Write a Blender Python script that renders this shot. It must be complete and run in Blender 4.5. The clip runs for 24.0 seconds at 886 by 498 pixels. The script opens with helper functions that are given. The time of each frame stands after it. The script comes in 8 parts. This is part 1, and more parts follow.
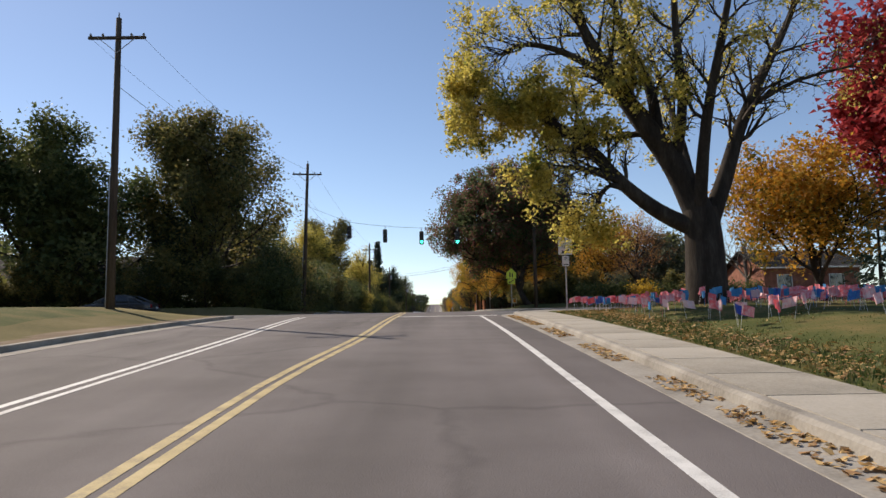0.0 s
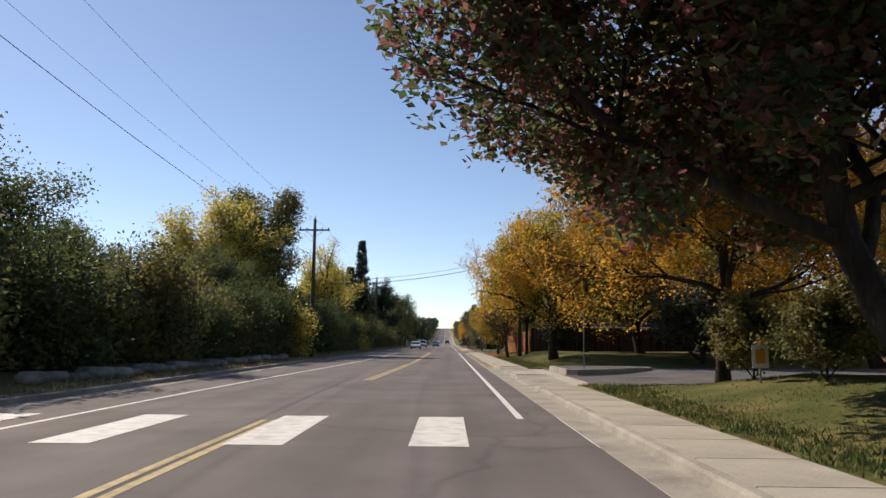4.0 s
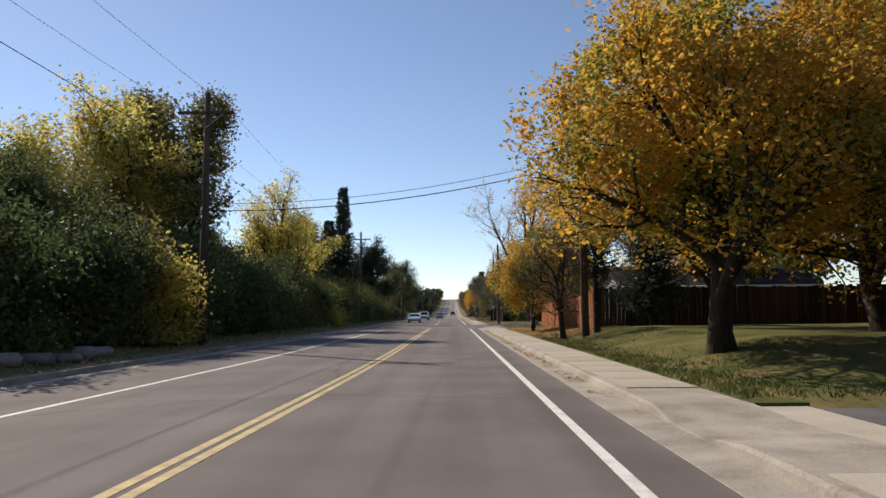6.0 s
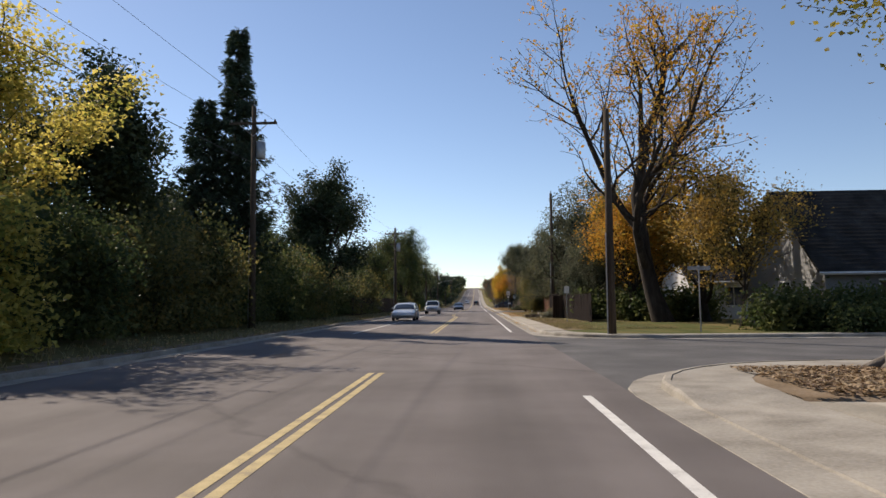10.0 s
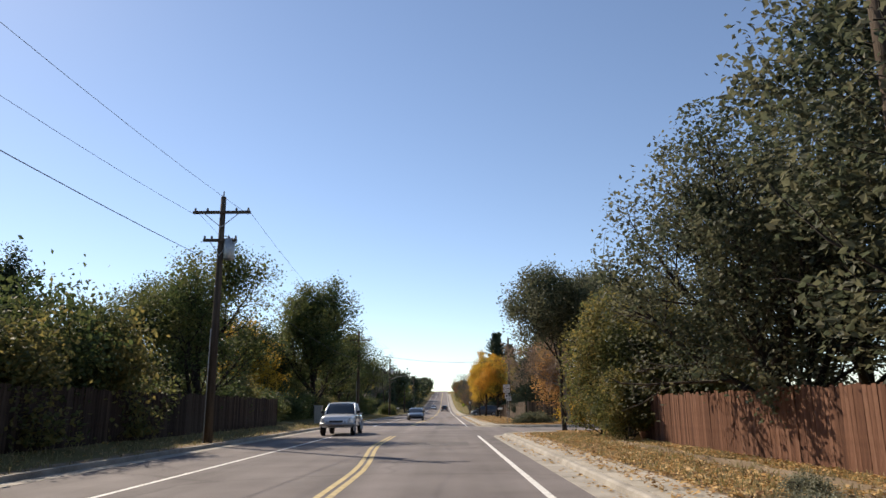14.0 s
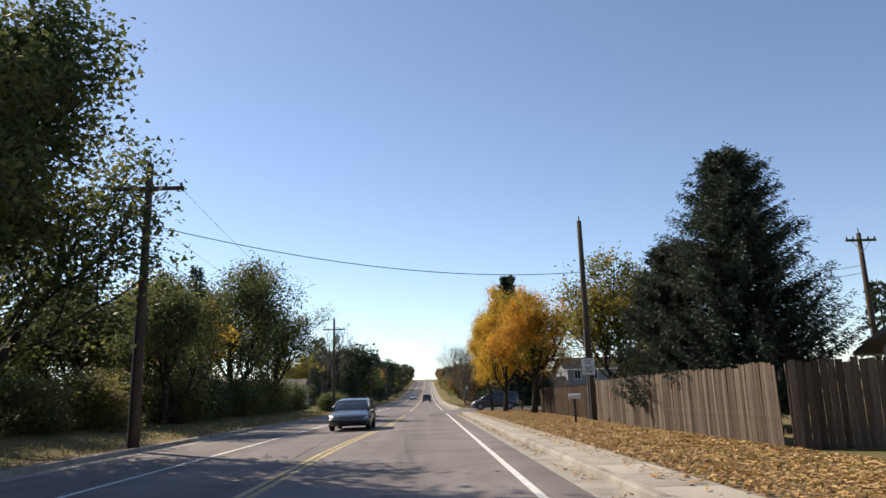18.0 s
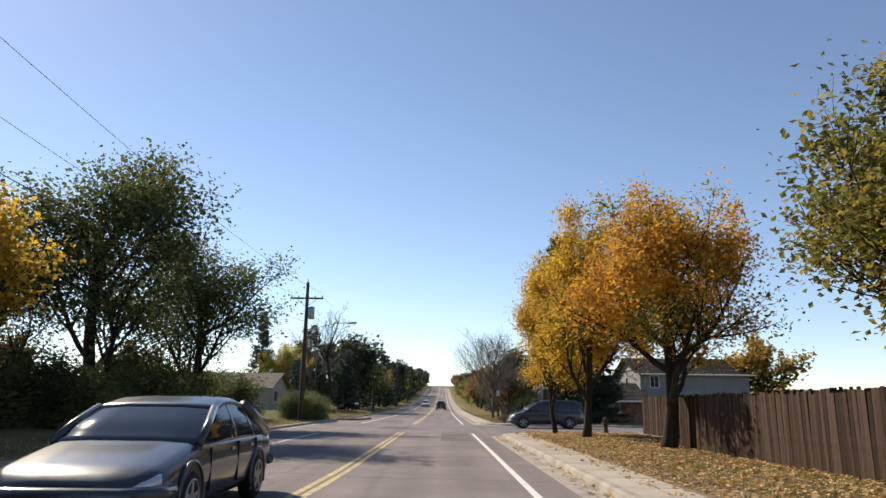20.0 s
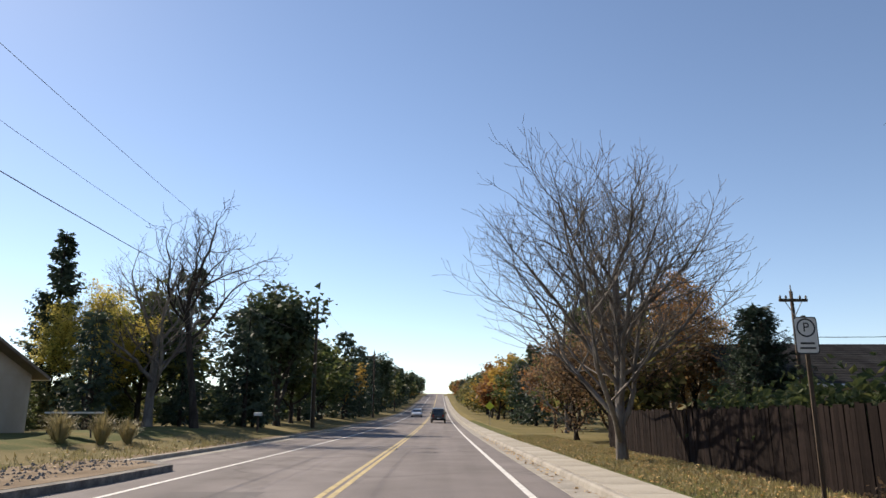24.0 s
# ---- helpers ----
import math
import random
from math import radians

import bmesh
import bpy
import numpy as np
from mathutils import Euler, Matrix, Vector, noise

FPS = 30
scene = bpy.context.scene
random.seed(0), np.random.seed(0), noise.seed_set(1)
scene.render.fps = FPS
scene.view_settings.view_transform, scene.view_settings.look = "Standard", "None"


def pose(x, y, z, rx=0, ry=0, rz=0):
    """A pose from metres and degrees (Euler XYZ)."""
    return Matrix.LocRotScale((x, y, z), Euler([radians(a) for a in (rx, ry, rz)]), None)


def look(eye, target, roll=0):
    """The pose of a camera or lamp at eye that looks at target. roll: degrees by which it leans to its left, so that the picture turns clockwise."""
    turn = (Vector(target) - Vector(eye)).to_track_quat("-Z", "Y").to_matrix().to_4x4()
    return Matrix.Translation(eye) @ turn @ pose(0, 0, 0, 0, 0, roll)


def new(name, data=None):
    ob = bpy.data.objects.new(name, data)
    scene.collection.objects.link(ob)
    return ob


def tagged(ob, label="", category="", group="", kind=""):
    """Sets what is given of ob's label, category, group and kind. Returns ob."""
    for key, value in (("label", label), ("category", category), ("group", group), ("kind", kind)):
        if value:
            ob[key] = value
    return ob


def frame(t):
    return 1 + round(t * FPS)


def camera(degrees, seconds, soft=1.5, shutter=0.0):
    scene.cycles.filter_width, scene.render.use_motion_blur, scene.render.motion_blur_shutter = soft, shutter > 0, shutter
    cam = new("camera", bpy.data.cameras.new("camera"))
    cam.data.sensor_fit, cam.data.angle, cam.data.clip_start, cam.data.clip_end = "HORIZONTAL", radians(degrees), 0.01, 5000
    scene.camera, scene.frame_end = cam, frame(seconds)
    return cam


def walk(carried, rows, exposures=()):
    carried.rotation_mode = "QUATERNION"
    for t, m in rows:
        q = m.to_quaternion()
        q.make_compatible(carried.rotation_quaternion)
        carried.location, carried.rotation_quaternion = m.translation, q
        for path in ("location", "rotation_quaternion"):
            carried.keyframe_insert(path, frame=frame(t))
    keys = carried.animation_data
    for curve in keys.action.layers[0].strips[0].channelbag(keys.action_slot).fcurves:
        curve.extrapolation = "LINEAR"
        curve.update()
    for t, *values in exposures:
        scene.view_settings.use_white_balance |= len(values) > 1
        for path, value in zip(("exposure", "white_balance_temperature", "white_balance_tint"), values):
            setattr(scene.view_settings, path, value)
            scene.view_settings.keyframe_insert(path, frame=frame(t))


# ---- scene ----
# ================= camera =================
cam = camera(65.04, 24.0)
PATH = [
    (0.0, 1.721, 0.20, -0.447, 95.71, 0.97, -0.46),
    (0.5, 1.744, 6.40, -0.056, 96.97, 0.85, -0.22),
    (1.0, 1.765, 12.60, 0.366, 98.59, 0.90, 0.10),
    (1.5, 1.767, 18.79, 0.572, 99.27, 0.71, 0.13),
    (3.5, 2.228, 44.00, 1.330, 97.47, 0.07, -1.30),
    (4.0, 2.214, 50.26, 1.358, 97.62, -0.46, 0.42),
    (4.5, 2.142, 56.53, 1.361, 97.04, -0.06, 2.56),
    (5.0, 2.153, 62.75, 1.356, 96.86, 0.04, 2.14),
    (5.5, 2.125, 68.95, 1.361, 95.93, 0.58, 1.78),
    (6.0, 2.112, 75.13, 1.357, 95.29, 0.58, 0.86),
    (6.5, 2.074, 81.29, 1.361, 95.35, 0.77, 0.91),
    (7.0, 2.064, 87.44, 1.361, 95.33, 0.71, 1.51),
    (7.5, 2.069, 93.63, 1.360, 94.83, 0.82, 1.94),
    (8.0, 2.065, 99.88, 1.359, 94.70, 0.57, 1.40),
    (8.5, 2.023, 106.23, 1.360, 94.54, 0.52, 2.16),
    (9.0, 2.022, 112.64, 1.361, 94.56, 0.39, 1.65),
    (9.5, 2.005, 119.13, 1.357, 94.30, 0.24, 2.04),
    (10.0, 1.948, 125.68, 1.362, 94.47, 0.59, 2.77),
    (10.5, 1.962, 132.22, 1.359, 95.26, 1.40, 3.16),
    (12.5, 1.922, 158.08, 1.364, 100.47, 1.01, -0.87),
    (13.0, 1.926, 164.44, 1.359, 100.66, 1.03, -1.13),
    (13.5, 1.906, 170.80, 1.355, 101.90, 0.90, -0.23),
    (14.0, 1.891, 177.19, 1.362, 102.90, 0.49, 0.17),
    (14.5, 1.937, 183.61, 1.364, 103.17, 0.34, 0.60),
    (15.0, 1.951, 190.01, 1.360, 103.04, 1.02, 1.21),
    (15.5, 2.014, 196.41, 1.358, 102.85, 0.85, 0.64),
    (16.0, 1.988, 202.79, 1.360, 103.20, 1.09, -0.31),
    (16.5, 1.964, 209.16, 1.359, 103.24, 1.41, -0.86),
    (17.0, 2.022, 215.49, 1.359, 103.11, 1.27, -1.15),
    (17.5, 2.016, 221.81, 1.360, 102.57, 1.29, -1.54),
    (18.0, 2.008, 228.11, 1.360, 102.04, 1.73, -1.20),
    (18.5, 1.980, 234.41, 1.358, 101.59, 1.45, -1.51),
    (20.5, 2.088, 259.36, 1.361, 103.36, -1.06, 0.27),
    (21.0, 2.111, 265.53, 1.359, 103.89, -0.57, 0.59),
    (21.5, 2.105, 271.69, 1.362, 103.85, -0.39, 0.41),
    (22.0, 2.137, 277.84, 1.361, 103.73, 0.16, 0.22),
    (22.5, 2.141, 284.02, 1.357, 103.42, 0.91, 0.10),
    (23.0, 2.075, 290.24, 1.359, 103.22, 1.42, 0.15),
    (23.5, 1.999, 296.50, 1.359, 103.06, 1.00, -0.05),
    (24.0, 1.957, 302.78, 1.361, 103.42, -0.03, -0.22),
]
walk(cam, [(t, pose(x, y, z, rx, ry, rz)) for t, x, y, z, rx, ry, rz in PATH], [(0.0, 0.12, 6750, 14), (10.5, 0.12, 6750, 14), (12.5, 0.4, 6850, 13), (24.0, 0.43, 6850, 13)])

# ================= light =================
SUN_EL, SUN_AZ = radians(37.0), radians(-43.8)       # azimuth from +y towards +x
world = bpy.data.worlds.new("world")
scene.world = world
world.use_nodes = True
wn = world.node_tree.nodes
wl = world.node_tree.links
sky = wn.new("ShaderNodeTexSky")
sky.sky_type = "NISHITA"
sky.sun_disc = False
sky.sun_elevation = SUN_EL
sky.sun_rotation = SUN_AZ
sky.altitude = 1600
sky.air_density, sky.dust_density, sky.ozone_density = 1.0, 0.3, 1.6
wl.new(sky.outputs[0], wn["Background"].inputs[0])
wn["Background"].inputs[1].default_value = 0.12
sun = new("sun", bpy.data.lights.new("sun", "SUN"))
sun.data.energy = 5.0
sun.data.angle = radians(0.5)
sun.data.color = (1.0, 0.9, 0.75)
toward = Vector((math.sin(SUN_AZ) * math.cos(SUN_EL), math.cos(SUN_AZ) * math.cos(SUN_EL), math.sin(SUN_EL)))
sun.matrix_world = look(toward * 100, (0, 0, 0))

# ================= materials =================
def mat(name, cols, rough=0.8, metal=0.0, scale=3.0, fine=40.0, bump=0.3, spread=0.25, spec=0.3, island=False, obj=0.0, stretch=None):
    """A surface of two or three colours mixed by a coarse and a fine noise in real size, with relief."""
    m = bpy.data.materials.new(name)
    m.use_nodes = True
    n, l = m.node_tree.nodes, m.node_tree.links
    b = n["Principled BSDF"]
    b.inputs["Roughness"].default_value = rough
    b.inputs["Metallic"].default_value = metal
    b.inputs["Specular IOR Level"].default_value = spec
    co = n.new("ShaderNodeTexCoord")
    mp = n.new("ShaderNodeMapping")
    l.new(co.outputs["Object"], mp.inputs[0])
    if stretch:
        mp.inputs["Scale"].default_value = stretch
    a = n.new("ShaderNodeTexNoise")
    a.inputs["Scale"].default_value, a.inputs["Detail"].default_value = scale, 4
    f = n.new("ShaderNodeTexNoise")
    f.inputs["Scale"].default_value, f.inputs["Detail"].default_value = fine, 3
    for t in (a, f):
        l.new(mp.outputs[0], t.inputs["Vector"])
    mix = n.new("ShaderNodeMath")
    mix.operation = "ADD"
    s1 = n.new("ShaderNodeMath")
    s1.operation = "MULTIPLY_ADD"
    l.new(f.outputs["Fac"], s1.inputs[0])
    s1.inputs[1].default_value, s1.inputs[2].default_value = 0.45, -0.22
    l.new(a.outputs["Fac"], mix.inputs[0])
    l.new(s1.outputs[0], mix.inputs[1])
    last = mix
    if island or obj:
        if island:
            r = n.new("ShaderNodeNewGeometry").outputs["Random Per Island"]
        else:
            r = n.new("ShaderNodeObjectInfo").outputs["Random"]
        s2 = n.new("ShaderNodeMath")
        s2.operation = "MULTIPLY_ADD"
        l.new(r, s2.inputs[0])
        amount = 0.7 if island else obj
        s2.inputs[1].default_value, s2.inputs[2].default_value = amount, -amount / 2
        add = n.new("ShaderNodeMath")
        l.new(mix.outputs[0], add.inputs[0])
        l.new(s2.outputs[0], add.inputs[1])
        last = add
    ramp = n.new("ShaderNodeValToRGB")
    l.new(last.outputs[0], ramp.inputs[0])
    e = ramp.color_ramp.elements
    e[0].position, e[1].position = 0.5 - spread, 0.5 + spread
    e[0].color, e[1].color = (*cols[0], 1), (*cols[-1], 1)
    if len(cols) == 3:
        k = e.new(0.5)
        k.color = (*cols[1], 1)
    l.new(ramp.outputs[0], b.inputs["Base Color"])
    if bump:
        bp = n.new("ShaderNodeBump")
        bp.inputs["Strength"].default_value = bump
        bp.inputs["Distance"].default_value = 0.02
        l.new(f.outputs["Fac"], bp.inputs["Height"])
        l.new(bp.outputs[0], b.inputs["Normal"])
    return m


def leafmat(name, cols, through_light=0.45, scale=0.35):
    """Leaves: colour by clump and by leaf, half of the light passes through."""
    m = bpy.data.materials.new(name)
    m.use_nodes = True
    n, l = m.node_tree.nodes, m.node_tree.links
    b = n["Principled BSDF"]
    b.inputs["Roughness"].default_value = 0.6
    b.inputs["Specular IOR Level"].default_value = 0.25
    geo = n.new("ShaderNodeNewGeometry")
    co = n.new("ShaderNodeTexCoord")
    a = n.new("ShaderNodeTexNoise")
    a.inputs["Scale"].default_value, a.inputs["Detail"].default_value = scale, 2
    l.new(co.outputs["Object"], a.inputs["Vector"])
    s = n.new("ShaderNodeMath")
    s.operation = "MULTIPLY_ADD"
    l.new(geo.outputs["Random Per Island"], s.inputs[0])
    s.inputs[1].default_value, s.inputs[2].default_value = 0.36, -0.5
    t = n.new("ShaderNodeMath")
    t.operation = "MULTIPLY_ADD"
    l.new(a.outputs["Fac"], t.inputs[0])
    t.inputs[1].default_value = 1.65
    l.new(s.outputs[0], t.inputs[2])
    ramp = n.new("ShaderNodeValToRGB")
    l.new(t.outputs[0], ramp.inputs[0])
    e = ramp.color_ramp.elements
    e[0].position, e[1].position = 0.25, 0.75
    e[0].color, e[1].color = (*cols[0], 1), (*cols[-1], 1)
    for i, c in enumerate(cols[1:-1]):
        k = e.new(0.25 + 0.5 * (i + 1) / (len(cols) - 1))
        k.color = (*c, 1)
    l.new(ramp.outputs[0], b.inputs["Base Color"])
    tr = n.new("ShaderNodeBsdfTranslucent")
    l.new(ramp.outputs[0], tr.inputs["Color"])
    mx = n.new("ShaderNodeMixShader")
    mx.inputs[0].default_value = through_light
    l.new(b.outputs[0], mx.inputs[1])
    l.new(tr.outputs[0], mx.inputs[2])
    l.new(mx.outputs[0], n["Material Output"].inputs["Surface"])
    return m


def plain(name, col, rough=0.5, metal=0.0, emit=0.0, glass=False):
    m = bpy.data.materials.new(name)
    m.use_nodes = True
    b = m.node_tree.nodes["Principled BSDF"]
    b.inputs["Base Color"].default_value = (*col, 1)
    b.inputs["Roughness"].default_value = rough
    b.inputs["Metallic"].default_value = metal
    if emit:
        b.inputs["Emission Color"].default_value = (*col, 1)
        b.inputs["Emission Strength"].default_value = emit
    if glass:
        b.inputs["Specular IOR Level"].default_value = 0.8
    return m


def asphalt_mat(name="asphalt", tone=1.0):
    """Worn asphalt: aggregate grain, long tyre-worn bands, dark crack lines."""
    m = mat(name, [tuple(tone * v for v in c) for c in ((0.102, 0.09, 0.086), (0.137, 0.121, 0.117), (0.172, 0.154, 0.149))], rough=0.9, scale=0.5, fine=70, bump=0.35, spread=0.3, spec=0.25)
    n, l = m.node_tree.nodes, m.node_tree.links
    b = n["Principled BSDF"]
    ramp = [x for x in n if x.type == "VALTORGB"][0]
    co = [x for x in n if x.type == "TEX_COORD"][0]
    mp = n.new("ShaderNodeMapping")
    mp.inputs["Scale"].default_value = (1.1, 0.03, 1)
    l.new(co.outputs["Object"], mp.inputs[0])
    band = n.new("ShaderNodeTexNoise")
    band.inputs["Scale"].default_value = 1.0
    l.new(mp.outputs[0], band.inputs["Vector"])
    v = n.new("ShaderNodeTexVoronoi")
    v.feature = "DISTANCE_TO_EDGE"
    v.inputs["Scale"].default_value = 0.11
    wob = n.new("ShaderNodeTexNoise")
    wob.inputs["Scale"].default_value = 0.8
    wob.inputs["Detail"].default_value = 5
    l.new(co.outputs["Object"], wob.inputs["Vector"])
    wmix = n.new("ShaderNodeMixRGB")
    wmix.blend_type = "LINEAR_LIGHT"
    wmix.inputs[0].default_value = 0.5
    l.new(co.outputs["Object"], wmix.inputs[1])
    l.new(wob.outputs["Color"], wmix.inputs[2])
    l.new(wmix.outputs[0], v.inputs["Vector"])
    cr = n.new("ShaderNodeMapRange")
    cr.inputs[1].default_value, cr.inputs[2].default_value = 0.0, 0.012
    cr.inputs[3].default_value, cr.inputs[4].default_value = 0.78, 1.0
    l.new(v.outputs["Distance"], cr.inputs[0])
    bandr = n.new("ShaderNodeMapRange")
    bandr.inputs[1].default_value, bandr.inputs[2].default_value = 0.3, 0.7
    bandr.inputs[3].default_value, bandr.inputs[4].default_value = 0.82, 1.16
    l.new(band.outputs["Fac"], bandr.inputs[0])
    mul = n.new("ShaderNodeMath")
    mul.operation = "MULTIPLY"
    l.new(cr.outputs[0], mul.inputs[0])
    l.new(bandr.outputs[0], mul.inputs[1])
    col = n.new("ShaderNodeVectorMath")
    col.operation = "SCALE"
    l.new(ramp.outputs[0], col.inputs[0])
    l.new(mul.outputs[0], col.inputs["Scale"])
    l.new(col.outputs[0], b.inputs["Base Color"])
    return m


M = {}
M["asphalt"] = asphalt_mat()
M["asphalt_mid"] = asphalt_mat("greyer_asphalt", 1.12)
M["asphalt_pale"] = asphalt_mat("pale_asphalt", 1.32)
M["side_pale"] = asphalt_mat("pale_side_asphalt", 1.2)
M["patch"] = mat("patch_asphalt", [(0.095, 0.086, 0.084), (0.125, 0.114, 0.111), (0.16, 0.147, 0.143)], rough=0.92, scale=0.6, fine=60, bump=0.4)
M["asphalt2"] = mat("side_asphalt", [(0.07, 0.07, 0.072), (0.1, 0.098, 0.1), (0.14, 0.135, 0.135)], rough=0.92, scale=0.6, fine=60, bump=0.4)
M["concrete"] = mat("concrete", [(0.27, 0.245, 0.2), (0.38, 0.345, 0.285), (0.46, 0.42, 0.355)], rough=0.9, scale=0.9, fine=30, bump=0.25, obj=0.25)
M["gutter"] = mat("gutter_concrete", [(0.2, 0.18, 0.15), (0.31, 0.285, 0.245), (0.4, 0.37, 0.32)], rough=0.9, scale=1.4, fine=24, bump=0.3)
M["ground"] = mat("dry_grass", [(0.09, 0.085, 0.03), (0.15, 0.125, 0.05), (0.22, 0.17, 0.085)], rough=1.0, scale=0.35, fine=9, bump=0.8, spread=0.3, spec=0.1)
M["lawn"] = mat("lawn_grass", [(0.05, 0.07, 0.02), (0.1, 0.105, 0.035), (0.19, 0.145, 0.06)], rough=1.0, scale=0.7, fine=14, bump=0.8, spread=0.26, spec=0.1)
M["dirt"] = mat("bare_dirt", [(0.14, 0.1, 0.065), (0.22, 0.165, 0.11), (0.3, 0.235, 0.17)], rough=1.0, scale=0.8, fine=20, bump=0.8, spec=0.1)
M["yellow"] = mat("yellow_paint", [(0.27, 0.22, 0.14), (0.46, 0.36, 0.17), (0.56, 0.45, 0.23)], rough=0.75, scale=4, fine=60, bump=0.2)
M["white"] = mat("white_paint", [(0.45, 0.44, 0.42), (0.66, 0.65, 0.62), (0.75, 0.74, 0.71)], rough=0.75, scale=4, fine=60, bump=0.2)
M["bark"] = mat("bark", [(0.018, 0.014, 0.011), (0.037, 0.029, 0.023), (0.07, 0.058, 0.047)], rough=1.0, scale=3, fine=18, bump=1.0, stretch=(1, 1, 0.25))
M["bark_light"] = mat("pale_bark", [(0.09, 0.08, 0.07), (0.16, 0.14, 0.12), (0.24, 0.215, 0.19)], rough=1.0, scale=3, fine=18, bump=0.8, stretch=(1, 1, 0.25))
M["pole"] = mat("pole_wood", [(0.05, 0.037, 0.028), (0.085, 0.065, 0.049), (0.135, 0.106, 0.082)], rough=0.95, spec=0.1, scale=2, fine=30, bump=0.5, stretch=(3, 3, 0.2))
M["steel"] = mat("galvanised_steel", [(0.3, 0.3, 0.3), (0.42, 0.42, 0.42)], rough=0.45, metal=0.8, scale=8, fine=60, bump=0.05)
M["wire"] = plain("wire_black", (0.02, 0.02, 0.02), 0.6)
M["black"] = plain("black_plastic", (0.02, 0.02, 0.022), 0.5)
M["rubber"] = mat("tyre_rubber", [(0.015, 0.015, 0.015), (0.03, 0.03, 0.03)], rough=0.9, scale=6, fine=60, bump=0.2)
M["glass"] = plain("car_glass", (0.02, 0.025, 0.03), 0.05, glass=True)
M["pane"] = plain("window_glass", (0.03, 0.04, 0.05), 0.06, glass=True)
M["signwhite"] = mat("sign_sheet", [(0.62, 0.62, 0.6), (0.75, 0.75, 0.73)], rough=0.45, scale=3, fine=30, bump=0.02)
M["signback"] = mat("sign_back", [(0.3, 0.3, 0.3), (0.4, 0.4, 0.4)], rough=0.4, metal=0.7, scale=5, fine=30, bump=0.03)
M["signyellow"] = plain("sign_yellow_green", (0.55, 0.62, 0.04), 0.5)
M["red"] = plain("sign_red", (0.5, 0.02, 0.02), 0.5)
M["ink"] = plain("sign_ink", (0.02, 0.02, 0.02), 0.6)
M["green_lamp"] = plain("green_signal_lens", (0.02, 0.9, 0.55), 0.3, emit=6.0)
M["dark_lens"] = plain("dark_signal_lens", (0.03, 0.015, 0.01), 0.3)
M["bollard"] = mat("bollard_yellow", [(0.5, 0.33, 0.03), (0.65, 0.45, 0.05)], rough=0.6, scale=5, fine=30, bump=0.1)
M["fence_red"] = mat("cedar_boards", [(0.19, 0.07, 0.035), (0.3, 0.12, 0.06), (0.4, 0.18, 0.1)], rough=0.9, scale=1.5, fine=16, bump=0.5, spec=0.06, obj=0.35, stretch=(6, 6, 0.5))
M["fence_grey"] = mat("weathered_boards", [(0.055, 0.043, 0.035), (0.11, 0.087, 0.068), (0.19, 0.155, 0.125)], rough=0.95, scale=1.5, fine=16, bump=0.5, spec=0.06, obj=0.4, stretch=(6, 6, 0.5))
M["fence_brown"] = mat("dark_boards", [(0.03, 0.021, 0.017), (0.058, 0.04, 0.03), (0.095, 0.068, 0.052)], rough=0.95, scale=1.5, fine=16, bump=0.5, spec=0.06, obj=0.4, stretch=(6, 6, 0.5))
M["timber"] = mat("weathered_timber", [(0.16, 0.125, 0.085), (0.28, 0.225, 0.16), (0.4, 0.335, 0.25)], rough=0.95, scale=2.0, fine=22, bump=0.6, spec=0.06, obj=0.4, stretch=(1, 5, 5))
# brown boards coloured almost black: the shade on them is in the colour
M["fence_shade"] = mat("shade_toned_boards", [(0.009, 0.0065, 0.006), (0.016, 0.0115, 0.0105), (0.028, 0.02, 0.018)], rough=0.9, scale=1.5, fine=16, bump=0.5, spec=0.06, obj=0.4, stretch=(6, 6, 0.5))
M["fence_rust"] = mat("aged_cedar_boards", [(0.075, 0.04, 0.028), (0.13, 0.066, 0.044), (0.2, 0.11, 0.075)], rough=0.95, scale=1.5, fine=16, bump=0.5, spec=0.06, obj=0.4, stretch=(6, 6, 0.5))
M["brick"] = mat("brick", [(0.2, 0.085, 0.055), (0.29, 0.125, 0.085), (0.36, 0.18, 0.13)], rough=0.95, scale=2, fine=12, bump=0.4, obj=0.4)
M["siding"] = mat("grey_siding", [(0.2, 0.2, 0.205), (0.28, 0.28, 0.28)], rough=0.8, scale=0.7, fine=20, bump=0.15, obj=0.15)
M["siding_white"] = mat("white_siding", [(0.52, 0.52, 0.52), (0.68, 0.68, 0.68)], rough=0.8, scale=0.7, fine=20, bump=0.15, obj=0.15)
M["siding_tan"] = mat("tan_siding", [(0.3, 0.25, 0.19), (0.42, 0.36, 0.29)], rough=0.8, scale=0.7, fine=20, bump=0.15, obj=0.15)
M["roof"] = mat("asphalt_shingle", [(0.022, 0.021, 0.02), (0.04, 0.038, 0.036), (0.07, 0.066, 0.062)], rough=0.95, spec=0.1, scale=1.2, fine=18, bump=0.6, obj=0.3)
M["roof_tan"] = mat("tan_shingle", [(0.14, 0.115, 0.09), (0.22, 0.185, 0.15)], rough=0.95, scale=1.2, fine=18, bump=0.6, obj=0.3)
M["trim"] = mat("white_trim", [(0.6, 0.6, 0.58), (0.74, 0.74, 0.72)], rough=0.6, scale=2, fine=30, bump=0.05)
M["stone"] = mat("grey_stone", [(0.12, 0.11, 0.1), (0.22, 0.205, 0.185), (0.33, 0.31, 0.28)], rough=0.95, scale=3, fine=20, bump=0.8, obj=0.4)

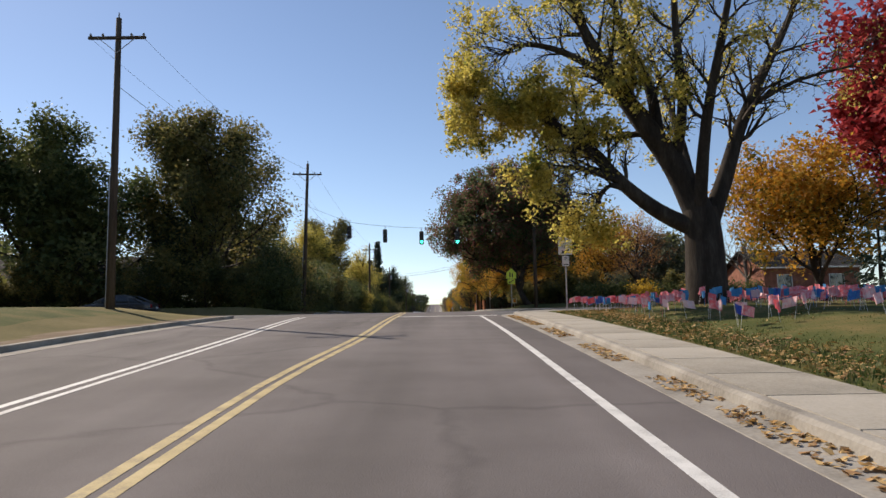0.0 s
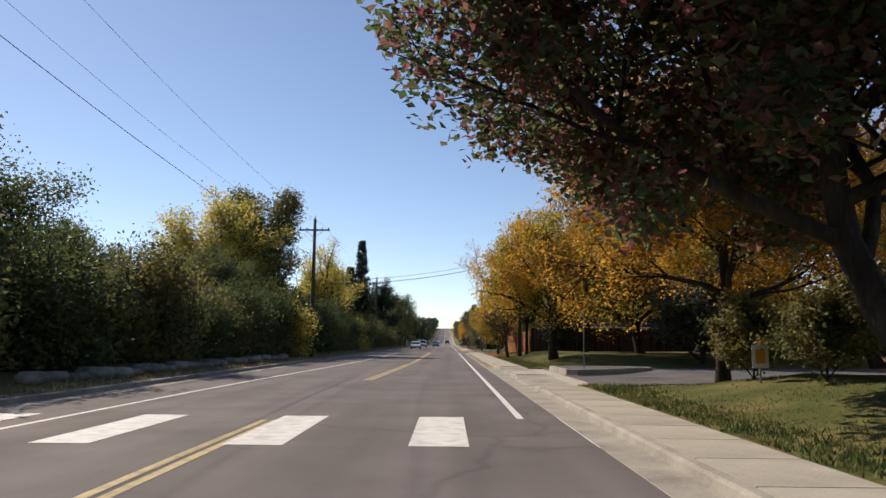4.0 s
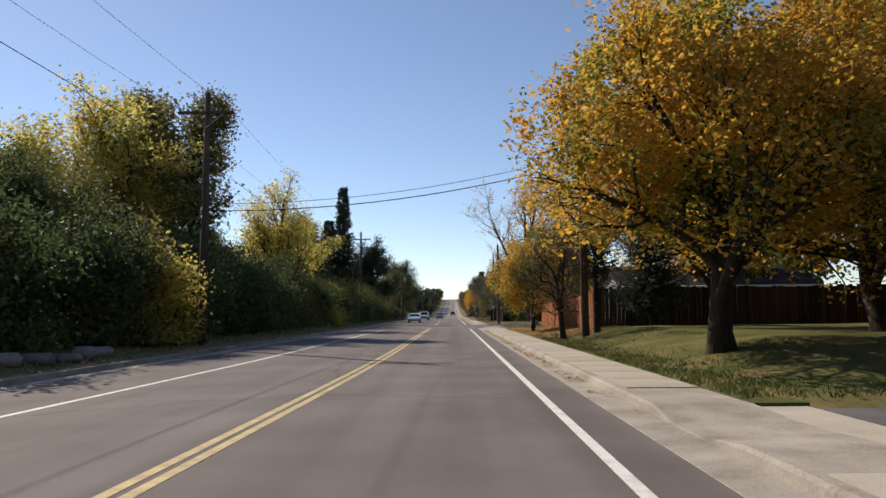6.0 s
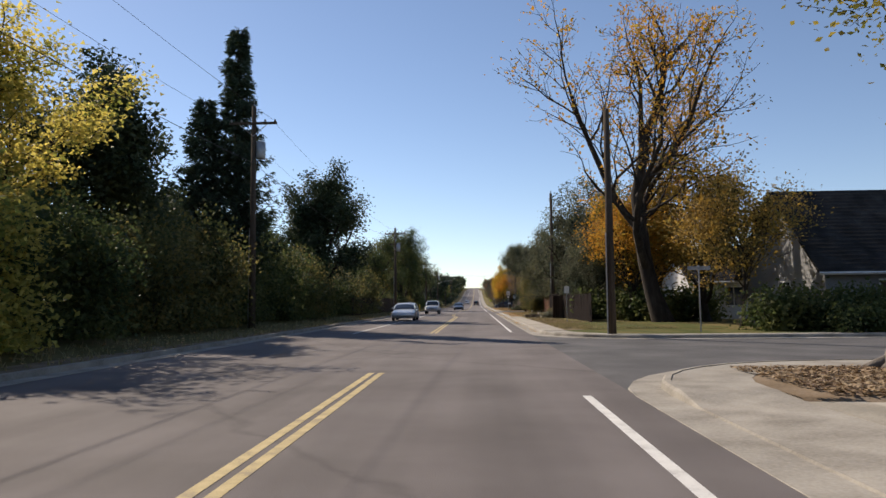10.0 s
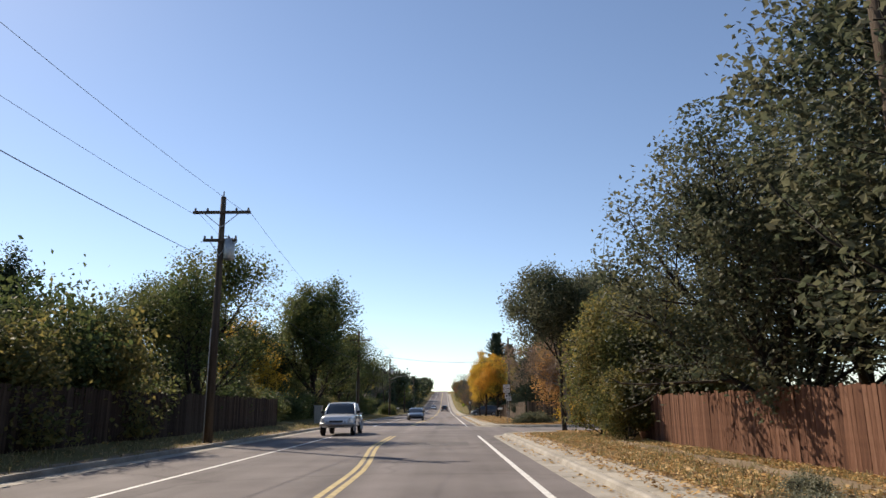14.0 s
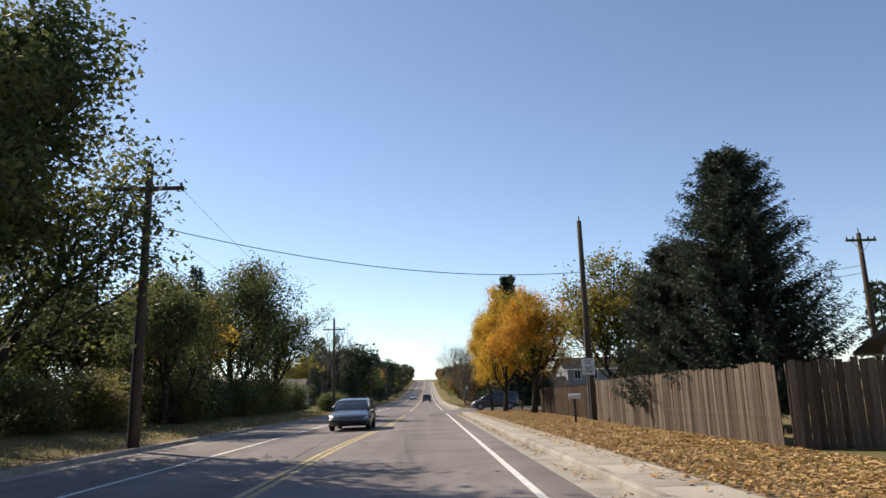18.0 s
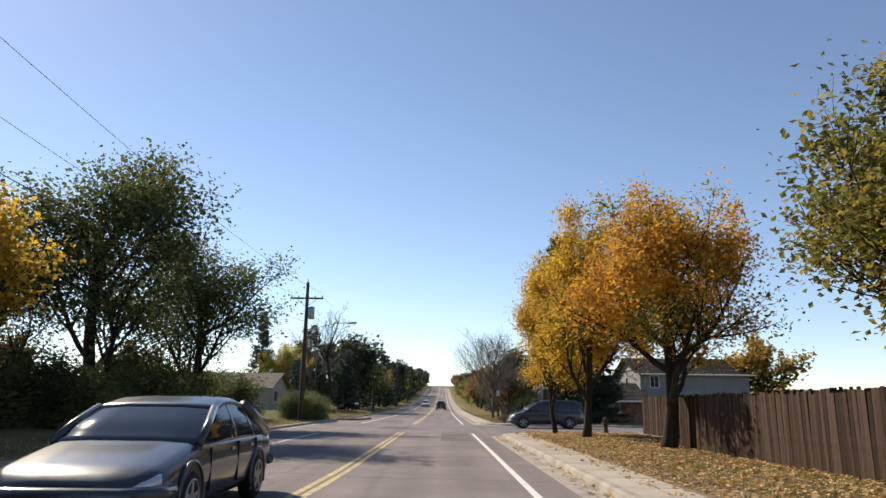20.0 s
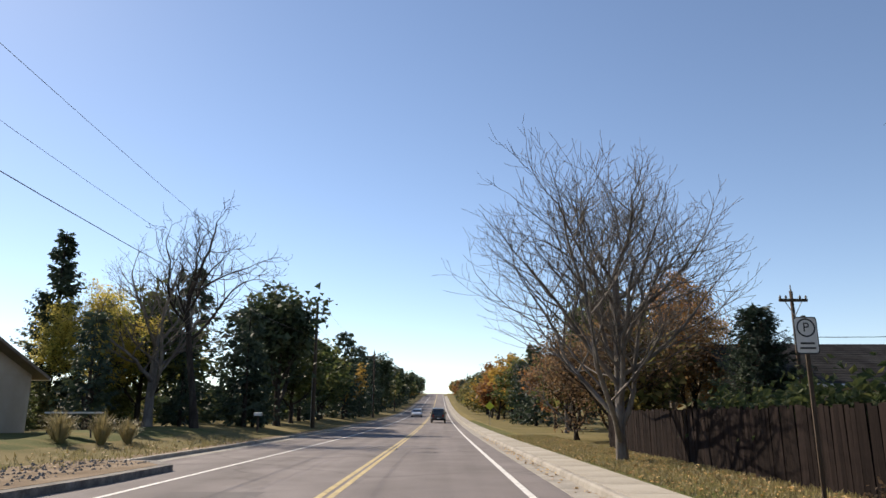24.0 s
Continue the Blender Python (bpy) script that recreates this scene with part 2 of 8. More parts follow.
L = {}
L["yellowgreen"] = leafmat("leaves_yellow_green", [(0.2, 0.22, 0.05), (0.5, 0.42, 0.09), (0.7, 0.56, 0.14), (0.4, 0.36, 0.09)], 0.7)
L["yellow"] = leafmat("leaves_yellow", [(0.28, 0.2, 0.03), (0.6, 0.38, 0.04), (0.68, 0.46, 0.07), (0.42, 0.26, 0.03)], 0.55)
L["orange"] = leafmat("leaves_orange", [(0.16, 0.14, 0.03), (0.46, 0.27, 0.035), (0.58, 0.27, 0.035), (0.52, 0.35, 0.06)], 0.55)
L["honey"] = leafmat("leaves_honey", [(0.15, 0.17, 0.035), (0.42, 0.3, 0.05), (0.68, 0.37, 0.045), (0.62, 0.28, 0.035), (0.34, 0.22, 0.05)], 0.6)
L["gold"] = leafmat("leaves_dull_gold", [(0.14, 0.12, 0.04), (0.36, 0.25, 0.06), (0.5, 0.31, 0.06), (0.3, 0.2, 0.07)], 0.5)
L["red"] = leafmat("leaves_red", [(0.22, 0.025, 0.03), (0.42, 0.05, 0.06), (0.5, 0.09, 0.08)])
L["purple"] = leafmat("leaves_maroon_green", [(0.06, 0.1, 0.04), (0.13, 0.15, 0.06), (0.25, 0.085, 0.09), (0.12, 0.125, 0.055), (0.1, 0.135, 0.06)], 0.68)
L["honeyolive"] = leafmat("leaves_honey_and_olive", [(0.14, 0.18, 0.04), (0.3, 0.28, 0.05), (0.68, 0.42, 0.06), (0.66, 0.33, 0.045), (0.36, 0.27, 0.055)], 0.62)
L["green"] = leafmat("leaves_green", [(0.05, 0.075, 0.028), (0.105, 0.13, 0.045), (0.18, 0.18, 0.06)], 0.5)
L["olive"] = leafmat("leaves_olive", [(0.07, 0.085, 0.033), (0.15, 0.15, 0.052), (0.28, 0.22, 0.07), (0.12, 0.13, 0.05)], 0.52)
L["olivegold"] = leafmat("leaves_olive_gold", [(0.07, 0.085, 0.022), (0.17, 0.165, 0.04), (0.36, 0.28, 0.055), (0.14, 0.14, 0.04)], 0.52)
L["elm"] = leafmat("leaves_dark_elm", [(0.05, 0.065, 0.042), (0.095, 0.112, 0.068), (0.17, 0.165, 0.098), (0.085, 0.096, 0.06)], 0.48)
L["rust"] = leafmat("leaves_rust", [(0.1, 0.055, 0.035), (0.3, 0.13, 0.05), (0.42, 0.22, 0.06), (0.2, 0.11, 0.06)])
L["tan"] = leafmat("leaves_pinkish_tan", [(0.12, 0.09, 0.07), (0.24, 0.175, 0.135), (0.34, 0.25, 0.18), (0.2, 0.16, 0.1)], 0.4)
L["brown"] = leafmat("leaves_dry_brown", [(0.1, 0.07, 0.045), (0.22, 0.14, 0.08), (0.32, 0.2, 0.09)])
L["conifer"] = leafmat("needles_dark", [(0.024, 0.042, 0.028), (0.045, 0.07, 0.044), (0.075, 0.1, 0.06)], 0.22)
L["pine"] = leafmat("needles_pine", [(0.03, 0.048, 0.026), (0.06, 0.085, 0.042), (0.1, 0.118, 0.06)], 0.28)
L["drygrass"] = leafmat("dry_grass_blades", [(0.2, 0.17, 0.08), (0.36, 0.3, 0.16), (0.28, 0.25, 0.1)], 0.3, 2.0)
L["grass"] = leafmat("grass_blades", [(0.05, 0.08, 0.02), (0.1, 0.13, 0.035), (0.2, 0.17, 0.06)], 0.3, 1.0)
L["litter"] = leafmat("fallen_leaves", [(0.28, 0.16, 0.06), (0.52, 0.31, 0.11), (0.6, 0.42, 0.19), (0.36, 0.21, 0.1)], 0.15, 1.5)
L["litterdull"] = leafmat("old_fallen_leaves", [(0.2, 0.13, 0.07), (0.34, 0.24, 0.14), (0.42, 0.32, 0.2), (0.16, 0.1, 0.06)], 0.1, 1.5)
L["copper"] = leafmat("leaves_copper", [(0.22, 0.13, 0.06), (0.45, 0.25, 0.085), (0.58, 0.34, 0.13), (0.36, 0.22, 0.09)], 0.5)
L["sage"] = leafmat("leaves_silver_sage", [(0.14, 0.15, 0.1), (0.26, 0.26, 0.18), (0.36, 0.34, 0.24)], 0.3)

# ================= mesh tools =================
def prof(y):
    """Height of the road's crown line along the street."""
    z = 0.0
    if y < 10:
        z = -1.2 + 0.06 * (y - 10)
    elif y < 50:
        z = -0.00075 * (50 - y) ** 2
    if y > 790:
        return 15.525 - 0.03 * (y - 790)
    if y > 560:
        z += 5.175 + 0.045 * (y - 560)
    elif y > 330:
        z += 0.045 / 230 * (y - 330) ** 2 / 2
    return z


def np_mesh(name, verts, faces, material, smooth=False):
    """A mesh from arrays of places and of faces with the same number of corners."""
    me = bpy.data.meshes.new(name)
    verts, faces = np.asarray(verts, np.float32), np.asarray(faces, np.int32)
    me.vertices.add(len(verts))
    me.vertices.foreach_set("co", verts.ravel())
    k = faces.shape[1]
    me.loops.add(faces.size)
    me.loops.foreach_set("vertex_index", faces.ravel())
    me.polygons.add(len(faces))
    me.polygons.foreach_set("loop_start", np.arange(len(faces), dtype=np.int32) * k)
    me.polygons.foreach_set("use_smooth", np.full(len(faces), smooth))
    me.update(calc_edges=True)
    me.materials.append(material)
    return me


class Build:
    """Collects boxes, tubes and sheets into one mesh."""

    def __init__(self):
        self.v, self.f = [], []

    def add(self, verts, faces):
        o = len(self.v)
        self.v += [tuple(p) for p in verts]
        self.f += [[i + o for i in f] for f in faces]
        return self

    def box(self, lo, hi, bevel=0.0):
        if bevel:
            bm = bmesh.new()
            bmesh.ops.create_cube(bm, size=1)
            size, mid = Vector(hi) - Vector(lo), (Vector(hi) + Vector(lo)) / 2
            for p in bm.verts:
                p.co = Vector((p.co.x * size.x, p.co.y * size.y, p.co.z * size.z)) + mid
            bmesh.ops.bevel(bm, geom=bm.edges[:], offset=bevel, segments=2, affect="EDGES")
            bm.verts.index_update()
            self.add([p.co for p in bm.verts], [[p.index for p in f.verts] for f in bm.faces])
            bm.free()
            return self
        (a, b, c), (d, e, f) = lo, hi
        return self.add([(a, b, c), (d, b, c), (d, e, c), (a, e, c), (a, b, f), (d, b, f), (d, e, f), (a, e, f)],
                        [(3, 2, 1, 0), (4, 5, 6, 7), (0, 1, 5, 4), (1, 2, 6, 5), (2, 3, 7, 6), (3, 0, 4, 7)])

    def tube(self, pts, radii, n=8, cap=True):
        pts = [Vector(p) for p in pts]
        if not isinstance(radii, (list, tuple)):
            radii = [radii] * len(pts)
        rings, last = [], None
        for i, p in enumerate(pts):
            d = (pts[min(i + 1, len(pts) - 1)] - pts[max(i - 1, 0)]).normalized()
            side = last if last is not None else Vector((1, 0, 0)) if abs(d.x) < 0.9 else Vector((0, 1, 0))
            u = (side - d * side.dot(d)).normalized()
            last = u
            w = d.cross(u)
            rings.append([p + (u * math.cos(a) + w * math.sin(a)) * radii[i] for a in [2 * math.pi * k / n for k in range(n)]])
        verts = [q for r in rings for q in r]
        faces = [[i * n + k, i * n + (k + 1) % n, (i + 1) * n + (k + 1) % n, (i + 1) * n + k] for i in range(len(pts) - 1) for k in range(n)]
        if cap:
            faces += [list(range(n))[::-1], [(len(pts) - 1) * n + k for k in range(n)]]
        return self.add(verts, faces)

    def prism(self, outline, lo, hi, axis="y"):
        """An outline of (a, b) drawn out along an axis."""
        put = {"y": lambda a, b, c: (a, c, b), "x": lambda a, b, c: (c, a, b), "z": lambda a, b, c: (a, b, c)}[axis]
        n = len(outline)
        verts = [put(a, b, lo) for a, b in outline] + [put(a, b, hi) for a, b in outline]
        return self.add(verts, [list(range(n)), list(range(2 * n - 1, n - 1, -1))] + [[i, (i + 1) % n + 0, (i + 1) % n + n, i + n][::-1] for i in range(n)])

    def mesh(self, name, material, smooth=False):
        me = bpy.data.meshes.new(name)
        me.from_pydata(self.v, [], self.f)
        bm = bmesh.new()
        bm.from_mesh(me)
        bmesh.ops.recalc_face_normals(bm, faces=bm.faces[:])
        bm.to_mesh(me)
        bm.free()
        if smooth:
            me.polygons.foreach_set("use_smooth", np.full(len(me.polygons), True))
        me.materials.append(material)
        return me


def part(name, built, material, parent, label="", smooth=False):
    """One mesh object under a thing or under a part."""
    me = built.mesh(name, material, smooth) if isinstance(built, Build) else built
    ob = new(name, me)
    ob.parent = parent
    if label:
        tagged(ob, label)
    return ob


def thing(name, label, category, m=None, group="", kind="", data=None):
    ob = new(name, data)
    if m is not None:
        ob.matrix_basis = m
    return tagged(ob, label, category, group, kind)


def setting(name, me, label, category):
    return tagged(new(name, me), label, category, kind="structure")


def words(text, size, m, material, parent, name="lettering"):
    """Lettering in the built-in font, facing -y in its own frame."""
    cu = bpy.data.curves.new(name, "FONT")
    cu.body, cu.size, cu.align_x, cu.align_y, cu.extrude = text, size, "CENTER", "CENTER", 0.001
    cu.materials.append(material)
    ob = new(name, cu)
    ob.parent = parent
    ob.matrix_basis = m @ pose(0, 0, 0, 90, 0, 0)
    return ob


def smooth_step(a, b, x):
    t = min(1.0, max(0.0, (x - a) / (b - a)))
    return t * t * (3 - 2 * t)


# ================= ground and road =================
RIGHT_EDGE, LEFT_EDGE = 4.25, -6.3          # edges of the asphalt
KERB_R, WALK_OUT = 4.7, 6.7  # kerb face, pavement
STREETS = [(32.0, 47.0), (140.5, 151.5), (216.5, 228.0), (289.5, 302.0)]   # side streets
DRIVES = [(71.5, 76.3), (81.6, 84.4), (130.2, 134.7)]


def lawn_height(x, y):
    """Height of the ground beside the road over its crown line."""
    if LEFT_EDGE - 0.75 < x < WALK_OUT - 0.05:
        return -0.12
    if x > 0:
        if x < 10.5 and (71.0 < y < 84.8 or 129.9 < y < 135.0):
            return 0.0
        bank = 0.5 * (smooth_step(54, 62, y) - smooth_step(66, 71, y) + smooth_step(85, 92, y) - smooth_step(122, 129.5, y))
        bank += 0.25 * (smooth_step(-20, -10, y) - smooth_step(22, 30, y))
        h = 0.13 + bank * smooth_step(6.8, 10.5, x)
        for a, b in STREETS:
            if a - 5.6 < y < b + 5.6 and x < 12.8:
                return -0.12
            if a - 2.2 < y < b + 2.2:
                return -0.12
        return h + 0.5 * smooth_step(15, 60, x)
    if 29.5 < y < 49.5:
        return -0.12
    return 0.1 + 0.5 * smooth_step(-7.0, -13.0, x)


def ground_sheet():
    xs = sorted(set([-900, -500, -250, -120, -70, -45, -32, -24, -18, -15, -13, -11.5, -10, -9, -8, -7.2, -7.1, -7.0, -6.55, 4.6, 6.6, 6.75, 7.3, 8, 9, 10, 11, 12.7, 12.9, 14.5, 17, 21, 27, 36, 50, 80, 140, 300, 500, 900]))
    ys = set(np.arange(-80, 340, 2.0).tolist() + np.arange(340, 900, 12.0).tolist() + [950, 1100, 1400, 2000, 3000, -200, -120])
    ys |= {70.8, 71.2, 84.6, 85.0, 129.7, 130.1, 134.8, 135.2}
    for a, b in STREETS:
        ys |= {a - 5.65, a - 5.55, b + 5.55, b + 5.65, a - 2.25, a - 2.15, b + 2.15, b + 2.25}
    ys |= {29.4, 29.6, 49.4, 49.6}
    ys = sorted(ys)
    v = [(x, y, prof(y) + lawn_height(x, y) + (0.06 * noise.noise((x * 0.3, y * 0.3, 0)) if abs(x) > 7.5 and abs(x) < 200 else 0)) for y in ys for x in xs]
    n = len(xs)
    f = [(j * n + i, j * n + i + 1, (j + 1) * n + i + 1, (j + 1) * n + i) for j in range(len(ys) - 1) for i in range(n - 1)]
    return np_mesh("ground", v, f, M["ground"], True)


setting("ground", ground_sheet(), "dry yellowed autumn grass ground beside the street", "ground")


def strip(name, x0, x1, y0, y1, dz, material, step=2.0, x_of=None, down=0.0):
    """A band that follows the road's profile; x0 and x1 from the line x_of(y)."""
    n = max(1, int(math.ceil((y1 - y0) / step)))
    v, f = [], []
    for i in range(n + 1):
        y = y0 + (y1 - y0) * i / n
        o = x_of(y) if x_of else 0.0
        z = prof(y) + dz
        v += [(x0 + o, y, z), (x1 + o, y, z)]
        if down:
            v += [(x0 + o, y, z - down), (x1 + o, y, z - down)]
    k = 4 if down else 2
    for i in range(n):
        a, b = i * k, (i + 1) * k
        f.append((a, a + 1, b + 1, b))
        if down:
            f += [(a + 2, a, b, b + 2), (a + 1, a + 3, b + 3, b + 1)]
    if down:
        f += [(0, 2, 3, 1), (n * k, n * k + 1, n * k + 3, n * k + 2)]
    return np_mesh(name, v, f, material)


# each later stretch takes a lighter multiple of the same asphalt colours
for a, b, key, tone in ((-90, 140, "asphalt", "worn grey"), (140, 222, "asphalt_mid", "worn lighter grey"), (222, 1000, "asphalt_pale", "palest grey")):
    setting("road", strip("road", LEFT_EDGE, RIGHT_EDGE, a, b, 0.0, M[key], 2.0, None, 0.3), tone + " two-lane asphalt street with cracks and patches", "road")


def centre_line(y):
    """Where the double yellow line runs."""
    if y < 45:
        return -0.45 + 0.45 * smooth_step(8, 18, y) - 0.5 * smooth_step(34, 46, y)
    return -0.85 + 0.8 * smooth_step(60, 102, y) - 0.7 * smooth_step(192, 206, y) + 0.75 * smooth_step(246, 270, y)


def right_line(y):
    return 3.42 + 0.1 * smooth_step(30, 70, y)


def left_line(y):
    return (-3.05 - 1.3 * smooth_step(12, 36, y)) if y < 60 else (-4.55 + 0.75 * smooth_step(66, 100, y))


LINE_SPANS = [(-60, 44.5), (53.0, 62.5), (75.0, 139.5), (157.5, 213.5), (234.0, 289.0), (305.0, 780.0)]
for a, b in LINE_SPANS:
    for o in (-0.16, 0.04):
        setting("road_marking", strip("yellow_line", o, o + 0.12, a, b, 0.004, M["yellow"], 2.0, centre_line), "one line of a worn double yellow centre marking", "road marking")
for a, b in [(-60, 27.5), (63.0, 136.0), (158.0, 213.0), (232.0, 288.5), (305.5, 780.0)]:
    setting("road_marking", strip("white_line", -0.06, 0.07, a, b, 0.004, M["white"], 2.0, right_line), "worn solid white edge line on asphalt", "road marking")
for a, b in [(-60, 30.0), (51.0, 133.0), (158.0, 213.0), (234.0, 287.0), (305.0, 780.0)]:
    setting("road_marking", strip("white_line", -0.06, 0.06, a, b, 0.004, M["white"], 2.0, left_line), "worn solid white bicycle lane line", "road marking")
for a, b in [(-60, 30.0)]:
    setting("road_marking", strip("white_line", 0.2, 0.3, a, b, 0.004, M["white"], 2.0, left_line), "second thin white lane line on asphalt", "road marking")
setting("road_marking", strip("stop_line", 0.15, 4.1, 28.0, 28.45, 0.004, M["white"], 1.0), "white stop line before the crossing", "road marking")
for x in (-11.0, -8.3, -5.6, -2.9, -0.35, 2.1, 4.6):
    setting("road_marking", strip("crosswalk_bar", x - 0.4, x + 0.4, 59.6, 63.2, 0.005, M["white"], 1.0), "broad white crosswalk bar", "road marking")
# darker patches and sealed joints in the asphalt
for k, (x0, x1, y0, y1) in enumerate([(-2.6, -1.4, 96, 118), (-3.4, 3.0, 49.2, 49.5), (1.2, 2.9, 226, 233), (-3.2, -0.8, 172, 181), (2.0, 3.3, 281, 290), (-2.9, -1.2, 310, 316), (0.6, 2.8, 204, 207)]):
    setting("road_patch", strip("road_patch", x0, x1, y0, y1, 0.0035, M["patch"], 1.0), "darker repaired patch of asphalt", "road patch")

for a, b in STREETS:
    side = Build()
    for x0, x1 in ((RIGHT_EDGE, 13.0), (13.0, 600.0)):
        o = 5.6 if x1 < 20 else 2.2
        side.add([(x0, a - o, prof(a - o) - 0.012), (x1, a - o, prof(a - o) - 0.012), (x1, b + o, prof(b + o) - 0.012), (x0, b + o, prof(b + o) - 0.012)], [(0, 1, 2, 3)])
    if a < 100:
        side.v, side.f = [], []
        ys = np.linspace(a - 5.6, b + 5.6, 14)
        for x0, x1 in ((RIGHT_EDGE, 600.0), (-600.0, LEFT_EDGE)):
            side.add([(x, y, prof(y) - 0.012) for y in ys for x in (x0, x1)], [(2 * i, 2 * i + 1, 2 * i + 3, 2 * i + 2) for i in range(13)])
    setting("side_road", side.mesh("side_road", M["asphalt2" if a < 200 else "side_pale"]), "dark asphalt side street joining the road", "road")

# pavement with kerb and gutter, block by block, with rounded corners
BLOCKS = [(-90, 32.0), (47.0, 140.5), (151.5, 216.5), (228.0, 289.5), (302.0, 700.0)]


def block_path(y0, y1, r=4.6):
    """Kerb face of one block: in from the side street, round, along the road, round, out."""
    pts = []
    if y0 > -50:
        pts += [(120.0, y0)] + [(KERB_R + r - r * math.sin(a), y0 + r - r * math.cos(a)) for a in np.linspace(0, math.pi / 2, 9)]
    else:
        pts += [(KERB_R, y0)]
    y, end = (y0 + r if y0 > -50 else y0), (y1 - r if y1 < 600 else y1)
    while y + 1.0 < min(end, 400):
        y += 1.0
        pts.append((KERB_R, y))
    while y + 6.0 < end:
        y += 6.0
        pts.append((KERB_R, y))
    if y1 < 600:
        pts += [(KERB_R + r - r * math.cos(a), y1 - r + r * math.sin(a)) for a in np.linspace(0, math.pi / 2, 9)] + [(120.0, y1)]
    else:
        pts.append((KERB_R, y1))
    return pts


def drop(y):
    """1 where a drive crosses the kerb."""
    return any(a < y < b for a, b in DRIVES)


def sweep(name, path, section, material, closed_top=True):
    """Draws a section of (distance from the kerb face towards the lawn, height) along a path."""
    v, f, n = [], [], len(section)
    p = [Vector((x, y)) for x, y in path]
    for i, q in enumerate(p):
        d = (p[min(i + 1, len(p) - 1)] - p[max(i - 1, 0)]).normalized()
        nrm = Vector((d.y, -d.x))
        for o, h in section:
            w = q + nrm * o
            v.append((w.x, w.y, prof(w.y) + (min(h, 0.03 + 0.05 * min(1, max(0, o))) if drop(w.y) and w.x < 8 else h)))
    for i in range(len(p) - 1):
        for k in range(n - 1):
            a = i * n + k
            f.append((a, a + n, a + n + 1, a + 1))
    return np_mesh(name, v, f, material)


for y0, y1 in BLOCKS:
    path, wide = block_path(y0, y1), 1.36 if y0 < 100 else 1.1
    setting("gutter", sweep("gutter", path, [(-0.5, -0.03), (-0.48, 0.008), (0.0, 0.012)], M["gutter"]), "pale concrete gutter along the kerb", "gutter")
    setting("kerb", sweep("kerb", path, [(0.0, -0.02), (0.02, 0.1), (0.06, 0.135), (0.16, 0.14), (0.16, 0.05)], M["gutter"]), "low worn concrete kerb", "kerb")
    walk_ob = setting("pavement", sweep("pavement", path, [(0.155, 0.02), (0.155, 0.126), (wide + 0.02, 0.126), (wide + 0.02, 0.0)], M["gutter"]), "pale concrete pavement with joints along the kerb", "pavement")
    slab = Build().box((0, 0, 0), (wide - 0.2, 1.48, 0.02), 0.006).mesh("slab", M["concrete"])
    y = (y0 + 5.0) if y0 > -50 else -20.0
    while y < min(y1 - 6.5 if y1 < 600 else 380.0, 380.0):
        if any(drop(y + k) for k in (-1.0, 0, 1.5, 2.5)):
            y += 1.5
            continue
        s = new("slab", slab)
        s.parent = walk_ob
        s.matrix_basis = pose(KERB_R + 0.18, y, prof(y) + 0.122, math.degrees(math.atan2(prof(y + 1.5) - prof(y), 1.5)), 0, 0)
        y += 1.5
    # leafy strip between the pavement and the gardens
    va, vb = y0 + 5.6 if y0 > -50 else -60.0, y1 - 5.6 if y1 < 600 else 400.0
    for sa, sb in (((va, 71.2), (84.6, 129.9)) if y0 == 47.0 else ((va, vb),)):
        grassy = sb < 130 or y0 > 300
        setting("verge", strip("verge", KERB_R + wide, WALK_OUT + 0.14, sa, sb, 0.128, M["lawn" if grassy else "dirt"], 2.0, None, 0.1), "strip of worn grass along the pavement" if grassy else "leaf-strewn dirt strip along the pavement", "verge")
    if y0 == 47.0:  # aprons of the drives
        for sa, sb in ((71.2, 84.6), (129.9, 134.9)):
            setting("pavement", strip("pavement", KERB_R + wide, WALK_OUT + 0.1, sa, sb, 0.082, M["concrete"], 2.0, None, 0.1), "pale concrete apron of a drive", "pavement")
    # the grass inside each rounded corner
    for c, sgn in ((y0, 1), (y1, -1)):
        if c < -50 or c > 600:
            continue
        r, far = 4.6 - wide, c + sgn * 5.6
        cx, cy = KERB_R + 4.6, c + sgn * 4.6
        arc = [(cx - r * math.cos(a), cy - sgn * r * math.sin(a)) for a in np.linspace(0, math.pi / 2, 9)]
        ring = [(KERB_R + wide, far)] + arc + [(13.0, cy - sgn * r), (13.0, far)]
        fill = Build().add([(x, y, prof(y) + 0.12) for x, y in ring] + [(10.5, far, prof(far) + 0.12)], [(i, i + 1, len(ring)) for i in range(len(ring) - 1)])
        outer = [(13.0, c + sgn * wide), (600.0, c + sgn * wide), (600.0, c + sgn * 2.3), (13.0, far)]
        fill.add([(x, y, prof(y) + 0.12) for x, y in outer], [(0, 1, 2, 3)])
        if c == 140.5:  # the bed slopes down to the drive
            fill.add([(KERB_R + wide, far, prof(far) + 0.12), (13.0, far, prof(far) + 0.12), (13.0, far - 0.4, prof(far) + 0.02), (KERB_R + wide, far - 0.4, prof(far) + 0.02)], [(0, 1, 2, 3)])
        if c not in (140.5, 216.5, 228.0, 289.5):
            setting("lawn", fill.mesh("lawn", M["lawn"]), "patchy corner lawn behind the pavement", "lawn")
        else:
            setting("verge", fill.mesh("verge", M["dirt"]), "bare leaf-strewn corner bed behind the pavement", "verge")

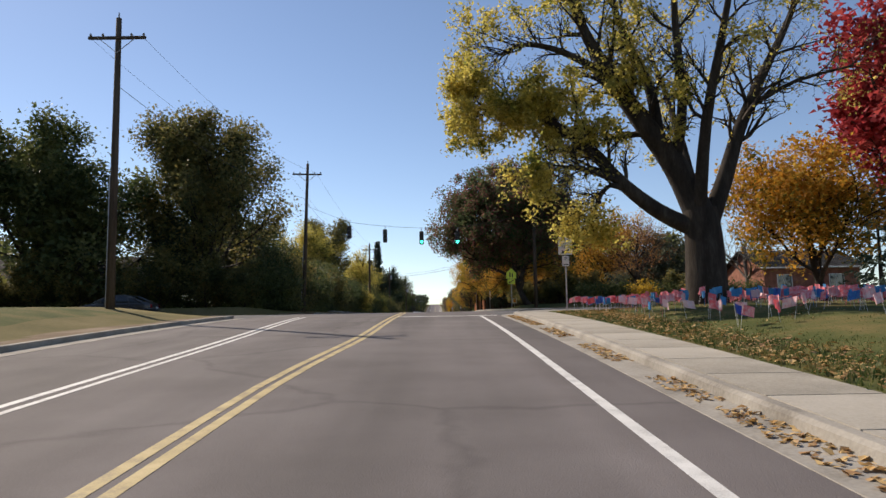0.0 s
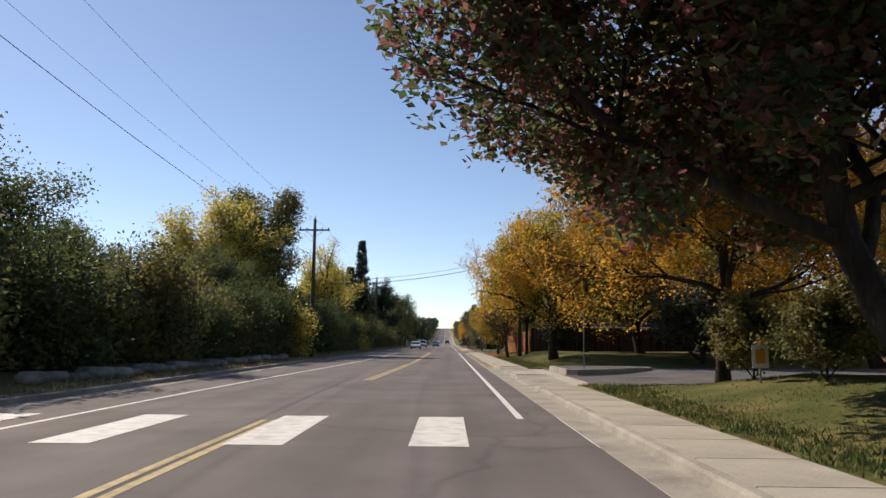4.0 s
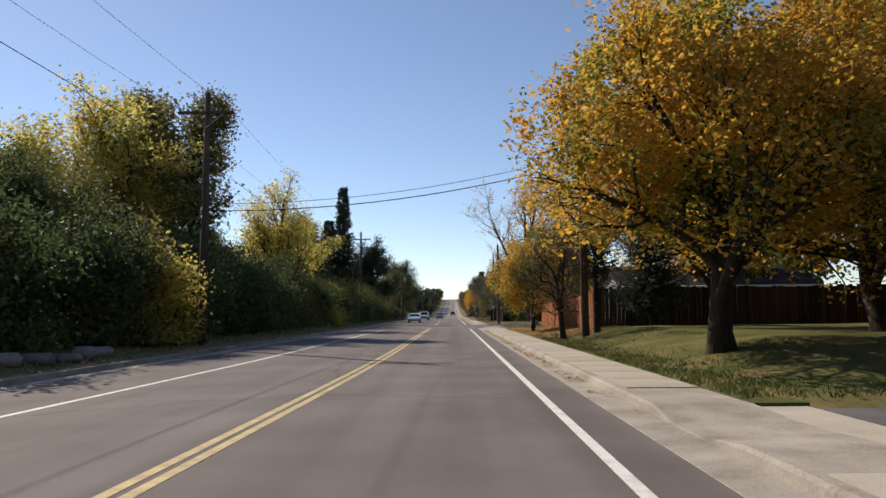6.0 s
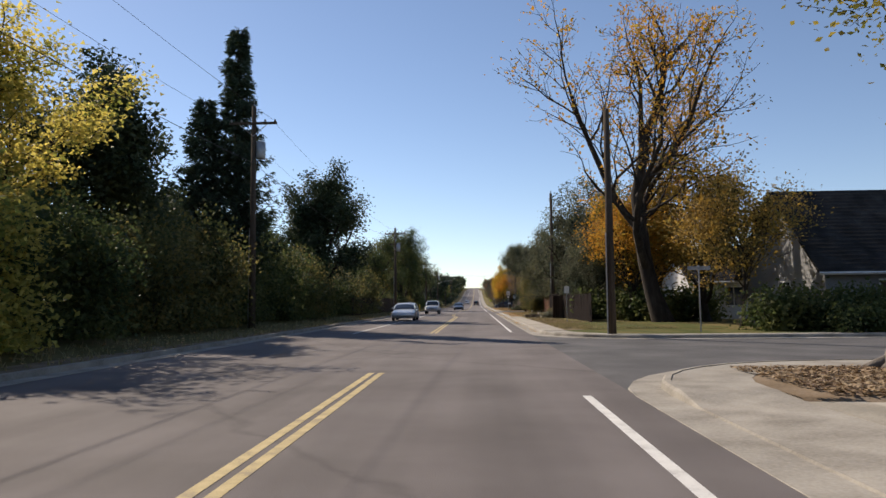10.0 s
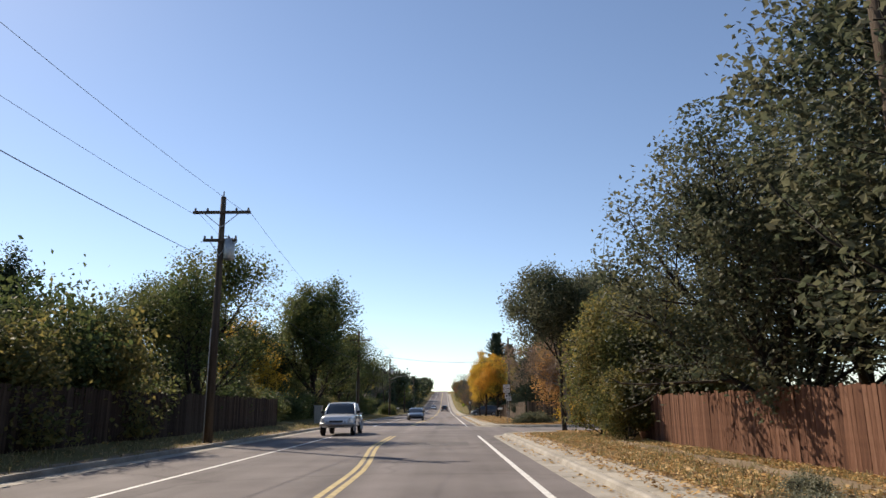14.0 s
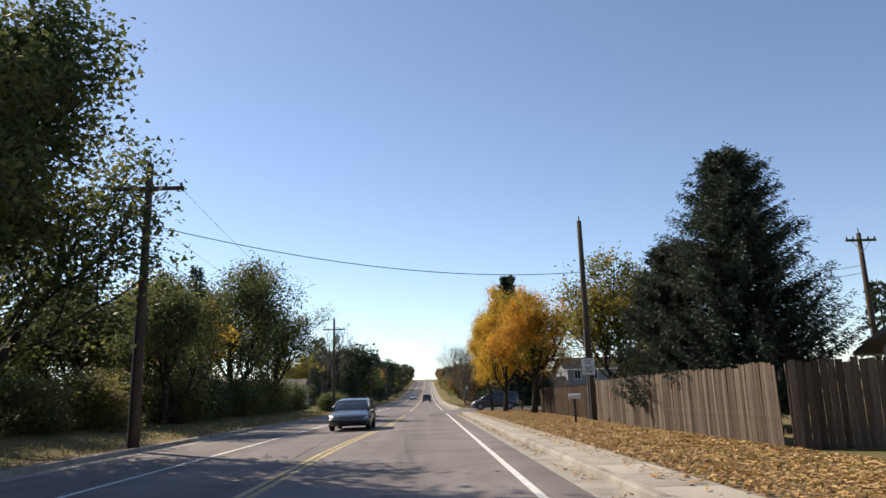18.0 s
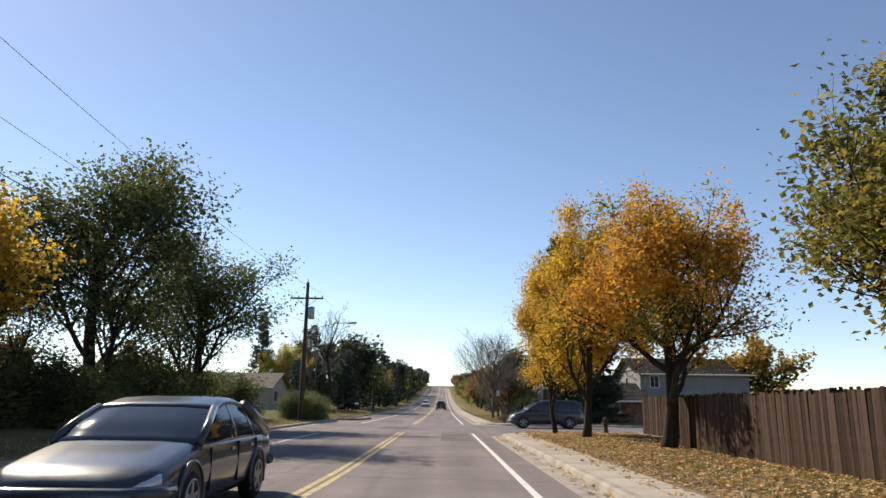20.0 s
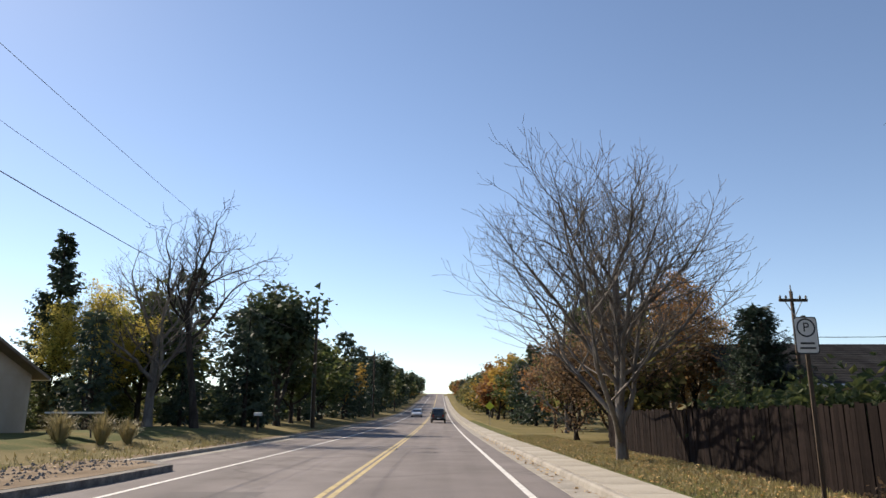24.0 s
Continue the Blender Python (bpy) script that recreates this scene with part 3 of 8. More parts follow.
# left kerb, gutter and verge
for a, b in ((-90, 29.5), (49.5, 700)):
    setting("gutter", strip("gutter", LEFT_EDGE - 0.5, LEFT_EDGE, a, b, 0.006, M["gutter"], 2.0, None, 0.1), "pale concrete gutter along the kerb", "gutter")
    setting("kerb", strip("kerb", LEFT_EDGE - 0.68, LEFT_EDGE - 0.5, a, b, 0.13, M["gutter"], 2.0, None, 0.2), "low worn concrete kerb", "kerb")
    setting("verge", strip("verge", LEFT_EDGE - 3.2, LEFT_EDGE - 0.68, a, b, 0.12, M["dirt"], 2.0, None, 0.2), "bare dirt verge strewn with leaves", "verge")

# ================= trees =================
def tubes_np(p0, p1, r0, r1, n):
    """Many tapered tubes at once; where one runs on into the next they share a mitred ring."""
    d = p1 - p0
    d = d / np.maximum(np.linalg.norm(d, axis=1, keepdims=True), 1e-6)
    d0, d1 = d.copy(), d.copy()
    on = np.where(np.abs(p1[:-1] - p0[1:]).max(1) < 1e-6)[0]
    m = d[on] + d[on + 1]
    m = m / np.maximum(np.linalg.norm(m, axis=1, keepdims=True), 1e-6)
    d1[on], d0[on + 1] = m, m
    a = 2 * np.pi * np.arange(n) / n

    def ring(dd):
        u = np.cross(dd, [[0.83, 0.31, 0.46]])
        u /= np.maximum(np.linalg.norm(u, axis=1, keepdims=True), 1e-6)
        w = np.cross(dd, u)
        return u[:, None] * np.cos(a)[None, :, None] + w[:, None] * np.sin(a)[None, :, None]

    v = np.concatenate([p0[:, None] + ring(d0) * r0[:, None, None], p1[:, None] + ring(d1) * r1[:, None, None]], 1).reshape(-1, 3)
    k = np.arange(n)
    f = np.stack([k, (k + 1) % n, (k + 1) % n + n, k + n], 1)
    f = (f[None] + (np.arange(len(p0)) * 2 * n)[:, None, None]).reshape(-1, 4)
    return v, f


def weld(v, f):
    """Joins rings that lie on one another, so that a limb is one skin."""
    _, first, back = np.unique(np.round(v, 4), axis=0, return_index=True, return_inverse=True)
    return v[first], back.reshape(-1)[f]


def join_np(sets):
    v, f, o = [], [], 0
    for a, b in sets:
        v.append(a)
        f.append(b + o)
        o += len(a)
    return np.concatenate(v), np.concatenate(f)


def leaf_quads(rng, at, size, flat=0.5, long=1.4, tri=False):
    """One small folded leaf or spray a place, turned at random."""
    n = len(at)
    nrm = rng.normal(size=(n, 3))
    nrm[:, 2] += flat * np.sign(nrm[:, 2])
    nrm /= np.linalg.norm(nrm, axis=1, keepdims=True)
    t = np.cross(nrm, rng.normal(size=(n, 3)))
    t /= np.linalg.norm(t, axis=1, keepdims=True)
    b = np.cross(nrm, t)
    s = size * rng.uniform(0.55, 1.35, (n, 1))
    t, b = t * s * long / 2, b * s / 2
    fold = nrm * s * 0.15
    if tri:
        v = np.stack([at - t, at + b * 1.3 + t * 0.6, at - b * 1.1 + t * 0.8], 1).reshape(-1, 3)
        return v, np.arange(3 * n).reshape(-1, 3)
    v = np.stack([at - t, at + b * 0.9 + fold, at + t, at - b * 0.9 + fold], 1).reshape(-1, 3)
    return v, np.arange(4 * n).reshape(-1, 4)


def skeleton_np(rng, goals, trunk, r_tip, r_trunk):
    """Branches that reach out from the trunk to every goal; each limb is as thick as what it carries."""
    nodes = [Vector(p) for p in trunk]
    par = [-1] + list(range(len(trunk) - 1))
    arr = np.array(trunk, float)
    first = max(1, int(len(trunk) * 0.45))
    mid = np.array(trunk[first])
    for i in np.argsort(((goals - mid) ** 2).sum(1)):
        g = goals[i]
        d = np.linalg.norm(arr[first:] - g, axis=1) + 0.7 * np.maximum(0, arr[first:, 2] - g[2])
        j = int(np.argmin(d)) + first
        a = arr[j]
        gap = np.linalg.norm(g - a)
        k = max(1, min(4, int(gap / 0.9)))
        new_pts = []
        for s in range(1, k + 1):
            t = s / k
            p = a + (g - a) * t + rng.normal(size=3) * 0.07 * gap * (1 - t) + np.array([0, 0, 0.12 * gap * t * (1 - t)])
            new_pts.append(p)
        for p in new_pts:
            par.append(j)
            j = len(par) - 1
        arr = np.vstack([arr, new_pts])
    n = len(arr)
    load = np.zeros(n)
    for i in range(n - 1, 0, -1):
        load[i] += 0.35
        load[par[i]] += load[i]
    load[0] = max(load[0], 1)
    top = load[1]
    rad = r_tip + (r_trunk - r_tip) * (np.maximum(load, 0.35) / top) ** 0.56
    rad[0] = r_trunk * 1.35
    idx = np.arange(1, n)
    par = np.array(par)
    return arr[par[idx]], arr[idx], np.minimum(rad[par[idx]], rad[idx] * 1.8), rad[idx]


def wood(rng, segs, name, material, twigs=0, twig_len=0.7):
    p0, p1, r0, r1 = segs
    big = r1 > 0.05
    sets = []
    if big.any():
        sets.append(tubes_np(p0[big], p1[big], r0[big], r1[big], 8))
    if (~big).any():
        sets.append(tubes_np(p0[~big], p1[~big], r0[~big], r1[~big], 4))
    if twigs:
        tip = p1[~big]
        for _ in range(twigs):
            d = (p1[~big] - p0[~big])
            d /= np.maximum(np.linalg.norm(d, axis=1, keepdims=True), 1e-6)
            d = d + rng.normal(size=d.shape) * 0.55
            d[:, 2] += 0.25
            q = tip + d * twig_len * rng.uniform(0.4, 1.1, (len(tip), 1))
            sets.append(tubes_np(tip, q, np.full(len(tip), 0.013), np.full(len(tip), 0.005), 4))
    v, f = join_np(sets)
    return np_mesh(name, v, f, material, True)


def envelope(rng, n, centre, radii, shell=0.45, low=-0.75):
    """Places inside an uneven ball, more of them near its skin."""
    out = []
    c, r = np.array(centre, float), np.array(radii, float)
    seed = rng.uniform(0, 50)
    while len(out) < n:
        d = rng.normal(size=3)
        d /= np.linalg.norm(d)
        if d[2] < low:
            continue
        t = rng.uniform(0, 1) ** shell
        lump = 0.86 + 0.34 * noise.noise((d[0] * 1.6 + seed, d[1] * 1.6, d[2] * 1.6))
        out.append(c + d * r * t * lump)
    return np.array(out)


def smooth_line(pts, n=3):
    """A rounded line through given places."""
    out = []
    for i in range(len(pts) - 1):
        a, b, c, d = pts[max(i - 1, 0)], pts[i], pts[i + 1], pts[min(i + 2, len(pts) - 1)]
        for k in range(n):
            t = k / n
            out.append(0.5 * (2 * b + (c - a) * t + (2 * a - 5 * b + 4 * c - d) * t * t + (3 * b - a - 3 * c + d) * t ** 3))
    return out + [pts[-1]]


def old_tree(seed, limbs, kids, leaf, leaves, leaf_size, sigma, bare=()):
    """A tree with drawn main limbs: each (line, thick, thin, reach of its boughs); leaves thin out on the limbs named in bare."""
    rng = np.random.default_rng(seed)
    p0, p1, r0, r1, lv, who = grow(rng, kids, 1.0, 0.1, 0.05, 46, 1, 0.2, 0.2, limbs)
    last = lv >= len(kids)
    big = lv < 1
    fine = ~big & (~last | (rng.uniform(0, 1, len(lv)) < 0.4))
    w = []
    for k in range(len(limbs)):
        i = big & (who == k)
        w.append(np_mesh("limb" if k else "trunk", *weld(*tubes_np(p0[i], p1[i], r0[i], r1[i], 12)), M["bark"], True))
    w.append(np_mesh("branchwork", *tubes_np(p0[fine], p1[fine], np.maximum(r0[fine], 0.009), np.maximum(r1[fine], 0.006), 3), M["bark"], True))
    a, b = p0[last], p1[last]
    # leaves gather on some twigs and leave others bare
    mid = (a + b) / 2
    full = np.array([noise.noise(q * 0.33) for q in mid]) + 0.062 * np.clip(-mid[:, 0], -4, 6) - (mid[:, 2] < 6.0) * 0.34 - (mid[:, 0] > -1.0) * (mid[:, 2] < 9.0) * 0.25
    chance = np.clip(0.12 + 1.3 * full, 0.02, 1.2)
    pick = rng.choice(len(a), leaves, p=chance / chance.sum())
    at = a[pick] + (b[pick] - a[pick]) * rng.uniform(0, 1, (leaves, 1)) + rng.normal(size=(leaves, 3)) * sigma * np.array([1, 1, 0.9]) - np.array([0, 0, 0.1])
    v, f = leaf_quads(rng, at, leaf_size, 0.3, 1.5)
    return w, np_mesh("crown", v, f, L[leaf])


def grow(rng, kids, length, trunk_r, up=0.12, open_angle=48, stems=1, bend=0.16, trunk_share=0.5, given=None):
    """A branching skeleton: trunk or stems, limbs, boughs, twigs. Gives segments with radii and level, last level is the twigs."""
    segs = []
    count = [0]

    def limb(p, d, ln, r, level, az, who=0):
        if level == 1 and not given:
            count[0] += 1
            who = count[0]
        n = 6 if level < 2 else 4 if level < 3 else 3
        pts, rad = [p], [r]
        for i in range(n):
            d = d + rng.normal(size=3) * bend * (0.5 if level == 0 else 1.0) / math.sqrt(n / 3) + np.array([0, 0, up * (0.4 if level == 0 else 1.0)])
            d = d / np.linalg.norm(d)
            p = p + d * ln / n
            pts.append(p)
            rad.append(r * (1 - (0.62 if level else 0.45) * (i + 1) / n))
        for i in range(n):
            segs.append((pts[i], pts[i + 1], rad[i], rad[i + 1], level, who))
        if level < len(kids):
            k = max(2, int(round(kids[level] * rng.uniform(0.8, 1.2))))
            lo = trunk_share if level == 0 else 0.22
            for j in range(k):
                t = lo + (1 - lo) * (j + rng.uniform(0.1, 0.9)) / k
                if j == k - 1:
                    t = 1.0
                f = t * n
                i = min(n - 1, int(f))
                q = pts[i] + (pts[i + 1] - pts[i]) * (f - i)
                dd = pts[i + 1] - pts[i]
                dd = dd / np.linalg.norm(dd)
                az += 2.4 + rng.uniform(-0.5, 0.5)
                u = np.cross(dd, [0.31, 0.2, 0.93])
                u = u / np.linalg.norm(u)
                w = np.cross(dd, u)
                ang = radians(open_angle * rng.uniform(0.65, 1.2) * (0.45 if t == 1.0 else 1.0))
                nd = dd * math.cos(ang) + (u * math.cos(az) + w * math.sin(az)) * math.sin(ang)
                share = (0.78 - 0.3 * (t - lo) / (1 - lo + 1e-6)) if level == 0 else (0.66 - 0.22 * t)
                limb(q, nd, ln * share * rng.uniform(0.8, 1.15), (rad[i] + (rad[i + 1] - rad[i]) * (f - i)) * (0.62 if t < 1 else 0.9), level + 1, az, who)

    for g, (pts, ra, rb, reach) in enumerate(given or ()):
        pts = smooth_line([np.array(q, float) for q in pts])
        n = len(pts) - 1
        for i in range(n):
            segs.append((pts[i], pts[i + 1], ra + (rb - ra) * i / n, ra + (rb - ra) * (i + 1) / n, 0, g))
        az = rng.uniform(0, 6)
        for i in range(max(1, n // 3), n + 1):
            d = pts[i] - pts[i - 1]
            d = d / np.linalg.norm(d)
            for _ in range(2 if i < n else 3):
                az += 2.4 + rng.uniform(-0.5, 0.5)
                u = np.cross(d, [0.31, 0.2, 0.93])
                u = u / np.linalg.norm(u)
                w = np.cross(d, u)
                ang = radians(open_angle * rng.uniform(0.7, 1.3))
                limb(pts[i], d * math.cos(ang) + (u * math.cos(az) + w * math.sin(az)) * math.sin(ang), reach * rng.uniform(0.7, 1.2), (ra + (rb - ra) * i / n) * 0.4 + 0.015, 1, az, g)
    for k in range(0 if given else stems):
        a = 2 * math.pi * k / stems + rng.uniform(-0.3, 0.3)
        tilt = 0.0 if stems == 1 else rng.uniform(0.25, 0.5)
        limb(np.array([0.0, 0.0, 0.0]), np.array([math.cos(a) * tilt, math.sin(a) * tilt, 1.0]), length, trunk_r * (1.0 if stems == 1 else 0.55), 0, a)
    p0 = np.array([x[0] for x in segs])
    p1 = np.array([x[1] for x in segs])
    return p0, p1, np.array([x[2] for x in segs]), np.array([x[3] for x in segs]), np.array([x[4] for x in segs]), np.array([x[5] for x in segs])


def tree_meshes(key, seed, h, r, clear, leaf, bark="bark", leaves=13120, leaf_size=0.16, sigma=0.3, trunk_r=None, kids=(8, 6, 5, 4), off=(0, 0), flat=0.5, stems=1, up=0.12, open_angle=48, bole=0.3, lean=(0, 0), squash=1.0, bend=0.16, fine=0.007, tri=False, twigs=0.12, fill=0, hull=False):
    """Trunk with its limbs, and the crown, of a broad-leaved tree; leaf None: bare."""
    rng = np.random.default_rng(seed)
    trunk_r = trunk_r or 0.024 * h
    p0, p1, r0, r1, lv, who = grow(rng, kids, 10.0, 1.0, up, open_angle, stems, bend, bole)
    last = lv >= len(kids)
    tips = p1[last]
    # fit to the wanted clear height, height and spread
    zlo, zhi = np.percentile(tips[:, 2], 2), tips[:, 2].max()
    mid = tips.mean(0)
    rr = np.percentile(np.hypot(tips[:, 0] - mid[0], tips[:, 1] - mid[1]), 93)
    fork = p0[lv == 1][:, 2].min() if (lv == 1).any() else 0.0

    def fit(p):
        q = p.copy()
        z = p[:, 2]
        low, cl = min(zlo, fork), clear * 0.8
        q[:, 2] = np.where(z < low, z * cl / max(low, 1e-3), cl + (z - low) * (h - cl) / (zhi - low))
        t = np.clip(z / max(zlo, 0.5), 0, 1)
        q[:, 0] = (p[:, 0] - mid[0] * t) * r / rr + off[0] * np.clip(q[:, 2] / h, 0, 1) ** 0.7 + lean[0] * q[:, 2] / h
        q[:, 1] = (p[:, 1] - mid[1] * t) * r / rr * squash + off[1] * np.clip(q[:, 2] / h, 0, 1) ** 0.7 + lean[1] * q[:, 2] / h
        q[:, 2] -= 0.25
        return q

    p0, p1 = fit(p0), fit(p1)
    ra, rb = np.maximum(r0 * trunk_r, fine), np.maximum(r1 * trunk_r, fine * 0.7)
    flare = (lv == 0) & (p0[:, 2] < 0.3)
    ra[flare] *= 1.4
    thick = lv < 2
    thin = ~thick
    if hull:
        cz, rz = (clear * 0.6 + h * 0.4, h * 0.62) if hull is True else hull
        thin &= (((p1 - np.array([off[0], off[1], cz])) / np.array([r * 1.1, r * 1.1, rz])) ** 2).sum(1) < 1.0
    if leaf:
        thin &= ~last | (rng.uniform(0, 1, len(lv)) < (0.0 if tri else twigs))
    def boughs(which, name, n):
        return np_mesh(name, *weld(*tubes_np(p0[which], p1[which], ra[which], rb[which], n)), M[bark], True)

    # limbs that stand clear of leaves are parts of their own; the fine wood is one part
    n = 5 if tri else 8
    w = [boughs(lv == 0, "trunk", n)]
    if leaf is None or ((twigs >= 1.0 or leaves >= 24000) and not tri):
        w += [boughs((lv == 1) & (who == k), "limb", n) for k in range(1, who.max() + 1)]
        w.append(boughs(thin, "branchwork", 3))
    else:
        w.append(boughs((lv == 1) | thin, "branchwork", 4))
    crown = None
    if leaf:
        far = last | (lv == len(kids) - 1)
        a, b = p0[far], p1[far]
        pick = rng.integers(0, len(a), leaves)
        t = rng.uniform(0, 1, (leaves, 1))
        at = a[pick] + (b[pick] - a[pick]) * t + rng.normal(size=(leaves, 3)) * sigma * np.array([1.1, 1.1, 0.8])
        if fill:
            core = np.array([off[0] + lean[0], off[1] + lean[1], (clear + h) / 2])
            c = envelope(rng, fill, core, (r * 1.05, r * 1.05 * squash, (h - clear) * 0.54), 0.35, -0.9)
            k = int(leaves * 0.65)
            at[:k] = c[rng.integers(0, fill, k)] + rng.normal(size=(k, 3)) * sigma
        if hull:
            cz, rz = (clear * 0.6 + h * 0.4, h * 0.62) if hull is True else hull
            q = (at - np.array([off[0], off[1], cz])) / np.array([r * 1.12, r * 1.12, rz])
            at = at[(q ** 2).sum(1) < 1.0]
        at = at[at[:, 2] > clear * 0.55]
        v, f = leaf_quads(rng, at, leaf_size, flat, 1.4, tri)
        crown = np_mesh("crown", v, f, L[leaf])
    return w, crown


def place_tree(name, label, meshes, x, y, rz=0.0, s=1.0, group="", z=None):
    z = prof(y) + max(lawn_height(x, y), 0.0) - 0.03 if z is None else z
    ob = thing(name, label, "tree", pose(x, y, z, 0, 0, rz), group)
    ob.scale = (s, s, s)
    if isinstance(meshes[0], list):
        part("trunk", meshes[0][0], None, ob)
        for m in meshes[0][1:-1]:
            part("limb", m, None, ob)
        tagged(part("branchwork", meshes[0][-1], None, ob), kind="stuff")
    else:
        part("trunk", meshes[0], None, ob)
    if meshes[1]:
        part("crown", meshes[1], None, ob)
    return ob


def conifer_meshes(seed, h, r, leaf="conifer", base=0.06, droop=0.35, power=0.85, levels=34, per=9, sprays=11, size=0.34, ragged=0.3, strips=2):
    """A spruce or juniper: whorls of bowed boughs, each fringed with narrow hanging sprays of needles."""
    rng = np.random.default_rng(seed)
    m = levels * per
    t = base + (1 - base) * np.repeat(np.arange(levels) / levels, per) + rng.uniform(-0.5, 0.5, m) / levels
    t = np.clip(t, base, 0.995)
    az = rng.uniform(0, 2 * np.pi, m)
    ln = r * (1 - t) ** power * rng.uniform(1 - ragged, 1 + ragged * 0.6, m) + 0.15
    out = np.stack([np.cos(az), np.sin(az), np.zeros(m)], 1)
    up = np.array([0, 0, 1.0])

    def bough(k, s):
        sag = (0.2 - droop * (1 - t[k])) * s + (0.16 + 0.25 * droop) * s * s * s
        return up * (h * t[k])[:, None] + out[k] * (ln[k] * s)[:, None] + up * (ln[k] * sag)[:, None]

    allk = np.arange(m)
    p0, p1, r0, r1 = [], [], [], []
    marks = [0.0, 0.35, 0.7, 1.0]
    for a, b in zip(marks[:-1], marks[1:]):
        p0.append(bough(allk, np.full(m, a))), p1.append(bough(allk, np.full(m, b)))
        r0.append(0.03 * (1 - a) + 0.006 + 0 * t), r1.append(0.03 * (1 - b) + 0.006 + 0 * t)
    zs = np.linspace(0, h, 8)
    stem = np.stack([0 * zs, 0 * zs, zs], 1)
    rad = 0.02 * h * (1 - zs / h) + 0.02
    w = np_mesh("trunk", *weld(*tubes_np(stem[:-1], stem[1:], rad[:-1], rad[1:], 8)), M["bark"], True)
    if strips > 1:
        w = [w, np_mesh("branchwork", *tubes_np(np.concatenate(p0), np.concatenate(p1), np.concatenate(r0), np.concatenate(r1), 3), M["bark"], True)]
    n = np.maximum(4, (sprays * (0.3 + 0.7 * ln / (r + 0.15))).astype(int)) * 2
    k = np.repeat(allk, n)
    s = rng.uniform(0.12, 1.03, len(k)) ** 0.8
    at = bough(k, s) + rng.normal(size=(len(k), 3)) * 0.05
    side = np.cross(out[k], up) * rng.choice([-1.0, 1.0], len(k))[:, None]
    d = out[k] * rng.uniform(0.2, 0.9, (len(k), 1)) + side * rng.uniform(0.1, 1.0, (len(k), 1)) + up * rng.uniform(-0.75, 0.2, (len(k), 1))
    d /= np.linalg.norm(d, axis=1, keepdims=True)
    sz = size * (0.5 + 0.8 * (1 - s)) * rng.uniform(0.6, 1.3, len(k))
    vs, fs = [], []
    for q in range(strips):
        b = np.cross(d, rng.normal(size=d.shape))
        b = b / np.linalg.norm(b, axis=1, keepdims=True) * (sz * (0.085 if strips > 1 else 0.2))[:, None]
        e = at + d * sz[:, None]
        mid = at + d * (sz * 0.55)[:, None] + up * (sz * 0.06)[:, None]
        vs.append(np.stack([at, mid + b, e, mid - b], 1).reshape(-1, 3))
        fs.append(np.arange(4 * len(k)).reshape(-1, 4))
        d = d + rng.normal(size=d.shape) * 0.3
        d /= np.linalg.norm(d, axis=1, keepdims=True)
    v, f = join_np(list(zip(vs, fs)))
    return w, np_mesh("crown", v, f, L[leaf])


def bush_meshes(seed, h, r, leaf, clumps=40, per=55, leaf_size=0.16, sigma=0.32, tri=False):
    rng = np.random.default_rng(seed)
    goals = envelope(rng, clumps, (0, 0, h * 0.45), (r, r, h * 0.55), 0.4, -0.6)
    low = rng.uniform(0, 1, len(goals)) < 0.3
    goals[low, 2] = rng.uniform(0.1, 0.5, low.sum())
    goals[:, 2] = np.maximum(goals[:, 2], 0.12)
    trunk = [(0, 0, -0.1), (0, 0, 0.1), (0.05, 0, 0.2), (0.08, 0.03, 0.3)]
    w = wood(rng, skeleton_np(rng, goals, trunk, 0.012, 0.06), "stems", M["bark"])
    at = np.repeat(goals, per, 0) + rng.normal(size=(len(goals) * per, 3)) * sigma
    at[:, 2] = np.abs(at[:, 2])
    v, f = leaf_quads(rng, at, leaf_size, 0.3, 1.4, tri)
    return w, np_mesh("foliage", v, f, L[leaf])


def place_bush(label, meshes, x, y, rz=0.0, s=(1, 1, 1), group="", name="bush"):
    z = prof(y) + max(lawn_height(x, y), 0.0) - 0.03
    ob = thing(name, label, "bush", pose(x, y, z, 0, 0, rz), group)
    ob.scale = s
    part("stem", meshes[0], None, ob)
    part("foliage", meshes[1], None, ob)
    return ob


# ---- right side, from the start of the way ----
def TM(*a, **k):
    return tree_meshes("", *a, **k)


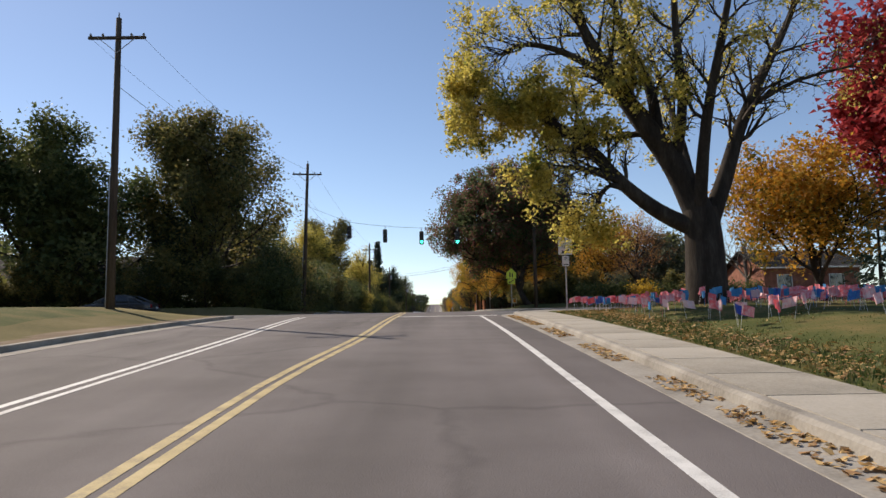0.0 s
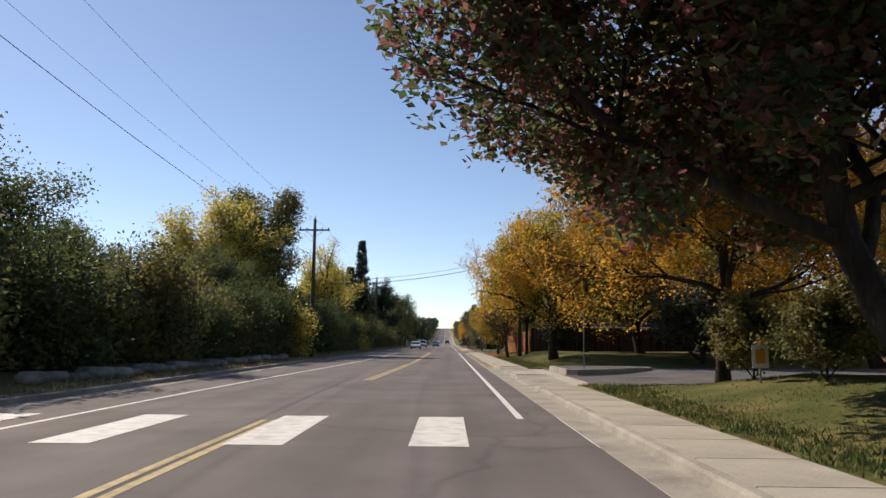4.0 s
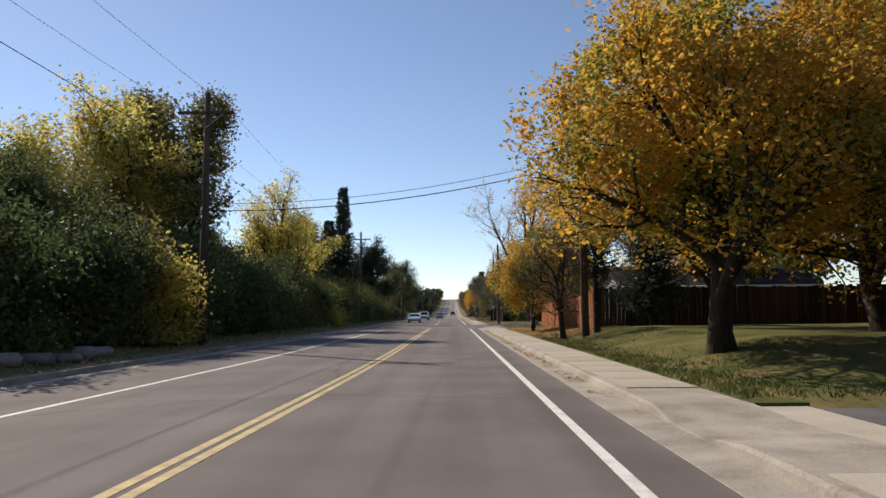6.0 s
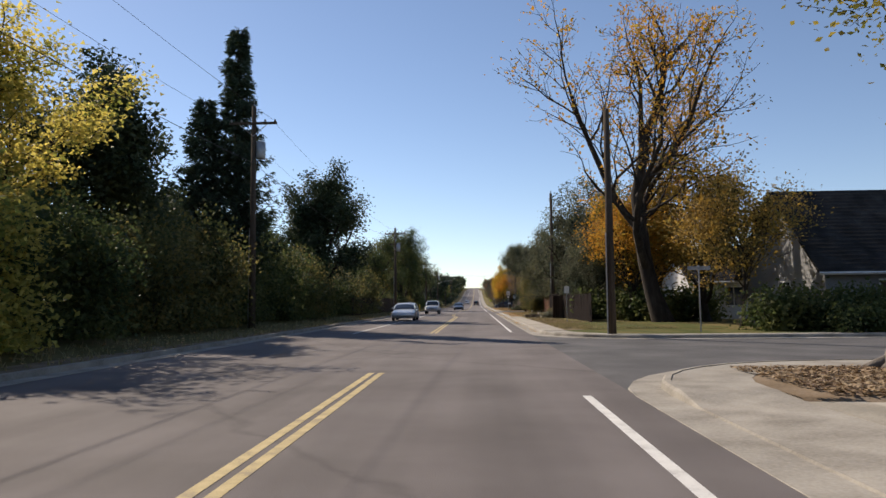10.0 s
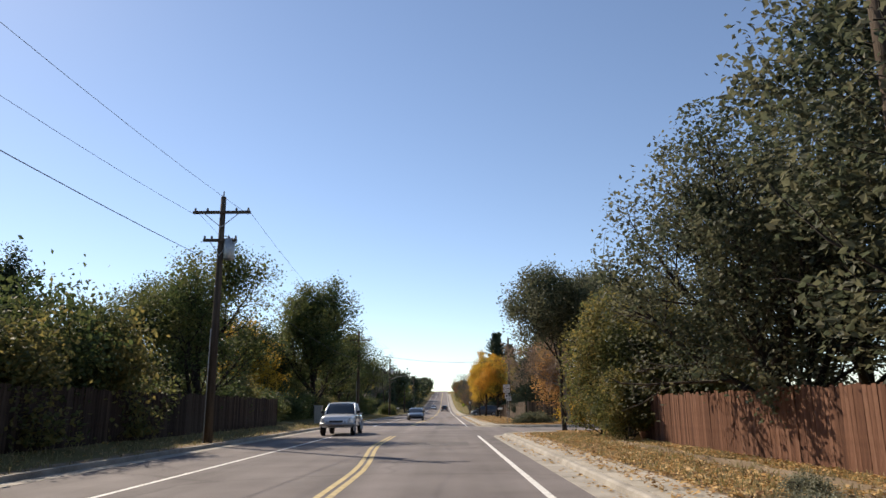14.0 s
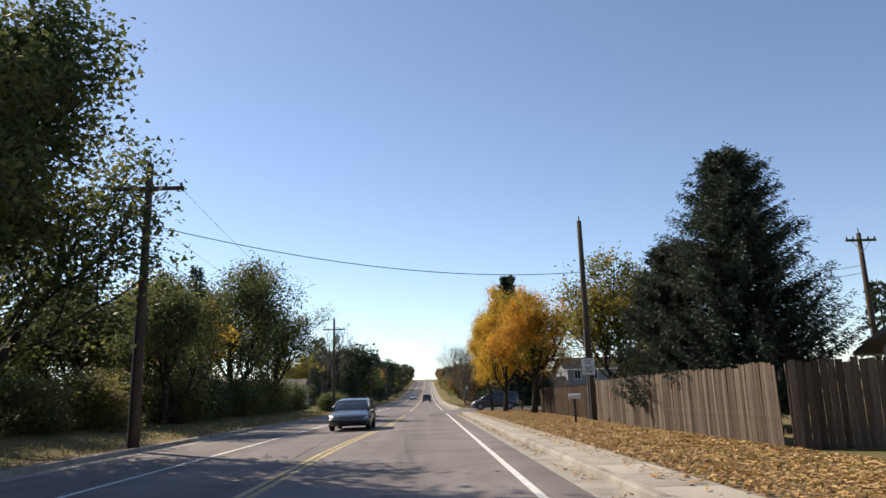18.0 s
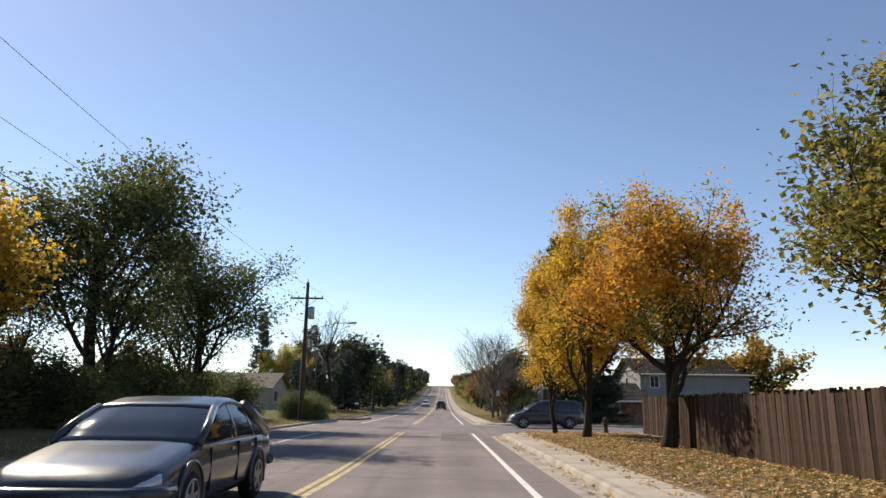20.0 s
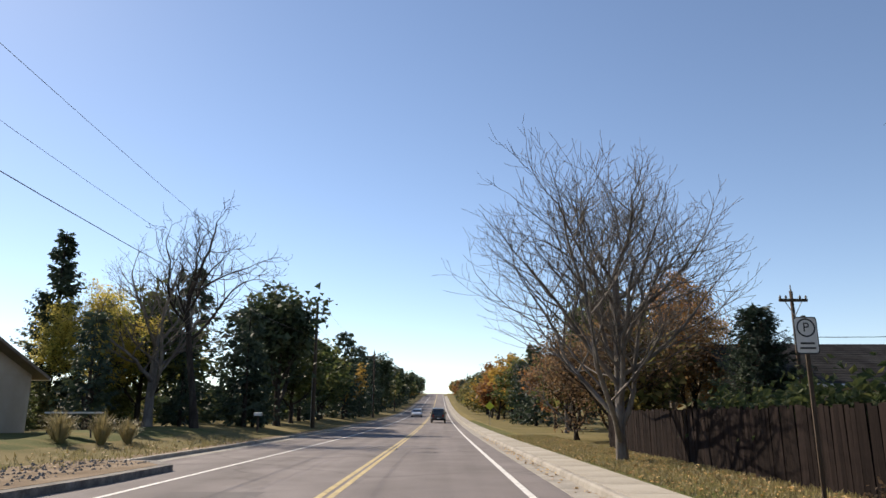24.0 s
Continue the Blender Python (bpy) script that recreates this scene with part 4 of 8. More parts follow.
old_limbs = [
    ([(0, 0, -0.2), (0.02, 0, 1.2), (0, 0, 2.6), (-0.1, 0, 3.6)], 0.8, 0.62, 0.01),
    ([(-0.35, 0, 2.9), (-1.6, -0.1, 3.5), (-2.9, -0.2, 4.5), (-4.2, 0.0, 6.0), (-5.6, 0.4, 7.2), (-6.8, 0.8, 7.9), (-8.0, 1.0, 7.9)], 0.34, 0.05, 1.5),
    ([(-2.6, -0.2, 4.2), (-3.4, -0.3, 4.5), (-3.9, -0.4, 4.0), (-4.2, -0.4, 3.2)], 0.14, 0.03, 1.0),
    ([(-3.2, -0.2, 4.7), (-4.3, -0.9, 4.9), (-5.5, -1.7, 4.9), (-6.4, -2.4, 4.3)], 0.13, 0.03, 1.0),
    ([(-0.1, 0, 3.4), (-0.9, 0.1, 5.3), (-2.1, 0.3, 7.2), (-3.2, 0.6, 9.2), (-4.2, 0.9, 11.6), (-5.0, 1.0, 15.0)], 0.56, 0.08, 1.8),
    ([(-3.2, 0.6, 9.0), (-4.8, 0.8, 10.0), (-6.2, 1.0, 10.4), (-7.3, 1.0, 10.0)], 0.17, 0.04, 1.5),
    ([(-1.4, 0.2, 6.0), (-1.5, 0.8, 8.6), (-2.4, 1.4, 11.4), (-2.9, 1.8, 15.2)], 0.26, 0.05, 1.7),
    ([(-0.9, 0.1, 5.4), (-0.7, -0.5, 7.6), (-1.0, -1.0, 11.5), (-0.4, -1.4, 15.8)], 0.24, 0.05, 1.7),
    ([(0.3, 0, 3.2), (1.0, 0.1, 4.9), (1.7, 0.3, 6.7), (2.9, 0.6, 9.0), (4.2, 0.9, 11.3), (5.8, 1.2, 15.0)], 0.36, 0.06, 1.7),
    ([(2.2, 0.4, 7.6), (3.9, 0.2, 8.5), (6.0, 0.0, 9.0)], 0.12, 0.03, 1.3),
    ([(-0.2, -0.3, 3.6), (-0.3, -1.6, 6.5), (0.0, -2.8, 9.5), (0.5, -3.6, 13.0)], 0.26, 0.05, 1.6),
    ([(-0.1, 0.3, 3.6), (0.2, 2.2, 6.4), (0.4, 4.2, 9.0), (0.2, 5.8, 12.0)], 0.26, 0.05, 1.9)]
place_tree("tree", "huge old shade tree with forked dark trunk and thinning yellow-green leaves", old_tree(11, old_limbs, (0, 5, 3, 3), "yellowgreen", 56000, 0.1, 0.16), 10.61, 23.06, 0, 0.9)
place_tree("tree", "bright crimson maple on the lawn", TM(12, 13, 5, 1.8, "red", leaves=13120, tri=True, leaf_size=0.21), 20.8, 27, 0)
place_tree("tree", "orange-yellow tree beyond the flag-covered lawn", TM(13, 7.0, 3.4, 1.5, "orange", leaves=22000, leaf_size=0.12, sigma=0.3, trunk_r=0.2, off=(-1.2, 0), fill=80), 18.2, 29.0, 0)
place_tree("tree", "large dark maroon and green maple at the crossing", TM(14, 13.0, 6.9, 1.9, "purple", leaves=125000, leaf_size=0.145, sigma=0.36, trunk_r=0.3, kids=(10, 7, 6, 4), up=0.1, off=(-1.5, 0.3), fill=200, hull=(7.4, 5.8)), 9.8, 61.0, 0)
bare_s = TM(15, 9, 4, 2.0, None, "bark_light", kids=(8, 6, 5, 4))
place_tree("tree", "bare grey tree behind the crossing", bare_s, 30.5, 64, 0)
place_tree("tree", "rust-leaved tree behind the crossing", TM(16, 8.6, 3.6, 2.0, "rust", leaves=3600, twigs=1.0, leaf_size=0.12, sigma=0.2), 21, 66, 0)
big_or = TM(17, 14, 7.4, 2.4, "orange", leaves=32000, leaf_size=0.17, sigma=0.42, trunk_r=0.35, kids=(10, 7, 6, 4), up=0.05, open_angle=56)
place_tree("tree", "broad honey-coloured shade tree over the lawn", big_or, 21.5, 104.5, 0)
place_tree("tree", "spreading honey-gold tree overhanging the pavement", TM(18, 9.6, 4.7, 1.9, "honeyolive", leaves=72000, leaf_size=0.095, sigma=0.27, trunk_r=0.3, kids=(10, 7, 6, 4), up=0.04, open_angle=56, fill=240, hull=True), 8.5, 91.9, 0)
place_tree("tree", "large honey-orange shade tree on the lawn", TM(181, 11.6, 5.8, 1.9, "honeyolive", leaves=60000, leaf_size=0.12, sigma=0.32, trunk_r=0.32, kids=(10, 7, 6, 4), up=0.04, open_angle=56, fill=220, hull=True), 14.6, 95.5, 0)
place_tree("tree", "yellow-green tree overhanging the lawn by the pole", TM(182, 9.4, 4.0, 2.0, "olivegold", leaves=42000, leaf_size=0.1, sigma=0.28, trunk_r=0.25, kids=(10, 7, 6, 4), open_angle=54, fill=140, hull=True), 12.4, 102.8, 0)
place_tree("tree", "orange shade tree behind the drive", big_or, 23.5, 85, 120, 0.92)
place_tree("tree", "orange shade tree behind the cedar fence", big_or, 20, 125, 230, 0.7)
place_tree("tree", "honey-orange street tree on the corner lawn", TM(171, 10.2, 5.3, 3.0, "honey", leaves=150000, leaf_size=0.075, sigma=0.24, trunk_r=0.2, kids=(9, 7, 6, 4), open_angle=56, up=0.05, fill=260, hull=True), 10.5, 71.6, 0)
place_tree("tree", "small crooked half-bare tree at the pavement edge", TM(19, 5.0, 1.75, 1.6, "brown", leaves=2200, twigs=1.0, leaf_size=0.06, sigma=0.18, trunk_r=0.14, kids=(7, 6, 5, 4), lean=(-0.7, -0.9), bend=0.3, open_angle=60), 7.0, 106.0, 0)
place_tree("tree", "small golden-olive street tree on the leafy verge", TM(20, 5.8, 2.5, 1.4, "honeyolive", leaves=26000, leaf_size=0.085, sigma=0.26, trunk_r=0.13, kids=(8, 6, 5, 4), twigs=1.0, fill=60), 7.1, 119.0, 0)
place_tree("tree", "bare grey tree with dense fine twigs behind the cedar fence", TM(902, 9.8, 3.7, 3.0, None, "bark", trunk_r=0.16, kids=(9, 7, 6, 4), up=0.12), 13.0, 116.2, 0)
place_tree("tree", "tall thinning olive-gold tree beside the corner drive", TM(21, 10.8, 3.9, 2.0, "olivegold", leaves=40000, leaf_size=0.09, sigma=0.28, trunk_r=0.2, kids=(9, 7, 6, 4), twigs=0.7), 12.0, 136.4, 0)
bare_b = TM(22, 18.2, 6.6, 3.6, "orange", "bark", leaves=9000, leaf_size=0.13, sigma=0.25, trunk_r=0.46, kids=(6, 6, 5, 4), up=0.1, open_angle=46, bole=0.22, fine=0.014, twigs=1.0, bend=0.2)
place_tree("tree", "tall spreading half-bare tree at the corner", bare_b, 12.4, 165, 0, 1.07)
place_tree("tree", "yellow tree under the bare tree", TM(23, 10.0, 4.4, 1.6, "gold", leaves=20000, leaf_size=0.13, sigma=0.34, fill=70), 15.6, 167.5, 0)
place_tree("tree", "yellow-leaved tree beside the bare tree", TM(231, 9, 3.2, 1.4, "orange", leaves=18000, leaf_size=0.11, sigma=0.3), 12.0, 170.5, 0)
place_tree("tree", "thin young tree with rust leaves on the corner lawn", TM(24, 7.6, 3.0, 1.7, "gold", leaves=9000, twigs=0.8, leaf_size=0.1, trunk_r=0.09), 13.8, 157.8, 0)
dark_e = TM(25, 12, 5.0, 0.8, "elm", leaves=40000, leaf_size=0.125, sigma=0.36, kids=(10, 7, 6, 4), bole=0.15, fill=150, hull=True)
place_tree("tree", "dense dark olive elm behind the fence", dark_e, 12.0, 188.5, 0)
place_tree("tree", "low dark elm behind the weathered fence", dark_e, 10.6, 175.2, 200, 0.56)
place_tree("tree", "dense dark olive elm behind the fence", dark_e, 16.0, 184.5, 140, 0.95)
place_tree("tree", "dense dark olive elm at the pavement", dark_e, 9.7, 194.9, 60, 0.74)
place_tree("tree", "tall dark elm behind the red-brown fence", dark_e, 14.2, 197.5, 250, 0.9)
scrub = TM(26, 6.6, 2.8, 0.1, "olive", leaves=36000, leaf_size=0.09, sigma=0.27, trunk_r=0.1, kids=(9, 7, 5, 4), bole=0.1, fill=130, hull=True)
place_tree("tree", "bushy olive-green roadside tree at the verge", scrub, 9.4, 206.0, 0, 0.95)
place_tree("tree", "bushy olive-green roadside tree at the verge", scrub, 11.0, 209.0, 100, 1.1)
scrub_v = TM(262, 6.6, 2.8, 0.1, "olive", leaves=12000, leaf_size=0.16, sigma=0.27, trunk_r=0.1, kids=(8, 6, 4), bole=0.1, fill=110)
for i, (x, y, k) in enumerate([(8.5, 203.4, 0.42), (8.7, 208.6, 0.5), (9.9, 211.0, 0.45), (12.6, 206.5, 0.9)]):
    place_tree("tree", "bushy olive-green growth at the verge", scrub if k > 0.6 else scrub_v, x, y, 40 + i * 83, k)
place_tree("tree", "grey-green street tree with a slender dark trunk at the corner", TM(27, 8.9, 3.4, 4.4, "elm", leaves=46000, leaf_size=0.1, sigma=0.3, trunk_r=0.115, lean=(0.4, 0), kids=(9, 7, 6, 4), bole=0.45, fill=120, hull=True), 8.15, 214.6, 0)
place_tree("tree", "half-bare pale tree with clustered tan leaves at the corner", TM(28, 10.2, 4.3, 1.9, "tan", "bark_light", leaves=36000, leaf_size=0.08, sigma=0.16, twigs=1.0, trunk_r=0.19, kids=(9, 7, 6, 4), open_angle=58, up=0.05), 11.4, 231.0, 0, 0.97)
place_tree("tree", "yellow-green tree behind the garage", TM(281, 9.5, 3.6, 1.4, "yellowgreen", leaves=12000, leaf_size=0.16, sigma=0.34), 21.5, 234.0, 0)
place_tree("tree", "low rust-orange tree under the half-bare tree", TM(29, 7.6, 2.7, 0.6, "copper", leaves=19000, leaf_size=0.1, sigma=0.3, trunk_r=0.1, bole=0.1, twigs=0.6), 11.3, 233.0, 0)
place_tree("conifer", "bushy dark green juniper behind the fence", conifer_meshes(30, 8.8, 2.9, "conifer", 0.03, -0.15, 0.5, 40, 15, 44, 0.27, 0.34), 11.9, 249.5, 0)
place_tree("conifer", "smaller bushy juniper crowded against the larger one", conifer_meshes(301, 6.3, 2.0, "conifer", 0.03, -0.15, 0.5, 32, 13, 36, 0.27, 0.34), 10.6, 252.2, 40)
yel = TM(31, 8.4, 3.5, 1.1, "yellow", leaves=15579, leaf_size=0.15, sigma=0.32, trunk_r=0.16, kids=(9, 6, 5, 4))
place_tree("tree", "large golden-olive street tree on the leafy verge", TM(311, 8.6, 3.3, 2.0, "honey", leaves=38000, leaf_size=0.09, sigma=0.27, trunk_r=0.24, kids=(9, 7, 6, 4), twigs=0.3, fill=90), 9.0, 275.4, 0)
place_tree("tree", "tall olive-yellow tree behind the fence", TM(312, 9.4, 3.2, 1.2, "olivegold", leaves=18000, leaf_size=0.13, sigma=0.32, fill=70, up=0.2), 12.8, 267.5, 0)
k1 = TM(32, 8.9, 1.6, 1.7, "yellow", leaves=56000, leaf_size=0.07, sigma=0.24, trunk_r=0.13, kids=(9, 7, 5, 4), off=(-0.1, 0), fill=110)
place_tree("tree", "golden-yellow street tree on the leaf-strewn corner", k1, 7.3, 286.2, 0)
place_tree("tree", "taller yellow-green street tree on the verge", TM(33, 9.3, 2.2, 2.1, "yellow", leaves=36000, leaf_size=0.085, sigma=0.28, trunk_r=0.17, kids=(9, 7, 5, 4), fill=60), 7.8, 282.0, 0)
place_tree("conifer", "tall dark blue-green spruce at the corner", conifer_meshes(34, 15.2, 3.9, "conifer", 0.03, 0.75, 0.55, 36, 11, 56, 0.5, 0.5), 11.8, 309.7, 0)
place_tree("conifer", "second dark spruce crowded against the tall one", conifer_meshes(341, 13.2, 2.9, "conifer", 0.03, 0.75, 0.7, 30, 10, 42, 0.5, 0.5), 14.3, 311.4, 0)
bare_k = TM(35, 9.4, 3.9, 0.9, None, "bark_light", trunk_r=0.15, kids=(16, 8, 6, 4), up=0.17, open_angle=50, bole=0.12, bend=0.14)
place_tree("tree", "bare many-stemmed tree beside the dark fence", bare_k, 6.95, 322.5, 0, 1.0)
place_tree("tree", "orange-brown tree behind the dark fence", TM(36, 6.2, 3.2, 0.8, "brown", leaves=9000, leaf_size=0.1), 9.6, 333, 0)
place_tree("tree", "thin brown tree behind the dark fence", TM(361, 5.4, 2.4, 0.8, "brown", leaves=8000, leaf_size=0.1), 8.6, 338, 0)
place_tree("conifer", "dark juniper behind the dark fence", conifer_meshes(37, 5.0, 1.8, "conifer", 0.04, 0.0, 0.6, 28, 10, 14, 0.34), 13.0, 327, 0)
dark_t = TM(251, 12, 5.0, 0.8, "elm", leaves=11000, leaf_size=0.28, sigma=0.42, kids=(9, 6, 4), bole=0.15, tri=True)
scrub_t = TM(261, 6.6, 2.8, 0.3, "olive", leaves=7000, leaf_size=0.2, sigma=0.3, trunk_r=0.1, kids=(8, 6, 4), bole=0.1, tri=True)
for i, (x, y) in enumerate([(8.4, 64.5), (10.6, 65.5), (12.8, 64.8), (7.9, 67.0)]):
    place_tree("tree", "low dark shrub under the maple", scrub_t, x + 1.5, y, i * 63, 0.34 + 0.06 * (i % 3))
# dark planting behind the drives and the crossing lawn
for i, (x, y, s_) in enumerate([(17, 70, 0.6), (21.5, 71, 0.62), (26, 70, 0.6), (15.5, 87, 0.9), (19, 92, 1.0), (28, 80, 1.2), (33, 90, 1.2), (30, 73, 0.7)]):
    place_tree("tree", "dark shaded garden tree behind the drive", dark_t if i % 2 else scrub_t, x, y, i * 77, s_ * (0.62 if i % 2 else 1.0))

# ---- left side ----
place_tree("tree", "tall shaggy green poplar at the crossing", TM(41, 17, 5.6, 1.0, "olive", leaves=62000, tri=True, leaf_size=0.18, sigma=0.45, kids=(11, 7, 6, 4), up=0.2, bole=0.12), -17.5, 56.5, 0)
lg = TM(42, 13, 5.4, 1.2, "green", leaves=52000, tri=True, leaf_size=0.175, sigma=0.45, kids=(9, 7, 5, 4), bole=0.15)
place_tree("tree", "dark green shade tree before the house", lg, -24, 26, 0)
place_tree("tree", "dark green shade tree beside the road", lg, -29, 54, 90, 1.25)
place_tree("tree", "dark green tree behind the hedge", lg, -20, 75, 200, 0.85)
l2 = TM(43, 17.5, 4.4, 1.5, "olive", leaves=42000, tri=True, leaf_size=0.19, sigma=0.42, up=0.2, bole=0.15)
place_tree("tree", "tall olive-green tree above the hedge", l2, -18.5, 124, 0)
l2b = TM(44, 16, 5.6, 2.0, "yellowgreen", leaves=27000, tri=True, leaf_size=0.17, sigma=0.42)
place_tree("tree", "pale yellow cottonwood above the hedge", l2b, -21.5, 119, 0)
place_tree("tree", "thin yellow cottonwood above the hedge", TM(45, 13.6, 3.7, 1.8, "yellowgreen", leaves=9000, twigs=0.6, leaf_size=0.16, sigma=0.34), -13.2, 134.5, 0)
place_tree("tree", "yellowing cottonwood above the hedge", l2b, -15, 147, 70, 0.72)
place_tree("conifer", "narrow ragged dark juniper spire", conifer_meshes(46, 17.8, 2.3, "conifer", 0.1, -0.9, 0.75, 44, 9, 18, 0.6, 0.65), -12.4, 166.5, 0)
place_tree("conifer", "lower ragged dark juniper beside the spire", conifer_meshes(461, 13.2, 2.3, "conifer", 0.1, -0.7, 0.6, 34, 9, 18, 0.6, 0.6), -14.2, 166.0, 30)
pine = TM(47, 13.2, 3.2, 3.0, "pine", leaves=34000, tri=True, leaf_size=0.16, sigma=0.36, kids=(10, 6, 4, 3), bole=0.3, up=0.03)
place_tree("tree", "round-topped dark ponderosa pine", pine, -11.0, 183, 0)
place_tree("tree", "dark pine above the hedge", pine, -16, 158, 120, 1.05)
le = TM(48, 11.5, 4.2, 0.7, "green", leaves=22000, leaf_size=0.14, sigma=0.42, kids=(9, 7, 5, 4), bole=0.12)
place_tree("tree", "green elm beside the road", le, -10.8, 214, 0, 0.85)
place_tree("tree", "tall dark green cottonwood", TM(49, 14.5, 4.3, 1.0, "green", leaves=46000, tri=True, leaf_size=0.15, sigma=0.42, kids=(10, 7, 6, 4), bole=0.12), -11.2, 248.5, 0)
place_tree("tree", "yellow poplar behind the trees", yel, -18, 246, 40, 1.2)
place_tree("tree", "yellow poplar behind the verge shrubs", yel, -15.8, 239.5, 100, 0.75)
place_tree("tree", "yellow poplar behind the trees", yel, -15, 275, 10, 1.1)
place_tree("conifer", "pointed dark spruce above shrubs", conifer_meshes(50, 9.5, 2.6, strips=1), -12.5, 272, 0)
place_tree("tree", "dark rounded tree at the verge", le, -13.2, 284, 50, 1.1)
place_tree("tree", "dark rounded tree at the verge", le, -12.2, 293, 210, 0.95)
place_tree("tree", "dark green tree over the verge", le, -11.2, 264, 130, 0.7)
place_tree("tree", "bare crooked tree behind the lamp pole", TM(51, 14.2, 3.7, 6.0, None, "bark", trunk_r=0.2, bend=0.3, kids=(7, 5, 4, 3), fine=0.014), -11.8, 343, 0)
place_tree("tree", "bare grey tree beside the low house", bare_s, -15.3, 345, 0, 1.3)
place_tree("conifer", "dark pointed spruce behind the low house", conifer_meshes(52, 12.2, 2.6, "conifer", 0.05, 0.4, 0.8, 30, 10, 22, 0.45, 0.4, 1), -22.0, 346, 0)
place_tree("tree", "rounded orange-gold tree behind the dark fence", TM(53, 8.4, 2.6, 1.2, "copper", leaves=26000, leaf_size=0.09, sigma=0.26, trunk_r=0.14, kids=(9, 7, 5, 4), fill=50), 14.2, 338.0, 0)
place_tree("tree", "yellowish tree beside the low house", l2b, -19, 345, 0, 0.55)

for i, (x, y) in enumerate([(-12.5, 51.8), (-15.5, 52.6), (-18.6, 52), (-21.8, 52.8), (-25, 52.2), (-28.5, 52.6), (-32, 52), (-36, 52.6)]):
    place_tree("tree", "low dark shrubby tree at the crossing", scrub_t, x, y, i * 63, 0.55 + 0.1 * (i % 3))

for i, (x, y) in enumerate([(-14, 64), (-18, 67), (-23, 65), (-28, 68), (-34, 66), (-40, 68)]):
    place_tree("tree", "dark garden tree beyond the crossing", dark_t, x, y, i * 63, 0.5 + 0.08 * (i % 3))

# woods along the rising street
spr = conifer_meshes(52, 11, 3.1, "conifer", 0.05, 0.3, 0.6, 22, 8, 6, 0.8, 0.35, 1)
far_b = TM(53, 9.2, 4.0, 1.0, None, "bark_light", kids=(7, 5, 4), fine=0.02, tri=True)
far_y = TM(54, 8.6, 3.4, 1.4, "gold", leaves=3000, tri=True, leaf_size=0.32, kids=(7, 5, 4))
far_g = TM(55, 10.5, 4.0, 0.8, "green", leaves=3800, tri=True, leaf_size=0.4, sigma=0.5, kids=(7, 5, 4))
far_o = TM(56, 7.5, 3.2, 0.5, "olive", leaves=3500, tri=True, leaf_size=0.35, sigma=0.45, kids=(7, 5, 4))
far_p = TM(57, 11.5, 3.0, 2.0, "pine", leaves=3500, tri=True, leaf_size=0.38, sigma=0.45, kids=(7, 5, 4))
far_r = TM(58, 8.0, 3.4, 1.2, "rust", leaves=3000, tri=True, leaf_size=0.32, kids=(7, 5, 4))
far_kinds = [(spr, "dark roadside spruce by the grass verge"), (far_g, "dark green roadside tree by the grass verge"), (far_b, "bare roadside tree by the grass verge"), (far_y, "yellow roadside tree by the grass verge"), (far_p, "dark roadside pine by the grass verge"), (far_o, "olive roadside tree by the grass verge"), (far_r, "rust-brown roadside tree by the grass verge")]
for i in range(16):
    place_tree("tree", "dark garden tree beyond the crossing", far_g, -48 - 3.4 * i, 56 + 5 * math.sin(i * 1.7), i * 53, 0.8 + 0.1 * (i % 3))
for i in range(6):
    place_tree("tree", "dark garden tree closing the cross street", far_g, -100 - 2 * (i % 2), 26 + 5 * i, i * 53, 0.9)
    place_tree("tree", "dark garden tree closing the cross street", far_g, 100 + 2 * (i % 2), 26 + 5 * i, i * 53, 0.9)

# hedge along the left verge
hedges = [bush_meshes(60 + i, 4.2, 2.5, k, 100, 120, 0.13, 0.4) for i, k in enumerate(("green", "olive", "green", "yellowgreen"))]
rng = np.random.default_rng(7)
y = 53.0
while y < 205:
    k = int(rng.integers(0, 3))
    place_bush("tall dark overgrown hedge shrub along the verge", hedges[k], -11.4 + rng.uniform(-0.7, 0.5), y, rng.uniform(0, 360), (1.0, 1.0, rng.uniform(0.8, 1.35)), "hedge on the verge")
    y += rng.uniform(2.6, 3.6)
place_bush("yellow-green shrub in the hedge", hedges[3], -10.2, 102, 0, (1, 1, 0.9))
place_bush("yellow-green shrub in the hedge", hedges[3], -10.4, 141, 90, (1, 1, 1.0))
y = 56.0
while y < 288:
    k, fit_ = ((le, 0.92), (lg, 0.72), (pine, 0.74))[int(rng.integers(0, 3))]
    place_tree("tree", "dark tree behind the hedge", k, -17 + rng.uniform(-3, 2) - (6 if y > 290 else 0), y, rng.uniform(0, 360), fit_ * rng.uniform(0.7, 1.0), "trees behind the left hedge")
    y += rng.uniform(8, 13)
y = 206.0
while y < 300:
    place_bush("dark shrub along the verge", hedges[int(rng.integers(0, 3))], -12.3 + rng.uniform(-0.7, 0.5), y, rng.uniform(0, 360), (0.9, 0.9, rng.uniform(0.45, 0.8)), "hedge on the verge")
    y += rng.uniform(3.2, 4.6)

